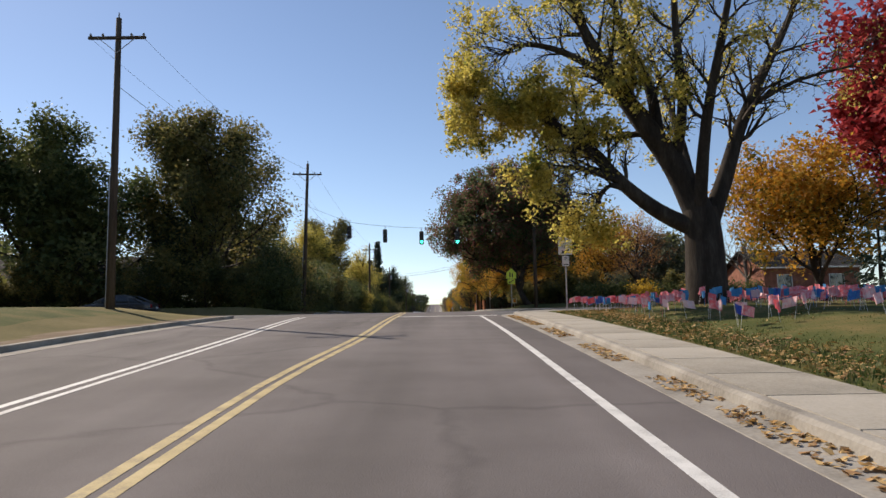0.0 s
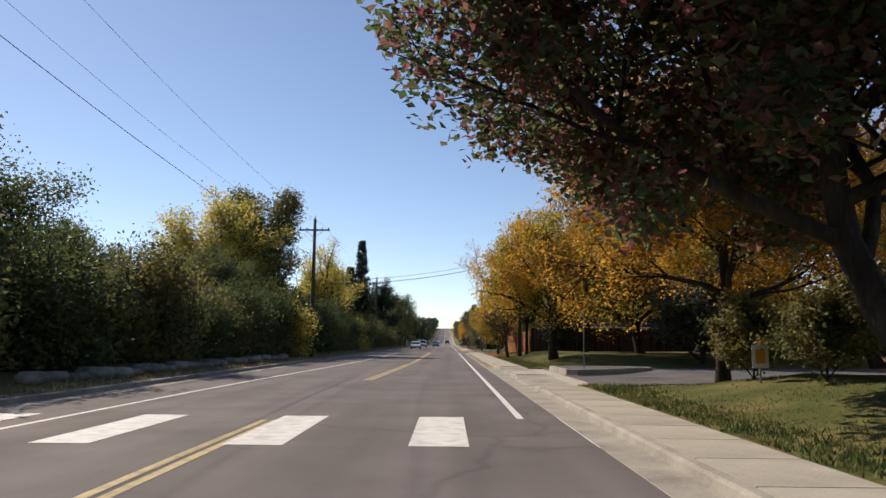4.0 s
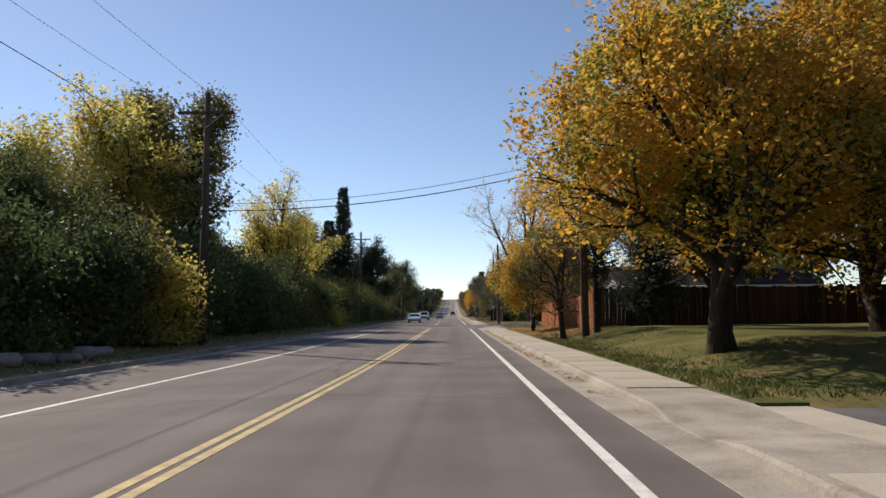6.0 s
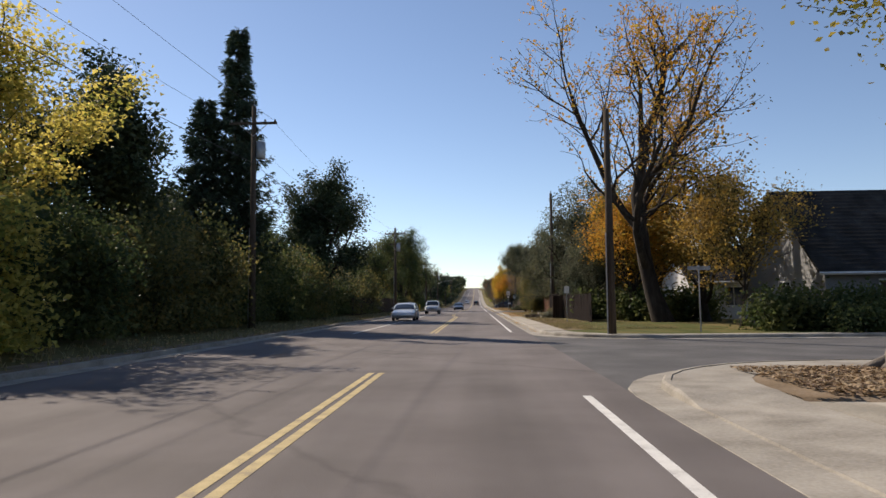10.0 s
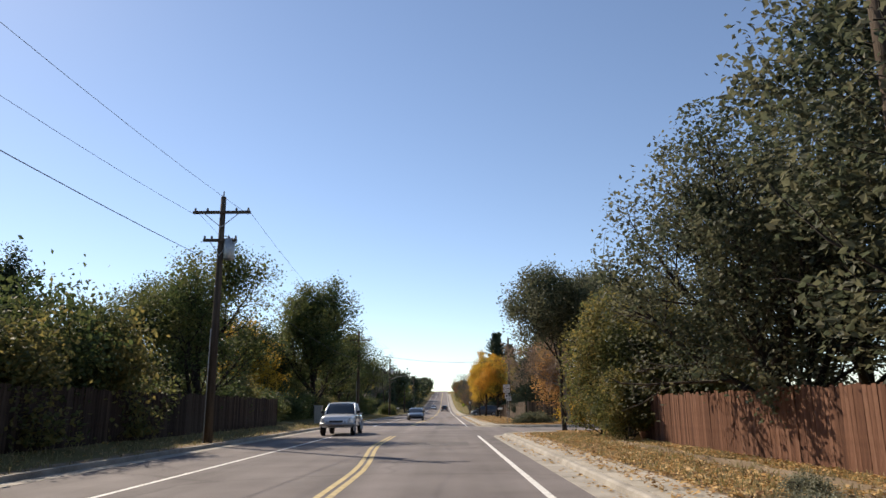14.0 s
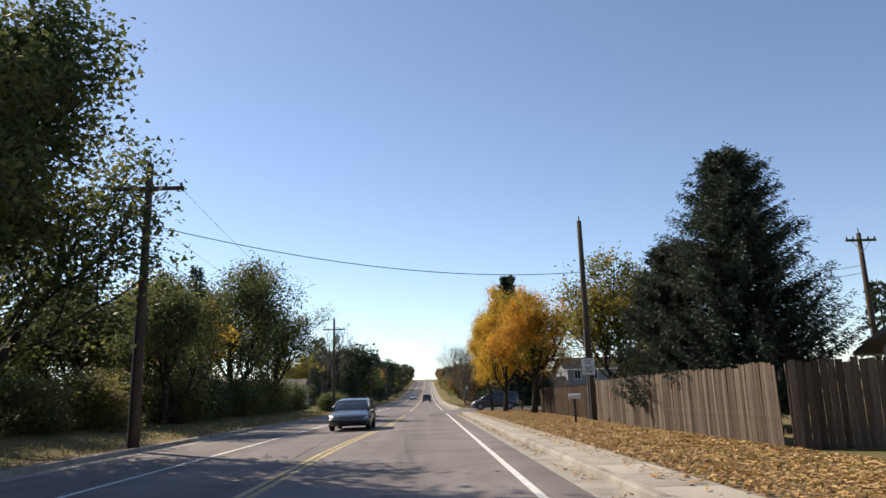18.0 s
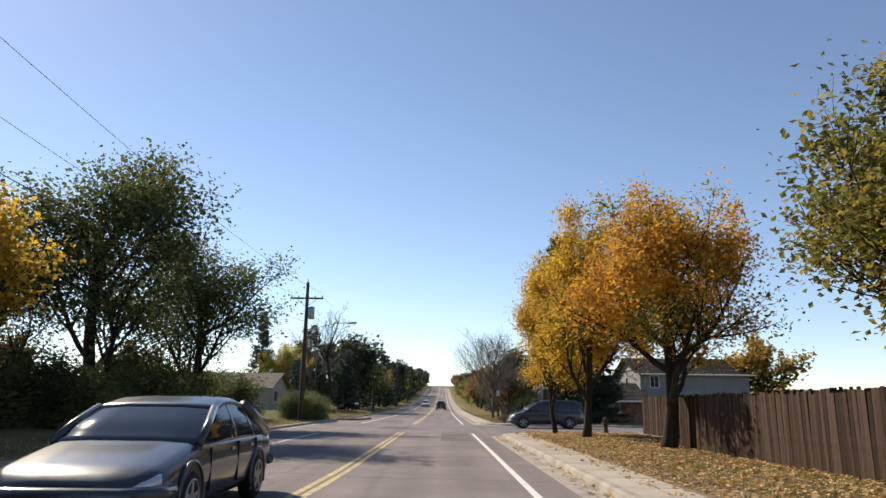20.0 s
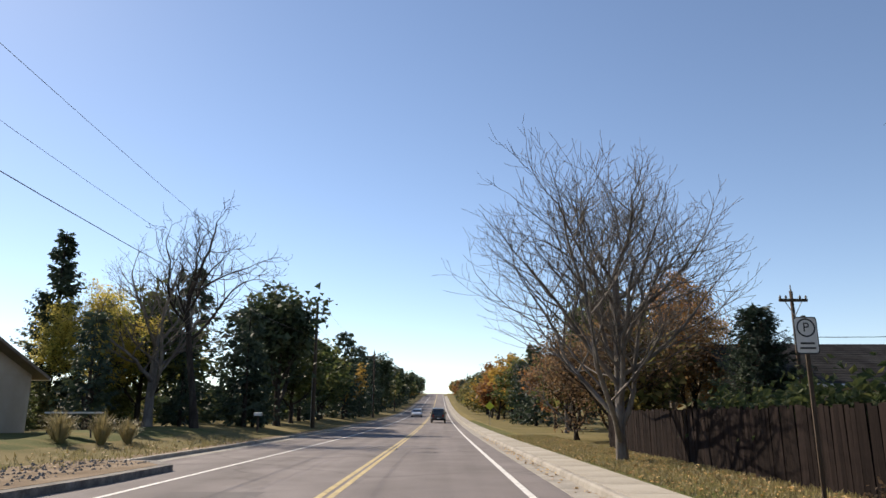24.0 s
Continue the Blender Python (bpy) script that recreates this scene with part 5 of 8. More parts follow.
for i in range(15):
    place_bush("dark shrub under the trees beyond the crossing", hedges[i % 3], -13.5 - 2.6 * i, 54.2 + 0.8 * math.sin(i * 2.3), i * 71, (0.9, 0.9, 0.55 + 0.1 * (i % 3)), "shrubs beyond the crossing")
for i in range(22):
    place_bush("dark garden shrub behind the lawn", hedges[i % 3], -20.5 - 1.4 * (i % 3) - 0.03 * i, 338 + 4.2 * i, i * 71, (1.0, 1.0, 0.6 + 0.1 * (i % 4)), "shrubs behind the far lawn")
for i in range(7):
    place_bush("dense dark clipped hedge shrub beside the kerb", hedges[i % 3], -8.6 - 0.25 * (i % 2), 304.6 + i * 1.25, i * 71, (0.52, 0.52, 0.5), "clipped hedge by the bed")

for i, (x, y) in enumerate([(-15.5, 338), (-14.5, 348), (-11.2, 353)]):
    place_tree("conifer", "dark roadside spruce by the grass verge", spr, x, y, i * 80, 0.55)

# rows along the rising street
for side in (-1, 1):
    y = 352.0 if side < 0 else 336.0
    while y < 800:
        odds = [0.58, 0.12, 0.05, 0.03, 0.18, 0.04, 0.0] if side < 0 else [0.1, 0.2, 0.2, 0.17, 0.08, 0.15, 0.1]
        k = int(rng.choice(7, p=odds))
        x = side * (9.0 + rng.uniform(0, 2.4) + (1.2 if side < 0 else 0.6))
        place_tree("tree", far_kinds[k][1], far_kinds[k][0], x, y, rng.uniform(0, 360), rng.uniform(0.75, 1.1) * (0.8 if side > 0 and k in (0, 1, 4) else 1), "trees along the rising street")
        if rng.uniform() < 0.8:
            k = int(rng.choice(7, p=odds))
            k = 2 if side > 0 and y < 366 and k in (0, 1, 4) else k  # only bare and thin trees stand behind the dark fence
            place_tree("tree", far_kinds[k][1], far_kinds[k][0], x + side * rng.uniform(4, 8), y + rng.uniform(-3, 3), rng.uniform(0, 360), rng.uniform(0.8, 1.2), "trees along the rising street")
        y += rng.uniform(5.5, 9) * (1 + max(0, y - 450) / 300)
# trees that close the place behind the verge on the other stretches
for side, x0, ya, yb in ((1, 30, 60, 330), (1, 40, -60, 60), (-1, -33, -70, 330), (-1, -16, -80, 18)):
    y = ya
    while y < yb:
        if not any(a - 6 < y < b + 6 for a, b in STREETS):
            k = int(rng.choice(7, p=[0.15, 0.35, 0.08, 0.1, 0.1, 0.12, 0.1]))
            at_x, turn, size_ = x0 + rng.uniform(-4, 6), rng.uniform(0, 360), rng.uniform(0.7, 1.0)
            if not (x0 == 30 and y < 80):
                place_tree("tree", far_kinds[k][1].replace("roadside", "garden"), far_kinds[k][0], at_x, y, turn, size_, "garden trees")
        y += rng.uniform(9, 14)

# ================= street furniture =================
def base_z(x, y):
    h = lawn_height(x, y)
    return prof(y) + (h if h > -0.1 else (0.13 if x > KERB_R or x < LEFT_EDGE - 0.5 else 0.0))


def utility_pole(x, y, h, arms=((0.9, 2.4),), lean=0.0, label="tall brown wooden utility pole with crossarm", lamp=None, transformer=False, rz=0.0, thick=1.0):
    ob = thing("utility_pole", label, "utility pole", pose(x, y, base_z(x, y) - 0.1, 0, lean, rz))
    part("pole", Build().tube([(0, 0, 0), (0, 0, h * 0.5), (0, 0, h)], [0.17 * thick, 0.145 * thick, 0.11 * thick], 12), M["pole"], ob, smooth=True)
    for drop_z, width in arms:
        z = h - drop_z
        arm = part("crossarm", Build().box((-width / 2, -0.17, z - 0.06), (width / 2, -0.06, z + 0.06), 0.01), M["pole"], ob)
        for s in (-0.46, -0.25, 0.25, 0.46):
            part("insulator", Build().tube([(s * width, -0.115, z + 0.06), (s * width, -0.115, z + 0.12), (s * width, -0.115, z + 0.2)], [0.03, 0.055, 0.025], 8), M["stone"], arm)
        for s in (-1, 1):
            part("brace", Build().tube([(s * width * 0.3, -0.12, z - 0.05), (0, -0.13, z - 0.65)], 0.018, 5), M["steel"], ob)
    part("top_pin", Build().tube([(0, 0, h), (0, 0, h + 0.25)], [0.035, 0.025], 6), M["stone"], ob)
    if transformer:
        part("transformer", Build().tube([(0.36, 0, h - 2.7), (0.36, 0, h - 2.65), (0.36, 0, h - 1.85), (0.36, 0, h - 1.8)], [0.2, 0.23, 0.23, 0.16], 14), M["steel"], ob, "grey drum transformer", True)
    if lamp:
        reach, z, rise = lamp
        part("lamp_arm", Build().tube([(0.1, 0, z), (reach * 0.35, 0, z + rise * 0.55), (reach * 0.7, 0, z + rise * 0.95), (reach, 0, z + rise)], 0.035, 8), M["steel"], ob, "curved grey steel lamp arm", True)
        part("lamp_head", Build().box((reach - 0.1, -0.11, z + rise - 0.07), (reach + 0.5, 0.11, z + rise + 0.06), 0.04), M["steel"], ob, "flat grey cobra-head street light", True)
    part("conduit", Build().tube([(-0.17, -0.05, 0.1), (-0.15, -0.05, h * 0.45)], 0.03, 6), M["steel"], ob)
    return ob


POLES = {}
for key, x, y, h, extra in [("z", -11.5, 28.5, 12.3, {}), ("a", -9.2, 57.2, 12.4, {"lean": 1.5}), ("b", -8.3, 104.0, 10.8, {}), ("c", -9.1, 159.5, 11.2, {"transformer": True}),
                            ("e", -7.35, 205.2, 10.1, {"arms": ((0.7, 2.4), (1.9, 1.4)), "transformer": True}), ("g", -7.1, 250.5, 9.3, {}),
                            ("k", -7.95, 303.5, 10.0, {"arms": ((1.2, 2.4),), "lamp": (3.2, 6.4, 0.65), "transformer": True}), ("l", -8.6, 362, 10.5, {}), ("m", 16.4, 331.0, 6.3, {"arms": ((0.4, 1.15),), "thick": 0.6}), ("n", -8.6, 415, 10.5, {}), ("o", -8.8, 470, 10.5, {}), ("q", 24.7, 263, 9.0, {"arms": ((0.4, 1.6),)})]:
    POLES[key] = (x, y, h)
    utility_pole(x, y, h, **extra)
for key, x, y, h in [("i", 7.85, 105.6, 11.4), ("d", 7.15, 152.9, 8.9), ("f", 8.6, 186.8, 10.9), ("h", 9.45, 260.3, 9.4)]:
    POLES[key] = (x, y, h)
    utility_pole(x, y, h, arms=(), label="tall bare brown wooden utility pole beside the pavement")


def wire(p, q, sag, r=0.012, name="overhead_wire"):
    pts = [Vector(p).lerp(Vector(q), t) - Vector((0, 0, sag * 4 * t * (1 - t))) for t in np.linspace(0, 1, 15)]
    ob = thing(name, "thin black overhead wire hung between poles", "wire", data=Build().tube(pts, r, 4).mesh("wire", M["wire"]))
    return ob


def top(key, dz=0.0, dx=0.0):
    x, y, h = POLES[key]
    return (x + dx, y - 0.1, base_z(x, y) + h - dz)


for a, b in zip("zabcegkln", "abcegklno"):
    for dx in (-1.1, 1.1):
        wire(top(a, 1.0 if a != "e" else 0.7, dx), top(b, 0.9, dx), 0.9, 0.008)
    wire(top(a, 3.0), top(b, 3.0), 0.7, 0.014)
wire((-8.3, 103.9, 5.75), (7.85, 105.5, 8.0), 0.6, 0.02)
wire((-8.3, 103.9, 6.05), (7.85, 105.5, 8.35), 0.6, 0.012)
wire(top("g", 2.2), top("h", 2.6), 0.7, 0.016)
wire(top("h", 2.8), (24.7, 263, 7.4), 0.5, 0.012)
wire(top("h", 3.2), (24.7, 263, 7.0), 0.5, 0.012)
wire(top("m", 2.0), (40, 334, 6.5), 0.5, 0.014)
wire(top("m", 2.1), (9.0, 322, 5.2), 0.3, 0.01)


# traffic signals on a span wire
def signal_head(x, y, z, lit):
    ob = thing("traffic_light", "black three-lens traffic light hung from a span wire" + (", showing green" if lit else ", seen dark"), "traffic light", pose(x, y, z), "lights over the crossing")
    part("housing", Build().box((-0.17, -0.1, -1.05), (0.17, 0.12, 0), 0.03), M["black"], ob)
    for i, m in enumerate(("dark_lens", "dark_lens", "green_lamp" if lit else "dark_lens")):
        zc = -0.19 - 0.335 * i
        part("lens", Build().tube([(0, -0.09, zc), (0, -0.115, zc)], [0.115, 0.1], 16), M[m], ob, "glowing green lens" if m == "green_lamp" else "")
        visor = Build()
        a = np.linspace(-0.3, math.pi + 0.3, 10)
        visor.add([(0.13 * math.cos(t), yy, zc + 0.13 * math.sin(t)) for yy in (-0.1, -0.33) for t in a], [(i2, i2 + 1, i2 + 11, i2 + 10) for i2 in range(9)])
        part("visor", visor, M["black"], ob)
    part("hanger", Build().tube([(0, 0, 0), (0, 0, 0.28)], 0.025, 6), M["steel"], ob)
    return ob


span_z = lambda x: 6.75 + 0.018 * (x - 2.5) ** 2 * 0.55
for x, lit in ((-5.2, False), (-2.35, False), (0.56, True), (3.43, True)):
    signal_head(x, 55.3, span_z(x) - 0.28, lit)
for a, b in ((-9.2, -5.2), (-5.2, -2.35), (-2.35, 0.56), (0.56, 3.43), (3.43, 9.6)):
    wire((a, 55.3 if a > -9 else 57.0, span_z(a) + (1.0 if a < -9 else 0)), (b, 55.3, span_z(b) + (0.5 if b > 9 else 0)), 0.03, 0.012, "span_wire")
sp = thing("signal_pole", "plain wooden pole that holds the span wire, hidden in the maple", "pole", pose(9.6, 55.6, base_z(9.6, 55.6) - 0.1))
part("pole", Build().tube([(0, 0, 0), (0, 0, 8.3)], [0.15, 0.11], 10), M["pole"], sp, smooth=True)


def sign_post(x, y, h, label, name="road_sign", rz=0.0, material="steel"):
    ob = thing(name, label, "road sign", pose(x, y, base_z(x, y) - 0.05, 0, 0, rz))
    part("post", Build().box((-0.025, 0.0, 0), (0.025, 0.035, h), 0.006), M[material], ob, "thin steel post")
    return ob


def plate(ob, z0, z1, w, face="signwhite", edge=True, name="sign_plate"):
    """A rounded sheet with a dark border line."""
    def rounded(hw, hz, r):
        pts = []
        for cx, cz, s in ((hw - r, hz - r, 0), (-hw + r, hz - r, 90), (-hw + r, -hz + r, 180), (hw - r, -hz + r, 270)):
            pts += [(cx + r * math.cos(radians(s + a)), cz + r * math.sin(radians(s + a))) for a in (0, 30, 60, 90)]
        return pts
    zc, hz = (z0 + z1) / 2, (z1 - z0) / 2
    p = part(name, Build().prism([(a, b + zc) for a, b in rounded(w / 2, hz, 0.04)], -0.012, -0.004), M["ink" if edge else face], ob)
    if edge:
        part("sign_face", Build().prism([(a, b + zc) for a, b in rounded(w / 2 - 0.014, hz - 0.014, 0.035)], -0.015, -0.0125), M[face], p)
    return p


def bars(ob, rows, material="ink", y=-0.02):
    """Plain bars where writing cannot be read: x0, x1, z0, z1."""
    for x0, x1, z0, z1 in rows:
        part("text_bar", Build().box((x0, y, z0), (x1, y + 0.002, z1)), M[material], ob)


s = sign_post(6.95, 28.2, 3.05, "white stop-here-on-red sign over a parking plate on a steel post")
plate(s, 2.3, 3.05, 0.6)
words("STOP", 0.17, pose(0, -0.02, 2.92), M["ink"], s)
words("HERE ON", 0.095, pose(0, -0.02, 2.77), M["ink"], s)
words("RED", 0.17, pose(0, -0.02, 2.63), M["ink"], s)
part("arrow", Build().prism([(-0.17, 2.36), (-0.02, 2.37), (-0.06, 2.41), (0.16, 2.5), (0.12, 2.56), (-0.09, 2.46), (-0.12, 2.51)], -0.02, -0.018), M["ink"], s)
plate(s, 1.84, 2.28, 0.31)
words("P", 0.2, pose(0, -0.02, 2.15), M["ink"], s)
bars(s, [(-0.1, 0.1, 1.9, 1.94)])

s = sign_post(7.7, 55.9, 3.35, "yellow-green pentagon school crossing sign with arrow plate")
part("sign_plate", Build().prism([(-0.4, 2.55), (0.4, 2.55), (0.4, 3.0), (0, 3.4), (-0.4, 3.0)], -0.012, -0.004), M["signyellow"], s)
bars(s, [(-0.14, -0.05, 2.65, 3.05), (0.05, 0.14, 2.65, 3.0)])
plate(s, 2.12, 2.5, 0.6, "signyellow", False)
part("arrow", Build().prism([(-0.2, 2.2), (-0.02, 2.2), (-0.07, 2.25), (0.18, 2.4), (0.14, 2.45), (-0.1, 2.3), (-0.15, 2.34)], -0.02, -0.018), M["ink"], s)
s = sign_post(9.0, 65.6, 0.9, "small tilted white and orange sign board on the lawn", "yard_sign", 25)
part("sign_plate", Build().box((-0.25, -0.012, 0.45), (0.25, 0.0, 0.95), 0.004), M["signwhite"], s)
part("sign_band", Build().box((-0.15, -0.016, 0.55), (0.15, -0.0125, 0.85)), plain("orange_print", (0.7, 0.28, 0.04)), s)

s = sign_post(7.7, 78.6, 2.65, "narrow sign seen edge-on on a post in the traffic island", rz=78)
plate(s, 2.0, 2.62, 0.45)
plate(s, 1.6, 1.95, 0.3)

s = sign_post(6.85, 234.3, 3.1, "white end-of-school-zone sign over a small plate")
plate(s, 2.44, 3.1, 0.55)
words("END", 0.14, pose(0, -0.02, 2.97), M["ink"], s)
words("SCHOOL", 0.125, pose(0, -0.02, 2.77), M["ink"], s)
words("ZONE", 0.14, pose(0, -0.02, 2.57), M["ink"], s)
plate(s, 1.98, 2.4, 0.3)
bars(s, [(-0.06, 0.06, 2.1, 2.3)])

s = sign_post(9.3, 259.9, 2.85, "white speed limit sign mounted before a wooden pole")
plate(s, 2.05, 2.82, 0.62)
words("SPEED", 0.12, pose(0, -0.02, 2.71), M["ink"], s)
words("LIMIT", 0.12, pose(0, -0.02, 2.58), M["ink"], s)
words("30", 0.38, pose(0, -0.02, 2.29), M["ink"], s)

s = sign_post(8.8, 301.9, 2.6, "street name blades above a stop sign seen from its edge", rz=0)
part("stop_plate", Build().prism([(0.3 * math.cos(radians(22.5 + 45 * k)), 2.0 + 0.36 * math.sin(radians(22.5 + 45 * k))) for k in range(8)], -0.01, 0.0), M["signback"], s, "octagonal sign seen from behind").matrix_basis = pose(0.08, 0, 0, 0, 0, 74)
part("stop_plate", Build().prism([(0.3 * math.cos(radians(22.5 + 45 * k)), 2.0 + 0.36 * math.sin(radians(22.5 + 45 * k))) for k in range(8)], -0.01, 0.0), M["signback"], s, "octagonal sign seen from behind").matrix_basis = pose(-0.1, 0, 0, 0, 0, 50)
blade = part("name_blade", Build().box((-0.48, -0.012, 2.42), (0.48, 0.0, 2.58), 0.004), M["signwhite"], s, "pale street name blade")
bars(s, [(-0.42, -0.3, 2.45, 2.55), (-0.24, 0.1, 2.46, 2.54), (0.2, 0.4, 2.46, 2.54)])
blade2 = part("name_blade", Build().box((-0.42, -0.012, 2.62), (0.42, 0.0, 2.78), 0.004), M["signwhite"], s, "pale street name blade")
blade2.matrix_basis = pose(0, 0, 0, 0, 0, 65)

s = sign_post(6.6, 311.6, 2.52, "white no-parking sign on a thin dark post by the pavement", material="pole")
plate(s, 2.03, 2.5, 0.3)
words("P", 0.17, pose(0, -0.02, 2.36), M["ink"], s)
ring = Build()
ring.add([(r * math.cos(a), -0.0195, 2.36 + r * math.sin(a)) for r in (0.1, 0.12) for a in np.linspace(0, 2 * math.pi, 25)[:-1]], [(i, (i + 1) % 24, 24 + (i + 1) % 24, 24 + i) for i in range(24)])
part("ban_ring", ring, M["ink"], s)
bars(s, [(-0.1, 0.1, 2.09, 2.115), (-0.09, 0.09, 2.15, 2.175)])
s = sign_post(6.9, 374, 2.4, "yellow warning sign beside the rising street")
part("sign_plate", Build().prism([(0, 1.5), (0.45, 1.95), (0, 2.4), (-0.45, 1.95)], -0.012, -0.004), M["signyellow"], s)
s = sign_post(7.4, 168.2, 2.3, "plain parking sign on a thin post by the corner lawn")
plate(s, 1.8, 2.25, 0.32)
# thin street name post on the corner lawn
s = sign_post(10.8, 153.8, 2.7, "thin street name post on the corner lawn", "street_name_post")
part("name_blade", Build().box((-0.45, -0.012, 2.5), (0.45, 0.0, 2.66), 0.004), M["signback"], s)
s = sign_post(12.6, 234.6, 2.7, "street name post under the rust-leaved tree", "street_name_post")
part("name_blade", Build().box((-0.45, -0.012, 2.5), (0.45, 0.0, 2.66), 0.004), M["signback"], s)

# yellow bollards round a cabinet
for x, y in ((-7.5, 235.6), (-8.7, 237.2), (-7.3, 238.6)):
    p = thing("bollard", "yellow-painted steel bollard on the verge", "bollard", pose(x, y, base_z(x, y) - 0.05), "bollards on the verge")
    part("tube", Build().tube([(0, 0, 0), (0, 0, 1.15), (0, 0, 1.22)], [0.1, 0.1, 0.05], 12), M["bollard"], p, smooth=True)
    part("base_collar", Build().tube([(0, 0, 0), (0, 0, 0.06)], 0.14, 12), M["gutter"], p)
p = thing("utility_cabinet", "dull grey utility cabinet between bollards", "cabinet", pose(-8.6, 236.2, base_z(-8.6, 236.2) - 0.02))
part("body", Build().box((-0.3, -0.25, 0), (0.3, 0.25, 1.45), 0.02), M["steel"], p)
part("lid", Build().box((-0.33, -0.28, 1.45), (0.33, 0.28, 1.5), 0.01), M["steel"], p)
part("door", Build().box((-0.26, -0.262, 0.12), (0.26, -0.25, 1.38), 0.004), M["steel"], p)


def mailbox(x, y, label, rz=0.0):
    ob = thing("mailbox", label, "mailbox", pose(x, y, base_z(x, y) - 0.05, 0, 0, rz))
    part("post", Build().box((-0.05, -0.05, 0), (0.05, 0.05, 1.05), 0.006), M["pole"], ob)
    arch = [(-0.09, 0), (0.09, 0)] + [(0.09 * math.cos(a), 0.12 + 0.09 * math.sin(a)) for a in np.linspace(0, math.pi, 9)]
    body = part("box", Build().prism([(a, b + 1.05) for a, b in arch], -0.25, 0.25), M["signwhite"], ob)
    part("door", Build().prism([(a * 0.95, b * 0.95 + 1.055) for a, b in arch], -0.262, -0.252), M["signback"], body)
    part("flag", Build().box((0.095, 0.05, 1.1), (0.1, 0.08, 1.3)), M["red"], body)


mailbox(8.1, 257.6, "pale mailbox on a wooden post by the fence", 80)
mailbox(-9.3, 347, "pale mailbox on a wooden post", 80)
hyd = thing("hydrant", "dull brown fire hydrant on the leafy verge", "hydrant", pose(9.8, 287.2, base_z(9.8, 285.0)))
part("barrel", Build().tube([(0, 0, 0), (0, 0, 0.08), (0, 0, 0.1), (0, 0, 0.55), (0, 0, 0.62), (0, 0, 0.72), (0, 0, 0.78)], [0.15, 0.15, 0.1, 0.1, 0.14, 0.1, 0.03], 12), M["fence_grey"], hyd, smooth=True)
part("outlet", Build().tube([(-0.2, 0, 0.45), (0.2, 0, 0.45)], 0.055, 10), M["fence_grey"], hyd, smooth=True)

# kerbed island between the drives
isl = [(6.95, 78.5), (7.35, 78.25), (8.4, 79.0), (10.2, 80.6), (11.3, 81.7), (11.35, 82.6), (10.6, 83.0), (7.2, 82.9), (6.85, 82.5)]
setting("traffic_island", Build().prism(isl, 0.05, 0.31, "z").mesh("traffic_island", M["gutter"]), "raised concrete kerb round a small island", "traffic island")
setting("island_bed", Build().prism([(8.6 + (x - 8.6) * 0.9, 81.2 + (y - 81.2) * 0.87) for x, y in isl], 0.2, 0.314, "z").mesh("island_bed", M["asphalt2"]), "bare dark soil bed in the island", "flower bed")
setting("island_gutter", Build().prism([(8.6 + (x - 8.6) * 1.1, 81.0 + (y - 81.0) * 1.14) for x, y in isl], 0.02, 0.1, "z").mesh("island_gutter", M["gutter"]), "pale concrete gutter round the island", "gutter")
for a, b in DRIVES:
    n = Build()
    xs = np.linspace(WALK_OUT + 0.05, 34, 12)
    if a < 73:
        b = 84.4
    elif a < 100:
        continue
    ys = np.linspace(a, b, 4)
    n.add([(x, y, prof(y) + 0.078 if x < 7 else prof(y) + max(lawn_height(x, yy) for yy in ys) + 0.07) for y in ys for x in xs], [(j * 12 + i, j * 12 + i + 1, j * 12 + i + 13, j * 12 + i + 12) for j in range(3) for i in range(11)])
    setting("driveway", n.mesh("driveway", M["asphalt2" if a < 100 else "concrete"]), "asphalt driveway" if a < 100 else "pale concrete driveway", "driveway")


# ================= fences =================
def fence(name, label, x0, y0, x1, y1, h, key, seed, board_w=0.145, cap=False):
    """Board fence: posts, rails behind, and every board its own piece."""
    rng = random.Random(seed)
    a, b = Vector((x0, y0)), Vector((x1, y1))
    ln = (b - a).length
    ang = math.degrees(math.atan2(b.y - a.y, b.x - a.x))
    z = base_z((x0 + x1) / 2, (y0 + y1) / 2)
    ob = thing(name, label, "fence", pose(x0, y0, z, 0, 0, ang))
    shapes = [Build().box((0, 0, 0), (board_w - 0.008, 0.022, h * k), 0.0).mesh("board", M[key]) for k in (1.0, 0.985, 1.015, 0.97)]
    n = int(ln / board_w)
    for i in range(n):
        o = new("board", rng.choice(shapes))
        o.parent = ob
        o.matrix_basis = pose(i * board_w, rng.uniform(-0.006, 0.006), rng.uniform(-0.02, 0.01), rng.uniform(-0.5, 0.5), rng.uniform(-0.3, 0.3), rng.uniform(-1.5, 1.5))
    for zz in (0.35, h - 0.35):
        part("rail", Build().box((0, 0.03, zz - 0.045), (ln, 0.07, zz + 0.045)), M[key], ob)
    for k in range(int(ln / 2.4) + 1):
        part("post", Build().box((k * 2.4 - 0.045, 0.07, -0.1), (k * 2.4 + 0.045, 0.16, h - 0.05)), M[key], ob)
    return ob


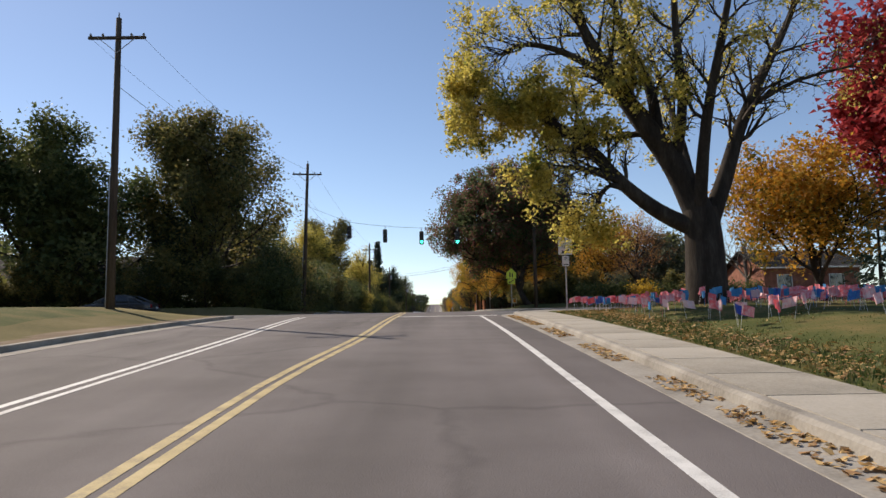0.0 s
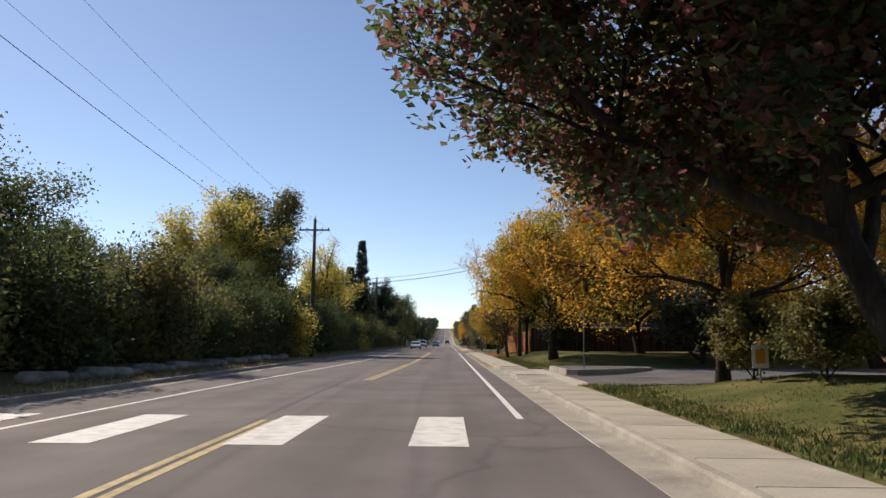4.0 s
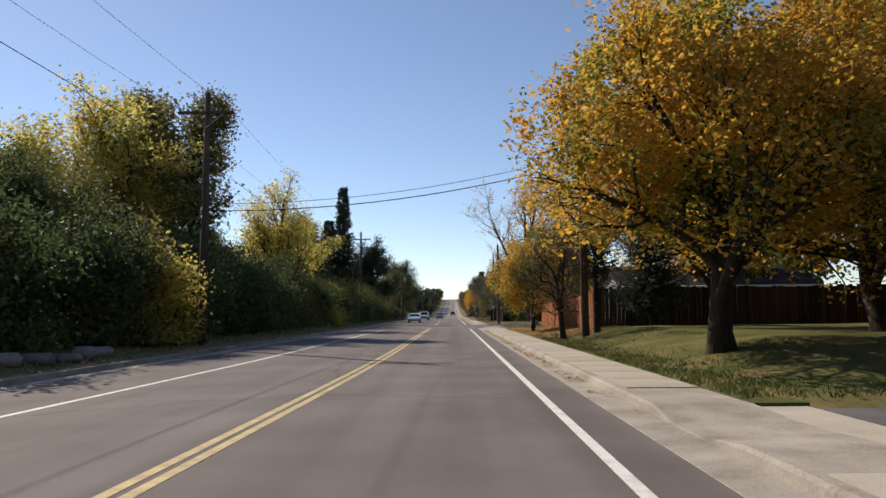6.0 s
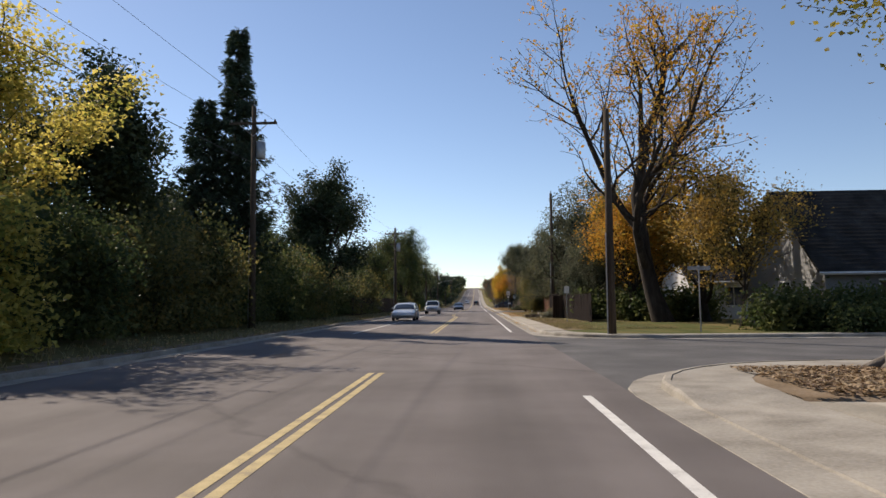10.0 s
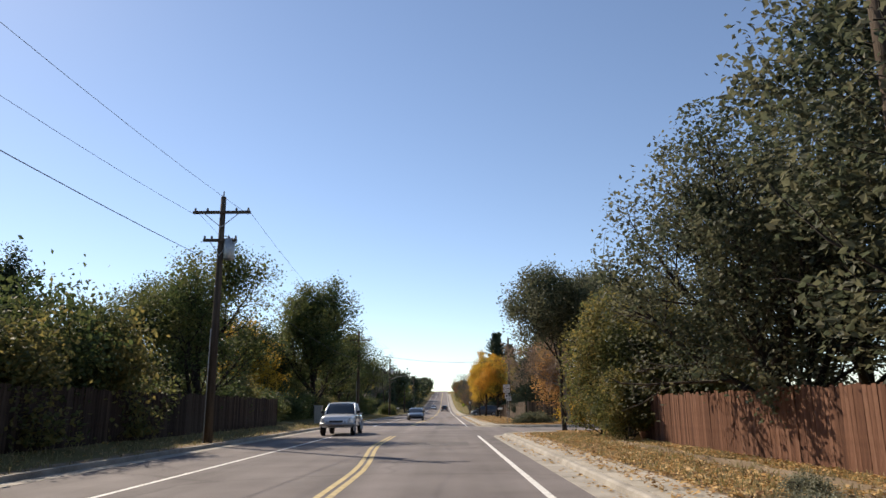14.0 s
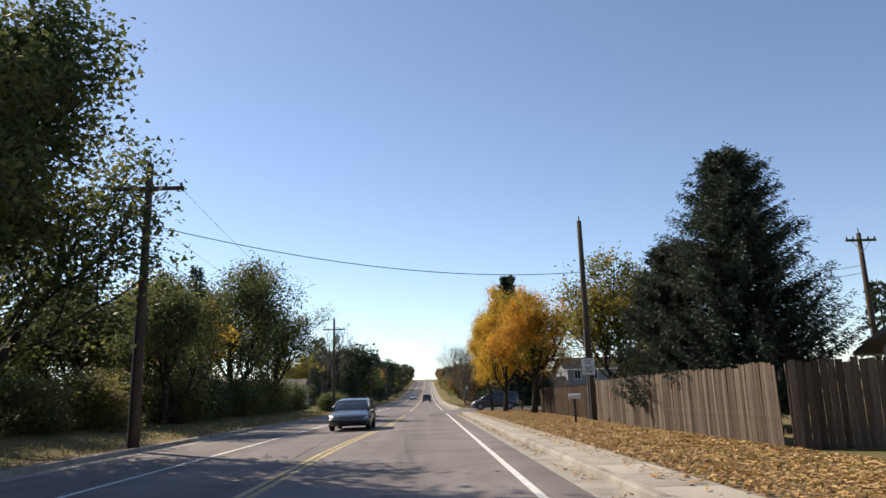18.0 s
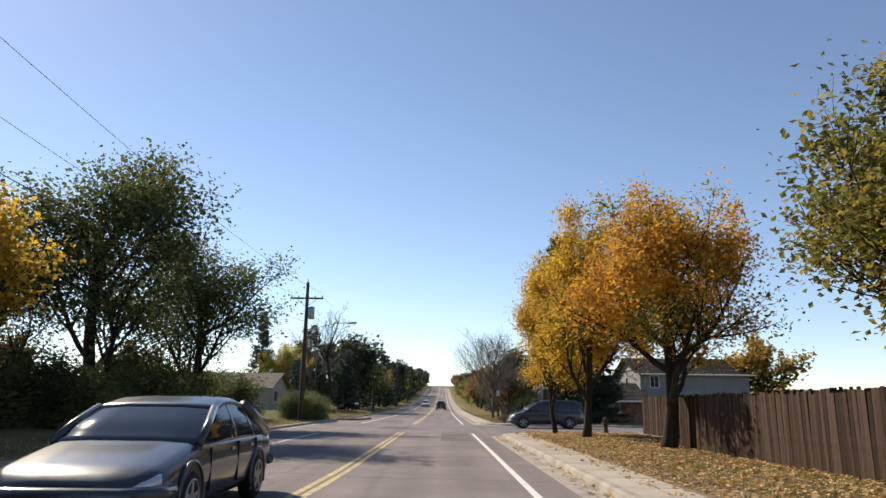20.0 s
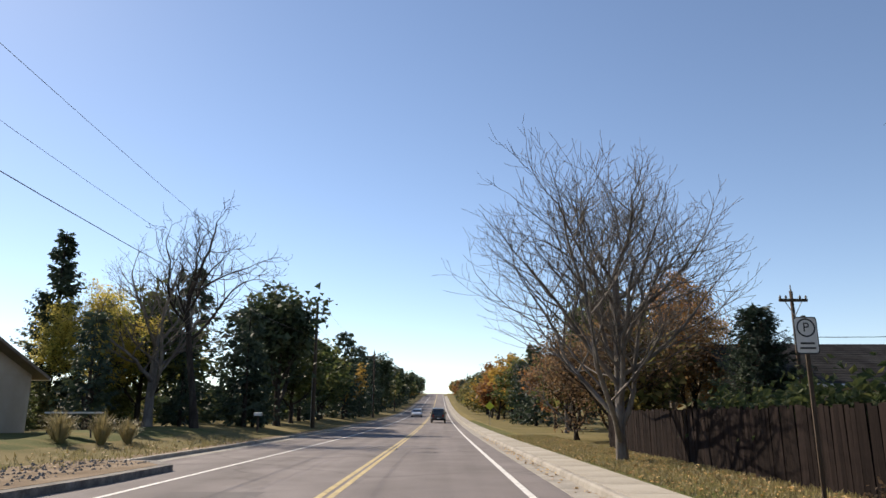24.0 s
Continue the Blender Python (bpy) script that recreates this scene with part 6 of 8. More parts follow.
fence("fence", "tall rust-red cedar board fence behind the leafy verge", 8.45, 125.4, 9.2, 110.5, 1.95, "fence_red", 1)
# the cedar fence's return: dark brown boards paint in the shade on it
fence("fence", "board fence turning into the garden, shade put into its brown colour", 9.35, 110.3, 27, 110.3, 1.95, "fence_brown", 2, 0.2)
fence("fence", "low brown board fence by the corner lawn", 7.6, 177.5, 12.5, 177.5, 1.75, "fence_brown", 3)
# these two get the near-black boards, which paint in their deep shade
fence("fence", "dark weathered board fence, its deep shade put into the colour", 8.25, 186.4, 8.25, 179.8, 1.9, "fence_shade", 4)
fence("fence", "long dark weathered board fence, its deep shade put into the colour", 8.25, 179.6, 8.6, 166.5, 1.75, "fence_shade", 14)
fence("fence", "reddish-brown weathered board fence under the elms", 9.3, 204.6, 9.3, 188.0, 1.62, "fence_rust", 5)
fence("fence", "grey-tan weathered board fence above fallen leaves", 9.25, 258.6, 9.25, 242.6, 1.75, "fence_grey", 6)
fence("fence", "dark board fence turning away beside the garage", 9.4, 242.4, 14.0, 241.0, 1.75, "fence_grey", 7)
fence("fence", "dark brown board fence farther along the pavement", 9.6, 276.0, 9.6, 261.2, 1.6, "fence_brown", 8)
# near-black boards again, tree shade painted as board colour
fence("fence", "dark brown board fence by the pavement, shade put into its colour", 8.35, 330.0, 8.35, 310.5, 1.4, "fence_shade", 9)
fence("fence", "brown board fence behind the street trees", 11.8, 288.0, 11.8, 268.0, 1.75, "fence_brown", 10)
fence("fence", "long dim grey board fence on the far verge", -9.6, 190.0, -9.6, 226.0, 1.8, "fence_brown", 11, 0.2)
fence("fence", "low dark board fence by the crossing", 12.5, 66.5, 30, 66.5, 1.4, "fence_brown", 12, 0.2)


# ================= houses =================
def house(x, y, w, d, h, wall_m, roof_m, ridge, label, rz=0.0, wins=(), chimney=None, doors=(), garage=(), rise=0.0, eave=0.5):
    """Walls w wide and d deep, gable roof with its ridge along local x; wins: (side, along, sill, width, height)."""
    ob = thing("house", label, "house", pose(x, y, base_z(x, y) + rise - 0.1, 0, 0, rz))
    t = 0.2
    openings = {s: [o for o in list(wins) + list(doors) + list(garage) if o[0] == s] for s in "fblr"}
    for s, ln in (("f", w), ("b", w), ("l", d), ("r", d)):
        cuts = sorted(openings[s], key=lambda o: o[1])
        lo_, hi_ = (0.0, ln) if s in "fb" else (t, ln - t)
        us = sorted({lo_, hi_} | {o[1] for o in cuts} | {o[1] + o[3] for o in cuts})
        zs = sorted({0.0, h} | {o[2] for o in cuts} | {o[2] + o[4] for o in cuts})
        solid = lambda i, j: 0 <= i < len(us) - 1 and 0 <= j < len(zs) - 1 and not any(o[1] - 1e-6 < us[i] and us[i + 1] < o[1] + o[3] + 1e-6 and o[2] - 1e-6 < zs[j] and zs[j + 1] < o[2] + o[4] + 1e-6 for o in cuts)
        near = {"f": 0.0, "b": d - t, "l": 0.0, "r": w - t}[s]
        put = (lambda u, z, k: (u, near + k * t, z)) if s in "fb" else (lambda u, z, k: (near + k * t, u, z))
        nu, nz = len(us), len(zs)
        vid = lambda i, j, k: (i * nz + j) * 2 + k
        wall = Build()
        fs = []
        for i in range(nu - 1):
            for j in range(nz - 1):
                if not solid(i, j):
                    continue
                for k in (0, 1):
                    fs.append((vid(i, j, k), vid(i + 1, j, k), vid(i + 1, j + 1, k), vid(i, j + 1, k)))
                for di, dj, e0, e1 in ((-1, 0, (i, j), (i, j + 1)), (1, 0, (i + 1, j), (i + 1, j + 1)), (0, -1, (i, j), (i + 1, j)), (0, 1, (i, j + 1), (i + 1, j + 1))):
                    if not solid(i + di, j + dj):
                        fs.append((vid(*e0, 0), vid(*e1, 0), vid(*e1, 1), vid(*e0, 1)))
        wall.add([put(u, z, k) for u in us for z in zs for k in (0, 1)], fs)
        wob = part("wall", wall, M[wall_m], ob)
        if s in "lr":
            part("gable", Build().prism([(0, h), (d, h), (d / 2, h + ridge * 0.97)], near, near + t, "x"), M[wall_m], wob)
        if wall_m.startswith("siding"):
            zz = 0.3
            sd = Build()
            while zz < h - 0.05:
                prev = 0.0
                for _, o, sill, ow, oh in cuts + [(0, ln, 0, 0, 0)]:
                    segs = [(prev, o)]
                    for a, b in segs:
                        if b - a > 0.05:
                            if s == "f":
                                sd.box((a, -0.018, zz), (b, 0.001, zz + 0.02))
                            elif s == "l":
                                sd.box((-0.018, a, zz), (0.001, b, zz + 0.02))
                    prev = o + ow
                zz += 0.2
            if sd.v:
                part("siding_edges", sd, M[wall_m], wob)
    for kind, items in (("window", wins), ("door", doors), ("garage_door", garage)):
        for s, o, sill, ow, oh in items:
            m = {"f": pose(o, 0, sill), "b": pose(o + ow, d, sill, 0, 0, 180), "l": pose(0, o + ow, sill, 0, 0, -90), "r": pose(w, o, sill, 0, 0, 90)}[s]
            fr = Build()
            for lo, hi in (((-0.07, -0.03, -0.07), (0, 0.1, oh + 0.07)), ((ow, -0.03, -0.07), (ow + 0.07, 0.1, oh + 0.07)), ((0, -0.03, oh), (ow, 0.1, oh + 0.07)), ((0, -0.05, -0.07), (ow, 0.1, 0))):
                fr.box(lo, hi)
            f = part(kind, fr, M["trim"], ob)
            f.matrix_basis = m
            if kind == "window":
                part("pane", Build().box((0, 0.06, 0), (ow, 0.075, oh)), M["pane"], f)
                part("glazing_bar", Build().box((ow / 2 - 0.02, 0.04, 0), (ow / 2 + 0.02, 0.058, oh)), M["trim"], f)
            elif kind == "door":
                part("leaf", Build().box((0, 0.05, 0), (ow, 0.1, oh), 0.01), M["fence_brown"], f)
                part("knob", Build().tube([(ow - 0.1, 0.05, 1.0), (ow - 0.1, 0.0, 1.0)], 0.03, 8), M["steel"], f)
            else:
                for k in range(4):
                    part("panel", Build().box((0, 0.05, k * oh / 4 + 0.008), (ow, 0.09, (k + 1) * oh / 4 - 0.008), 0.01), M["siding_white"], f)
    sl = math.hypot(d / 2 + eave, ridge * (d / 2 + eave) / (d / 2))
    ang = math.degrees(math.atan2(ridge, d / 2))
    for sgn in (1, -1):
        roof = part("roof", Build().box((-eave, 0, 0), (w + eave, sl, 0.12)), M[roof_m], ob)
        low = (h - ridge * eave / (d / 2))
        roof.matrix_basis = pose(0, -eave, low, ang, 0, 0) if sgn > 0 else pose(w, d + eave, low, ang, 0, 180)
        rows = Build()
        k = 0.2
        while k < sl:
            rows.box((-eave, k, 0.12), (w + eave, k + 0.03, 0.135))
            k += 0.3
        part("shingle_course", rows, M[roof_m], roof)
        part("gutter", Build().box((-eave, -0.1, 0.0), (w + eave, 0.0, 0.1)), M["trim"], roof)
    if chimney:
        cx, cy, cz = chimney
        c = part("chimney", Build().box((cx, cy, h), (cx + 0.9, cy + 0.6, cz)), M["brick"], ob)
        part("chimney_cap", Build().box((cx - 0.06, cy - 0.06, cz), (cx + 0.96, cy + 0.66, cz + 0.1)), M["gutter"], c)
        for k in (0.2, 0.6):
            part("flue", Build().tube([(cx + k, cy + 0.3, cz + 0.1), (cx + k, cy + 0.3, cz + 0.45)], 0.11, 10), M["brick"], c)
    return ob


# right side
house(30.5, 61, 8.5, 8, 3.0, "brick", "roof", 1.6, "dark red-brick building beyond the crossing", 0, wins=[("f", 1.2, 1, 1.2, 1.2), ("f", 5.8, 1, 1.2, 1.2)])
house(30, 82, 14, 8, 2.8, "siding_tan", "roof", 1.8, "low dark-roofed house behind the corner maple", 0, wins=[("f", 2, 1, 1.4, 1.1), ("f", 9, 1, 1.4, 1.1)], doors=[("f", 6.5, 0.1, 1, 2.05)])
house(36, 95, 12, 9, 2.8, "brick", "roof", 2.0, "brick house shaded by orange trees", 90, wins=[("b", 2, 1, 1.4, 1.1), ("b", 8, 1, 1.4, 1.1), ("l", 2, 1, 1.4, 1.1)])
house(13.4, 120.6, 12, 8.4, 2.5, "siding", "roof", 1.2, "low dark-roofed house behind the cedar fence", 0, wins=[("f", 3, 1, 1.4, 1.1)])
house(17.5, 157.5, 10, 9, 2.9, "siding", "roof", 3.9, "pale grey-walled house with steep dark roof at the corner", 0, wins=[("f", 6.6, 0.9, 0.9, 1.2), ("l", 3.5, 1, 1.2, 1.2)], doors=[("f", 2.4, 0.1, 0.95, 2.05)])
house(16.5, 173, 9, 8, 2.8, "siding_white", "roof", 2.2, "pale house behind the yellow tree", 0, wins=[("l", 1, 1, 1, 1.2), ("l", 5, 1, 1, 1.2), ("f", 2, 1, 1.2, 1.2)])
house(17.5, 190, 10, 8, 4.2, "siding_tan", "roof", 1.8, "tan house with grey roof behind the elms", 0, wins=[("f", 2, 2.6, 1.1, 1.0), ("f", 6.5, 2.6, 1.1, 1.0)])
house(14.8, 239.5, 7.5, 8, 2.35, "siding_white", "roof_tan", 1.5, "white garage with tan roof and brick chimney", 0, chimney=(5.9, 3.2, 4.9), doors=[("f", 5.6, 0.1, 0.95, 2.05)], wins=[("l", 3, 1, 1, 1)])
house(28, 247, 8, 10, 2.7, "siding_tan", "roof", 1.8, "tan house behind the garage", 0, chimney=(1.4, 4.4, 5.6))
house(19.3, 315, 9.5, 8, 4.3, "siding", "roof", 1.4, "two-storey grey-sided house with brick lower wall", 0, wins=[("f", 0.9, 3.05, 0.7, 0.95), ("f", 3.0, 3.05, 0.7, 0.95), ("l", 4, 3.0, 1, 1.0), ("f", 6.2, 0.9, 1.0, 1.3)], doors=[("f", 4.2, 0.1, 1, 2.05)])
house(14.2, 313.4, 5.0, 6, 2.0, "brick", "roof", 1.3, "low dark brick garage with a sloping roof", 0, wins=[("f", 1.6, 0.9, 1.2, 0.8)])
house(15.5, 334, 10, 8, 2.8, "siding_tan", "roof", 1.9, "low house behind the dark fence", 0, wins=[("l", 3, 1, 1.2, 1.1)])
# left side
house(-44, 55, 20, 9, 2.7, "siding_tan", "roof", 1.9, "long low dark-roofed house beyond the crossing", 0, wins=[("r", 2, 1, 1.6, 1.1), ("r", 5.6, 1, 1.6, 1.1), ("f", 3, 1, 1.6, 1.1), ("f", 13, 1, 1.6, 1.1)])
house(-26, 108, 10, 9, 2.7, "siding_white", "roof", 2.0, "pale-roofed house glimpsed above the hedge", 0, wins=[("r", 2, 1, 1.4, 1.1), ("f", 3, 1, 1.4, 1.1)])
house(-28, 325, 12.5, 8, 2.5, "siding_tan", "roof_tan", 1.4, "low tan house behind the lawn", 0, wins=[("r", 2, 1, 1.4, 1.1), ("f", 3, 1, 1.6, 1.1), ("f", 8, 1, 1.6, 1.1)])


# ================= vehicles =================
def vehicle(kind, x, y, heading, paint, label, rough=0.3, metal=0.2):
    """A car lofted from stations along its length; its nose points along local -y before turning."""
    spec = {
        "van": dict(l=4.75, w=1.96, belt=1.06, wheel=0.345, axles=(0.82, 3.75), tumble=0.34,
                    top=[(0, 0.66), (0.056, 0.78), (0.326, 0.9), (0.931, 1.06), (1.211, 1.1), (4.564, 1.1), (4.694, 1.0), (4.75, 0.86)],
                    low=[(0, 0.34), (0.14, 0.24), (0.559, 0.22), (4.284, 0.24), (4.75, 0.42)],
                    roof=[(0.885, 1.04), (1.257, 1.3), (1.723, 1.58), (2.142, 1.7), (2.98, 1.76), (3.912, 1.74), (4.424, 1.66), (4.582, 1.4), (4.694, 1.06)],
                    pillars=((1.881, 2.096), (2.98, 2.98), (4.005, 3.912))),
        "sedan": dict(l=4.95, w=1.84, belt=0.92, wheel=0.32, axles=(1.0, 3.76), tumble=0.5,
                      top=[(0, 0.52), (0.06, 0.62), (0.3, 0.71), (0.8, 0.81), (1.4, 0.92), (1.8, 0.95), (4.0, 0.97), (4.6, 0.95), (4.88, 0.88), (4.95, 0.74)],
                      low=[(0, 0.36), (0.15, 0.24), (0.6, 0.2), (4.4, 0.22), (4.95, 0.42)],
                      roof=[(1.32, 0.9), (1.7, 1.12), (2.15, 1.32), (2.6, 1.41), (3.1, 1.42), (3.5, 1.35), (3.9, 1.18), (4.4, 0.94)],
                      pillars=((2.05, 2.3), (2.75, 2.75), (3.62, 3.42))),
        "pickup": dict(l=4.95, w=1.78, belt=1.1, wheel=0.37, axles=(0.88, 3.86), tumble=0.3,
                       top=[(0, 0.74), (0.04, 0.9), (0.14, 0.99), (0.5, 1.03), (1.35, 1.09), (1.6, 1.12), (2.9, 1.12), (2.98, 1.08), (4.9, 1.08), (4.95, 1.05)],
                       low=[(0, 0.48), (0.12, 0.42), (0.6, 0.4), (4.5, 0.42), (4.95, 0.52)],
                       roof=[(1.4, 1.08), (1.65, 1.3), (1.95, 1.56), (2.2, 1.68), (2.55, 1.71), (2.78, 1.66), (2.86, 1.4), (2.94, 1.08)],
                       pillars=((1.78, 2.0), (2.52, 2.5), (2.84, 2.74))),
        "suv": dict(l=4.6, w=1.84, belt=1.1, wheel=0.37, axles=(0.88, 3.55), tumble=0.26,
                    top=[(0, 0.74), (0.05, 0.9), (0.16, 1.0), (1.2, 1.1), (1.5, 1.13), (4.4, 1.14), (4.55, 1.05), (4.6, 0.9)],
                    low=[(0, 0.45), (0.15, 0.36), (0.6, 0.34), (4.2, 0.36), (4.6, 0.5)],
                    roof=[(1.2, 1.08), (1.5, 1.34), (1.75, 1.6), (2.1, 1.74), (3.2, 1.78), (4.1, 1.75), (4.35, 1.66), (4.48, 1.4), (4.55, 1.08)],
                    pillars=((1.7, 1.95), (2.6, 2.6), (3.6, 3.55)))}[kind]
    name = {"van": "minivan", "sedan": "car", "pickup": "pickup_truck", "suv": "car"}[kind]
    zz = prof(y) + (-0.012 if x > KERB_R else 0.0)
    slope = math.degrees(math.atan2(prof(y + 1.5) - prof(y - 1.5), 3.0)) if abs(heading) < 1 or heading == 180 else 0.0
    ob = thing(name, label, name.replace("_", " "), pose(x, y, zz, slope * (1 if heading == 0 else -1), 0, heading))
    pm = mat(name + "_paint", [tuple(c * 0.93 for c in paint), paint], rough=rough, metal=metal, scale=1.5, fine=12, bump=0.0, spec=0.5)
    pm.node_tree.nodes["Principled BSDF"].inputs["Coat Weight"].default_value = 0.8
    pm.node_tree.nodes["Principled BSDF"].inputs["Coat Roughness"].default_value = 0.08
    l, hw, off, belt = spec["l"], spec["w"] / 2, spec["l"] / 2, spec["belt"]

    def line(key, a):
        p = spec[key]
        return float(np.mean([np.interp(a + k, [q[0] for q in p], [q[1] for q in p]) for k in (-0.05, -0.02, 0.02, 0.05)]))

    def plan(a):
        """Half width along the car: rounded corners, slightly drawn-in ends."""
        e = min(a, l - a)
        return hw * (1 - 0.3 * (1 - min(1, e / 0.5)) ** 3 - 0.045 * (1 - min(1, e / 1.3)) ** 2)

    def skin(rings, material, mesh_name):
        n = len(rings[0])
        b = Build()
        b.add([p for r in rings for p in r], [(i * n + k, i * n + (k + 1) % n, (i + 1) * n + (k + 1) % n, (i + 1) * n + k) for i in range(len(rings) - 1) for k in range(n)] + [tuple(range(n))[::-1], tuple((len(rings) - 1) * n + k for k in range(n))])
        return b.mesh(mesh_name, material, True)

    def whole(half, a):
        return [(px, a - off, pz) for px, pz in half] + [(-px, a - off, pz) for px, pz in reversed(half)]

    rings = []
    for a in sorted(set(list(np.linspace(0, 0.5, 9)) + list(np.linspace(0.5, l - 0.4, 30)) + list(np.linspace(l - 0.4, l, 7)))):
        w, zt, zb = plan(a), line("top", a), line("low", a)
        m = zb + (zt - zb) * 0.52
        rings.append(whole([(w * 0.5, zb), (w * 0.88, zb + 0.01), (w * 0.965, zb + 0.1), (w * 0.99, m - 0.1), (w, m), (w * 0.985, m + (zt - m) * 0.45), (w * 0.955, zt - 0.09), (w * 0.9, zt - 0.035), (w * 0.8, zt - 0.006), (w * 0.45, zt + 0.014)], a))
    part("body", skin(rings, pm, "body"), None, ob)

    def side_x(a, z):
        """Half width of the cabin at a height."""
        return plan(a) * 0.945 - spec["tumble"] * max(0, z - belt) ** 1.25

    roof = spec["roof"]
    rings = []
    for a in np.linspace(roof[0][0], roof[-1][0], 30):
        zt, zb = max(line("roof", a), belt - 0.06), belt - 0.12
        half = [(side_x(a, zb + (zt - 0.08 - zb) * k / 4), zb + (zt - 0.08 - zb) * k / 4) for k in range(5)]
        e = side_x(a, zt - 0.08)
        rings.append(whole(half + [(e - 0.025, zt - 0.035), (e - 0.08, zt - 0.008), (e * 0.45, zt + 0.012)], a))
    cabin = part("greenhouse", skin(rings, M["glass"], "greenhouse"), None, ob, "dark tinted window glass")
    tops = [q for q in roof if q[1] > max(p[1] for p in roof) - 0.13]
    r0, r1 = tops[0][0] - 0.06, tops[-1][0] + 0.05
    rings = []
    for a in np.linspace(r0, r1, 16):
        zt = line("roof", a)
        e = side_x(a, zt - 0.08)
        half = [(e - 0.01, zt - 0.085), (e + 0.012, zt - 0.075), (e - 0.012, zt - 0.024), (e - 0.07, zt + 0.004), (e * 0.45, zt + 0.026)]
        rings.append(whole(half, a))
    part("roof", skin(rings, pm, "roof"), None, ob)
    for sx in (-1, 1):
        # screen pillars and rear pillars follow the cabin's corners
        for run in ([q for q in roof if q[0] <= tops[0][0] + 0.01], [q for q in roof if q[0] >= tops[-1][0] - 0.01]):
            pts = [(sx * (side_x(a, z - 0.08) - 0.02), a - off, max(z, belt) - 0.03) for a, z in run]
            part("pillar", Build().tube(pts, 0.05 if run[0][0] < 2.4 else 0.085, 8), pm, ob, smooth=True)
        for a0, a1 in spec["pillars"][1:]:
            zt = line("roof", a1) - 0.07
            b = Build()
            cols = [(a0 + (a1 - a0) * t, belt - 0.02 + (zt - belt + 0.02) * t) for t in (0, 0.35, 0.7, 1)]
            b.add([(sx * (side_x(a, z) + e), a - off + d, z) for e, d in ((0.007, -0.045), (0.007, 0.045), (-0.03, 0.045), (-0.03, -0.045)) for a, z in cols],
                  [(c * 4 + k, c * 4 + k + 1, ((c + 1) % 4) * 4 + k + 1, ((c + 1) % 4) * 4 + k) for c in range(4) for k in range(3)])
            part("pillar", b, pm if kind != "van" else M["black"], ob)
        ma = spec["pillars"][0][0] - 0.22
        mirror = part("door_mirror", Build().box((sx * (hw * 0.98) - 0.02, ma - off, belt + 0.02), (sx * (hw * 0.98) + sx * 0.2, ma - off + 0.11, belt + 0.17), 0.035) if sx > 0 else Build().box((-hw * 0.98 - 0.2, ma - off, belt + 0.02), (-hw * 0.98 + 0.02, ma - off + 0.11, belt + 0.17), 0.035), M["black"] if kind == "pickup" else pm, ob)
        handles = [spec["pillars"][1][0] - 0.22] + ([spec["pillars"][2][0] - 0.2] if kind != "pickup" else [])
        for a in handles:
            part("door_handle", Build().box((sx * plan(a) * 0.985 - 0.014, a - off - 0.09, belt - 0.16), (sx * plan(a) * 0.985 + 0.014, a - off + 0.09, belt - 0.125), 0.006), M["black"] if kind == "pickup" else pm, ob)
        # door seams and a rubbing strip
        for a in [spec["pillars"][0][0] - 0.42] + [p[0] for p in spec["pillars"][1:2]] + ([spec["pillars"][2][0] + 0.02] if kind != "pickup" else [spec["pillars"][2][0] + 0.08]):
            zb, zt = line("low", a), line("top", a)
            m = zb + (zt - zb) * 0.52
            part("door_seam", Build().box((sx * plan(a) * 0.972 - 0.028, a - off - 0.006, zb + 0.14), (sx * plan(a) * 0.972 + 0.028, a - off + 0.006, zt - 0.1)), M["black"], ob)
        for ax in spec["axles"]:
            r, wx = spec["wheel"], plan(ax)
            arch = Build()
            ring = [(r * 1.17 * math.cos(t), r + 0.015 + r * 1.17 * math.sin(t)) for t in np.linspace(-0.5, math.pi + 0.5, 22)]
            arch.add([(sx * (wx + e), ax - off + p, q) for e in (0.004, -0.05) for p, q in ring], [tuple(range(22)), tuple(range(43, 21, -1))] + [(i, i + 1, i + 23, i + 22) for i in range(21)])
            part("wheel_arch", arch, M["black"], ob)
            lip = [(sx * (wx + 0.002), ax - off + r * 1.21 * math.cos(t), r + 0.015 + r * 1.21 * math.sin(t)) for t in np.linspace(-0.35, math.pi + 0.35, 18)]
            part("fender_lip", Build().tube(lip, 0.024, 6), pm, ob, smooth=True)
            tyre = [(sx * (wx - 0.2), ax - off, r), (sx * (wx - 0.18), ax - off, r), (sx * (wx - 0.01), ax - off, r), (sx * (wx + 0.014), ax - off, r)]
            wheel = part("wheel", Build().tube(tyre, [r * 0.9, r, r, r * 0.9], 26), M["rubber"], ob, "black tyre", True)
            rim = Build().tube([(sx * (wx + 0.006), ax - off, r), (sx * (wx + 0.022), ax - off, r)], [r * 0.2, r * 0.17], 14)
            for k in range(5):
                t = 2 * math.pi * k / 5 + 0.3
                d, n = (math.cos(t), math.sin(t)), (-math.sin(t), math.cos(t))
                q = [(d[0] * u + n[0] * v, d[1] * u + n[1] * v) for u, v in ((r * 0.1, -0.05), (r * 0.66, -0.03), (r * 0.66, 0.03), (r * 0.1, 0.05))]
                rim.add([(sx * (wx + e), ax - off + p, r + z) for e in (0.02, 0.012) for p, z in q], [(0, 1, 2, 3), (7, 6, 5, 4), (0, 1, 5, 4), (2, 3, 7, 6)])
            hoop = [(sx * (wx + 0.016), ax - off + r * 0.66 * math.cos(t), r + r * 0.66 * math.sin(t)) for t in np.linspace(0, 2 * math.pi, 25)]
            rim.tube(hoop, 0.018, 5)
            part("rim", rim, M["steel"], wheel, "metal wheel rim")
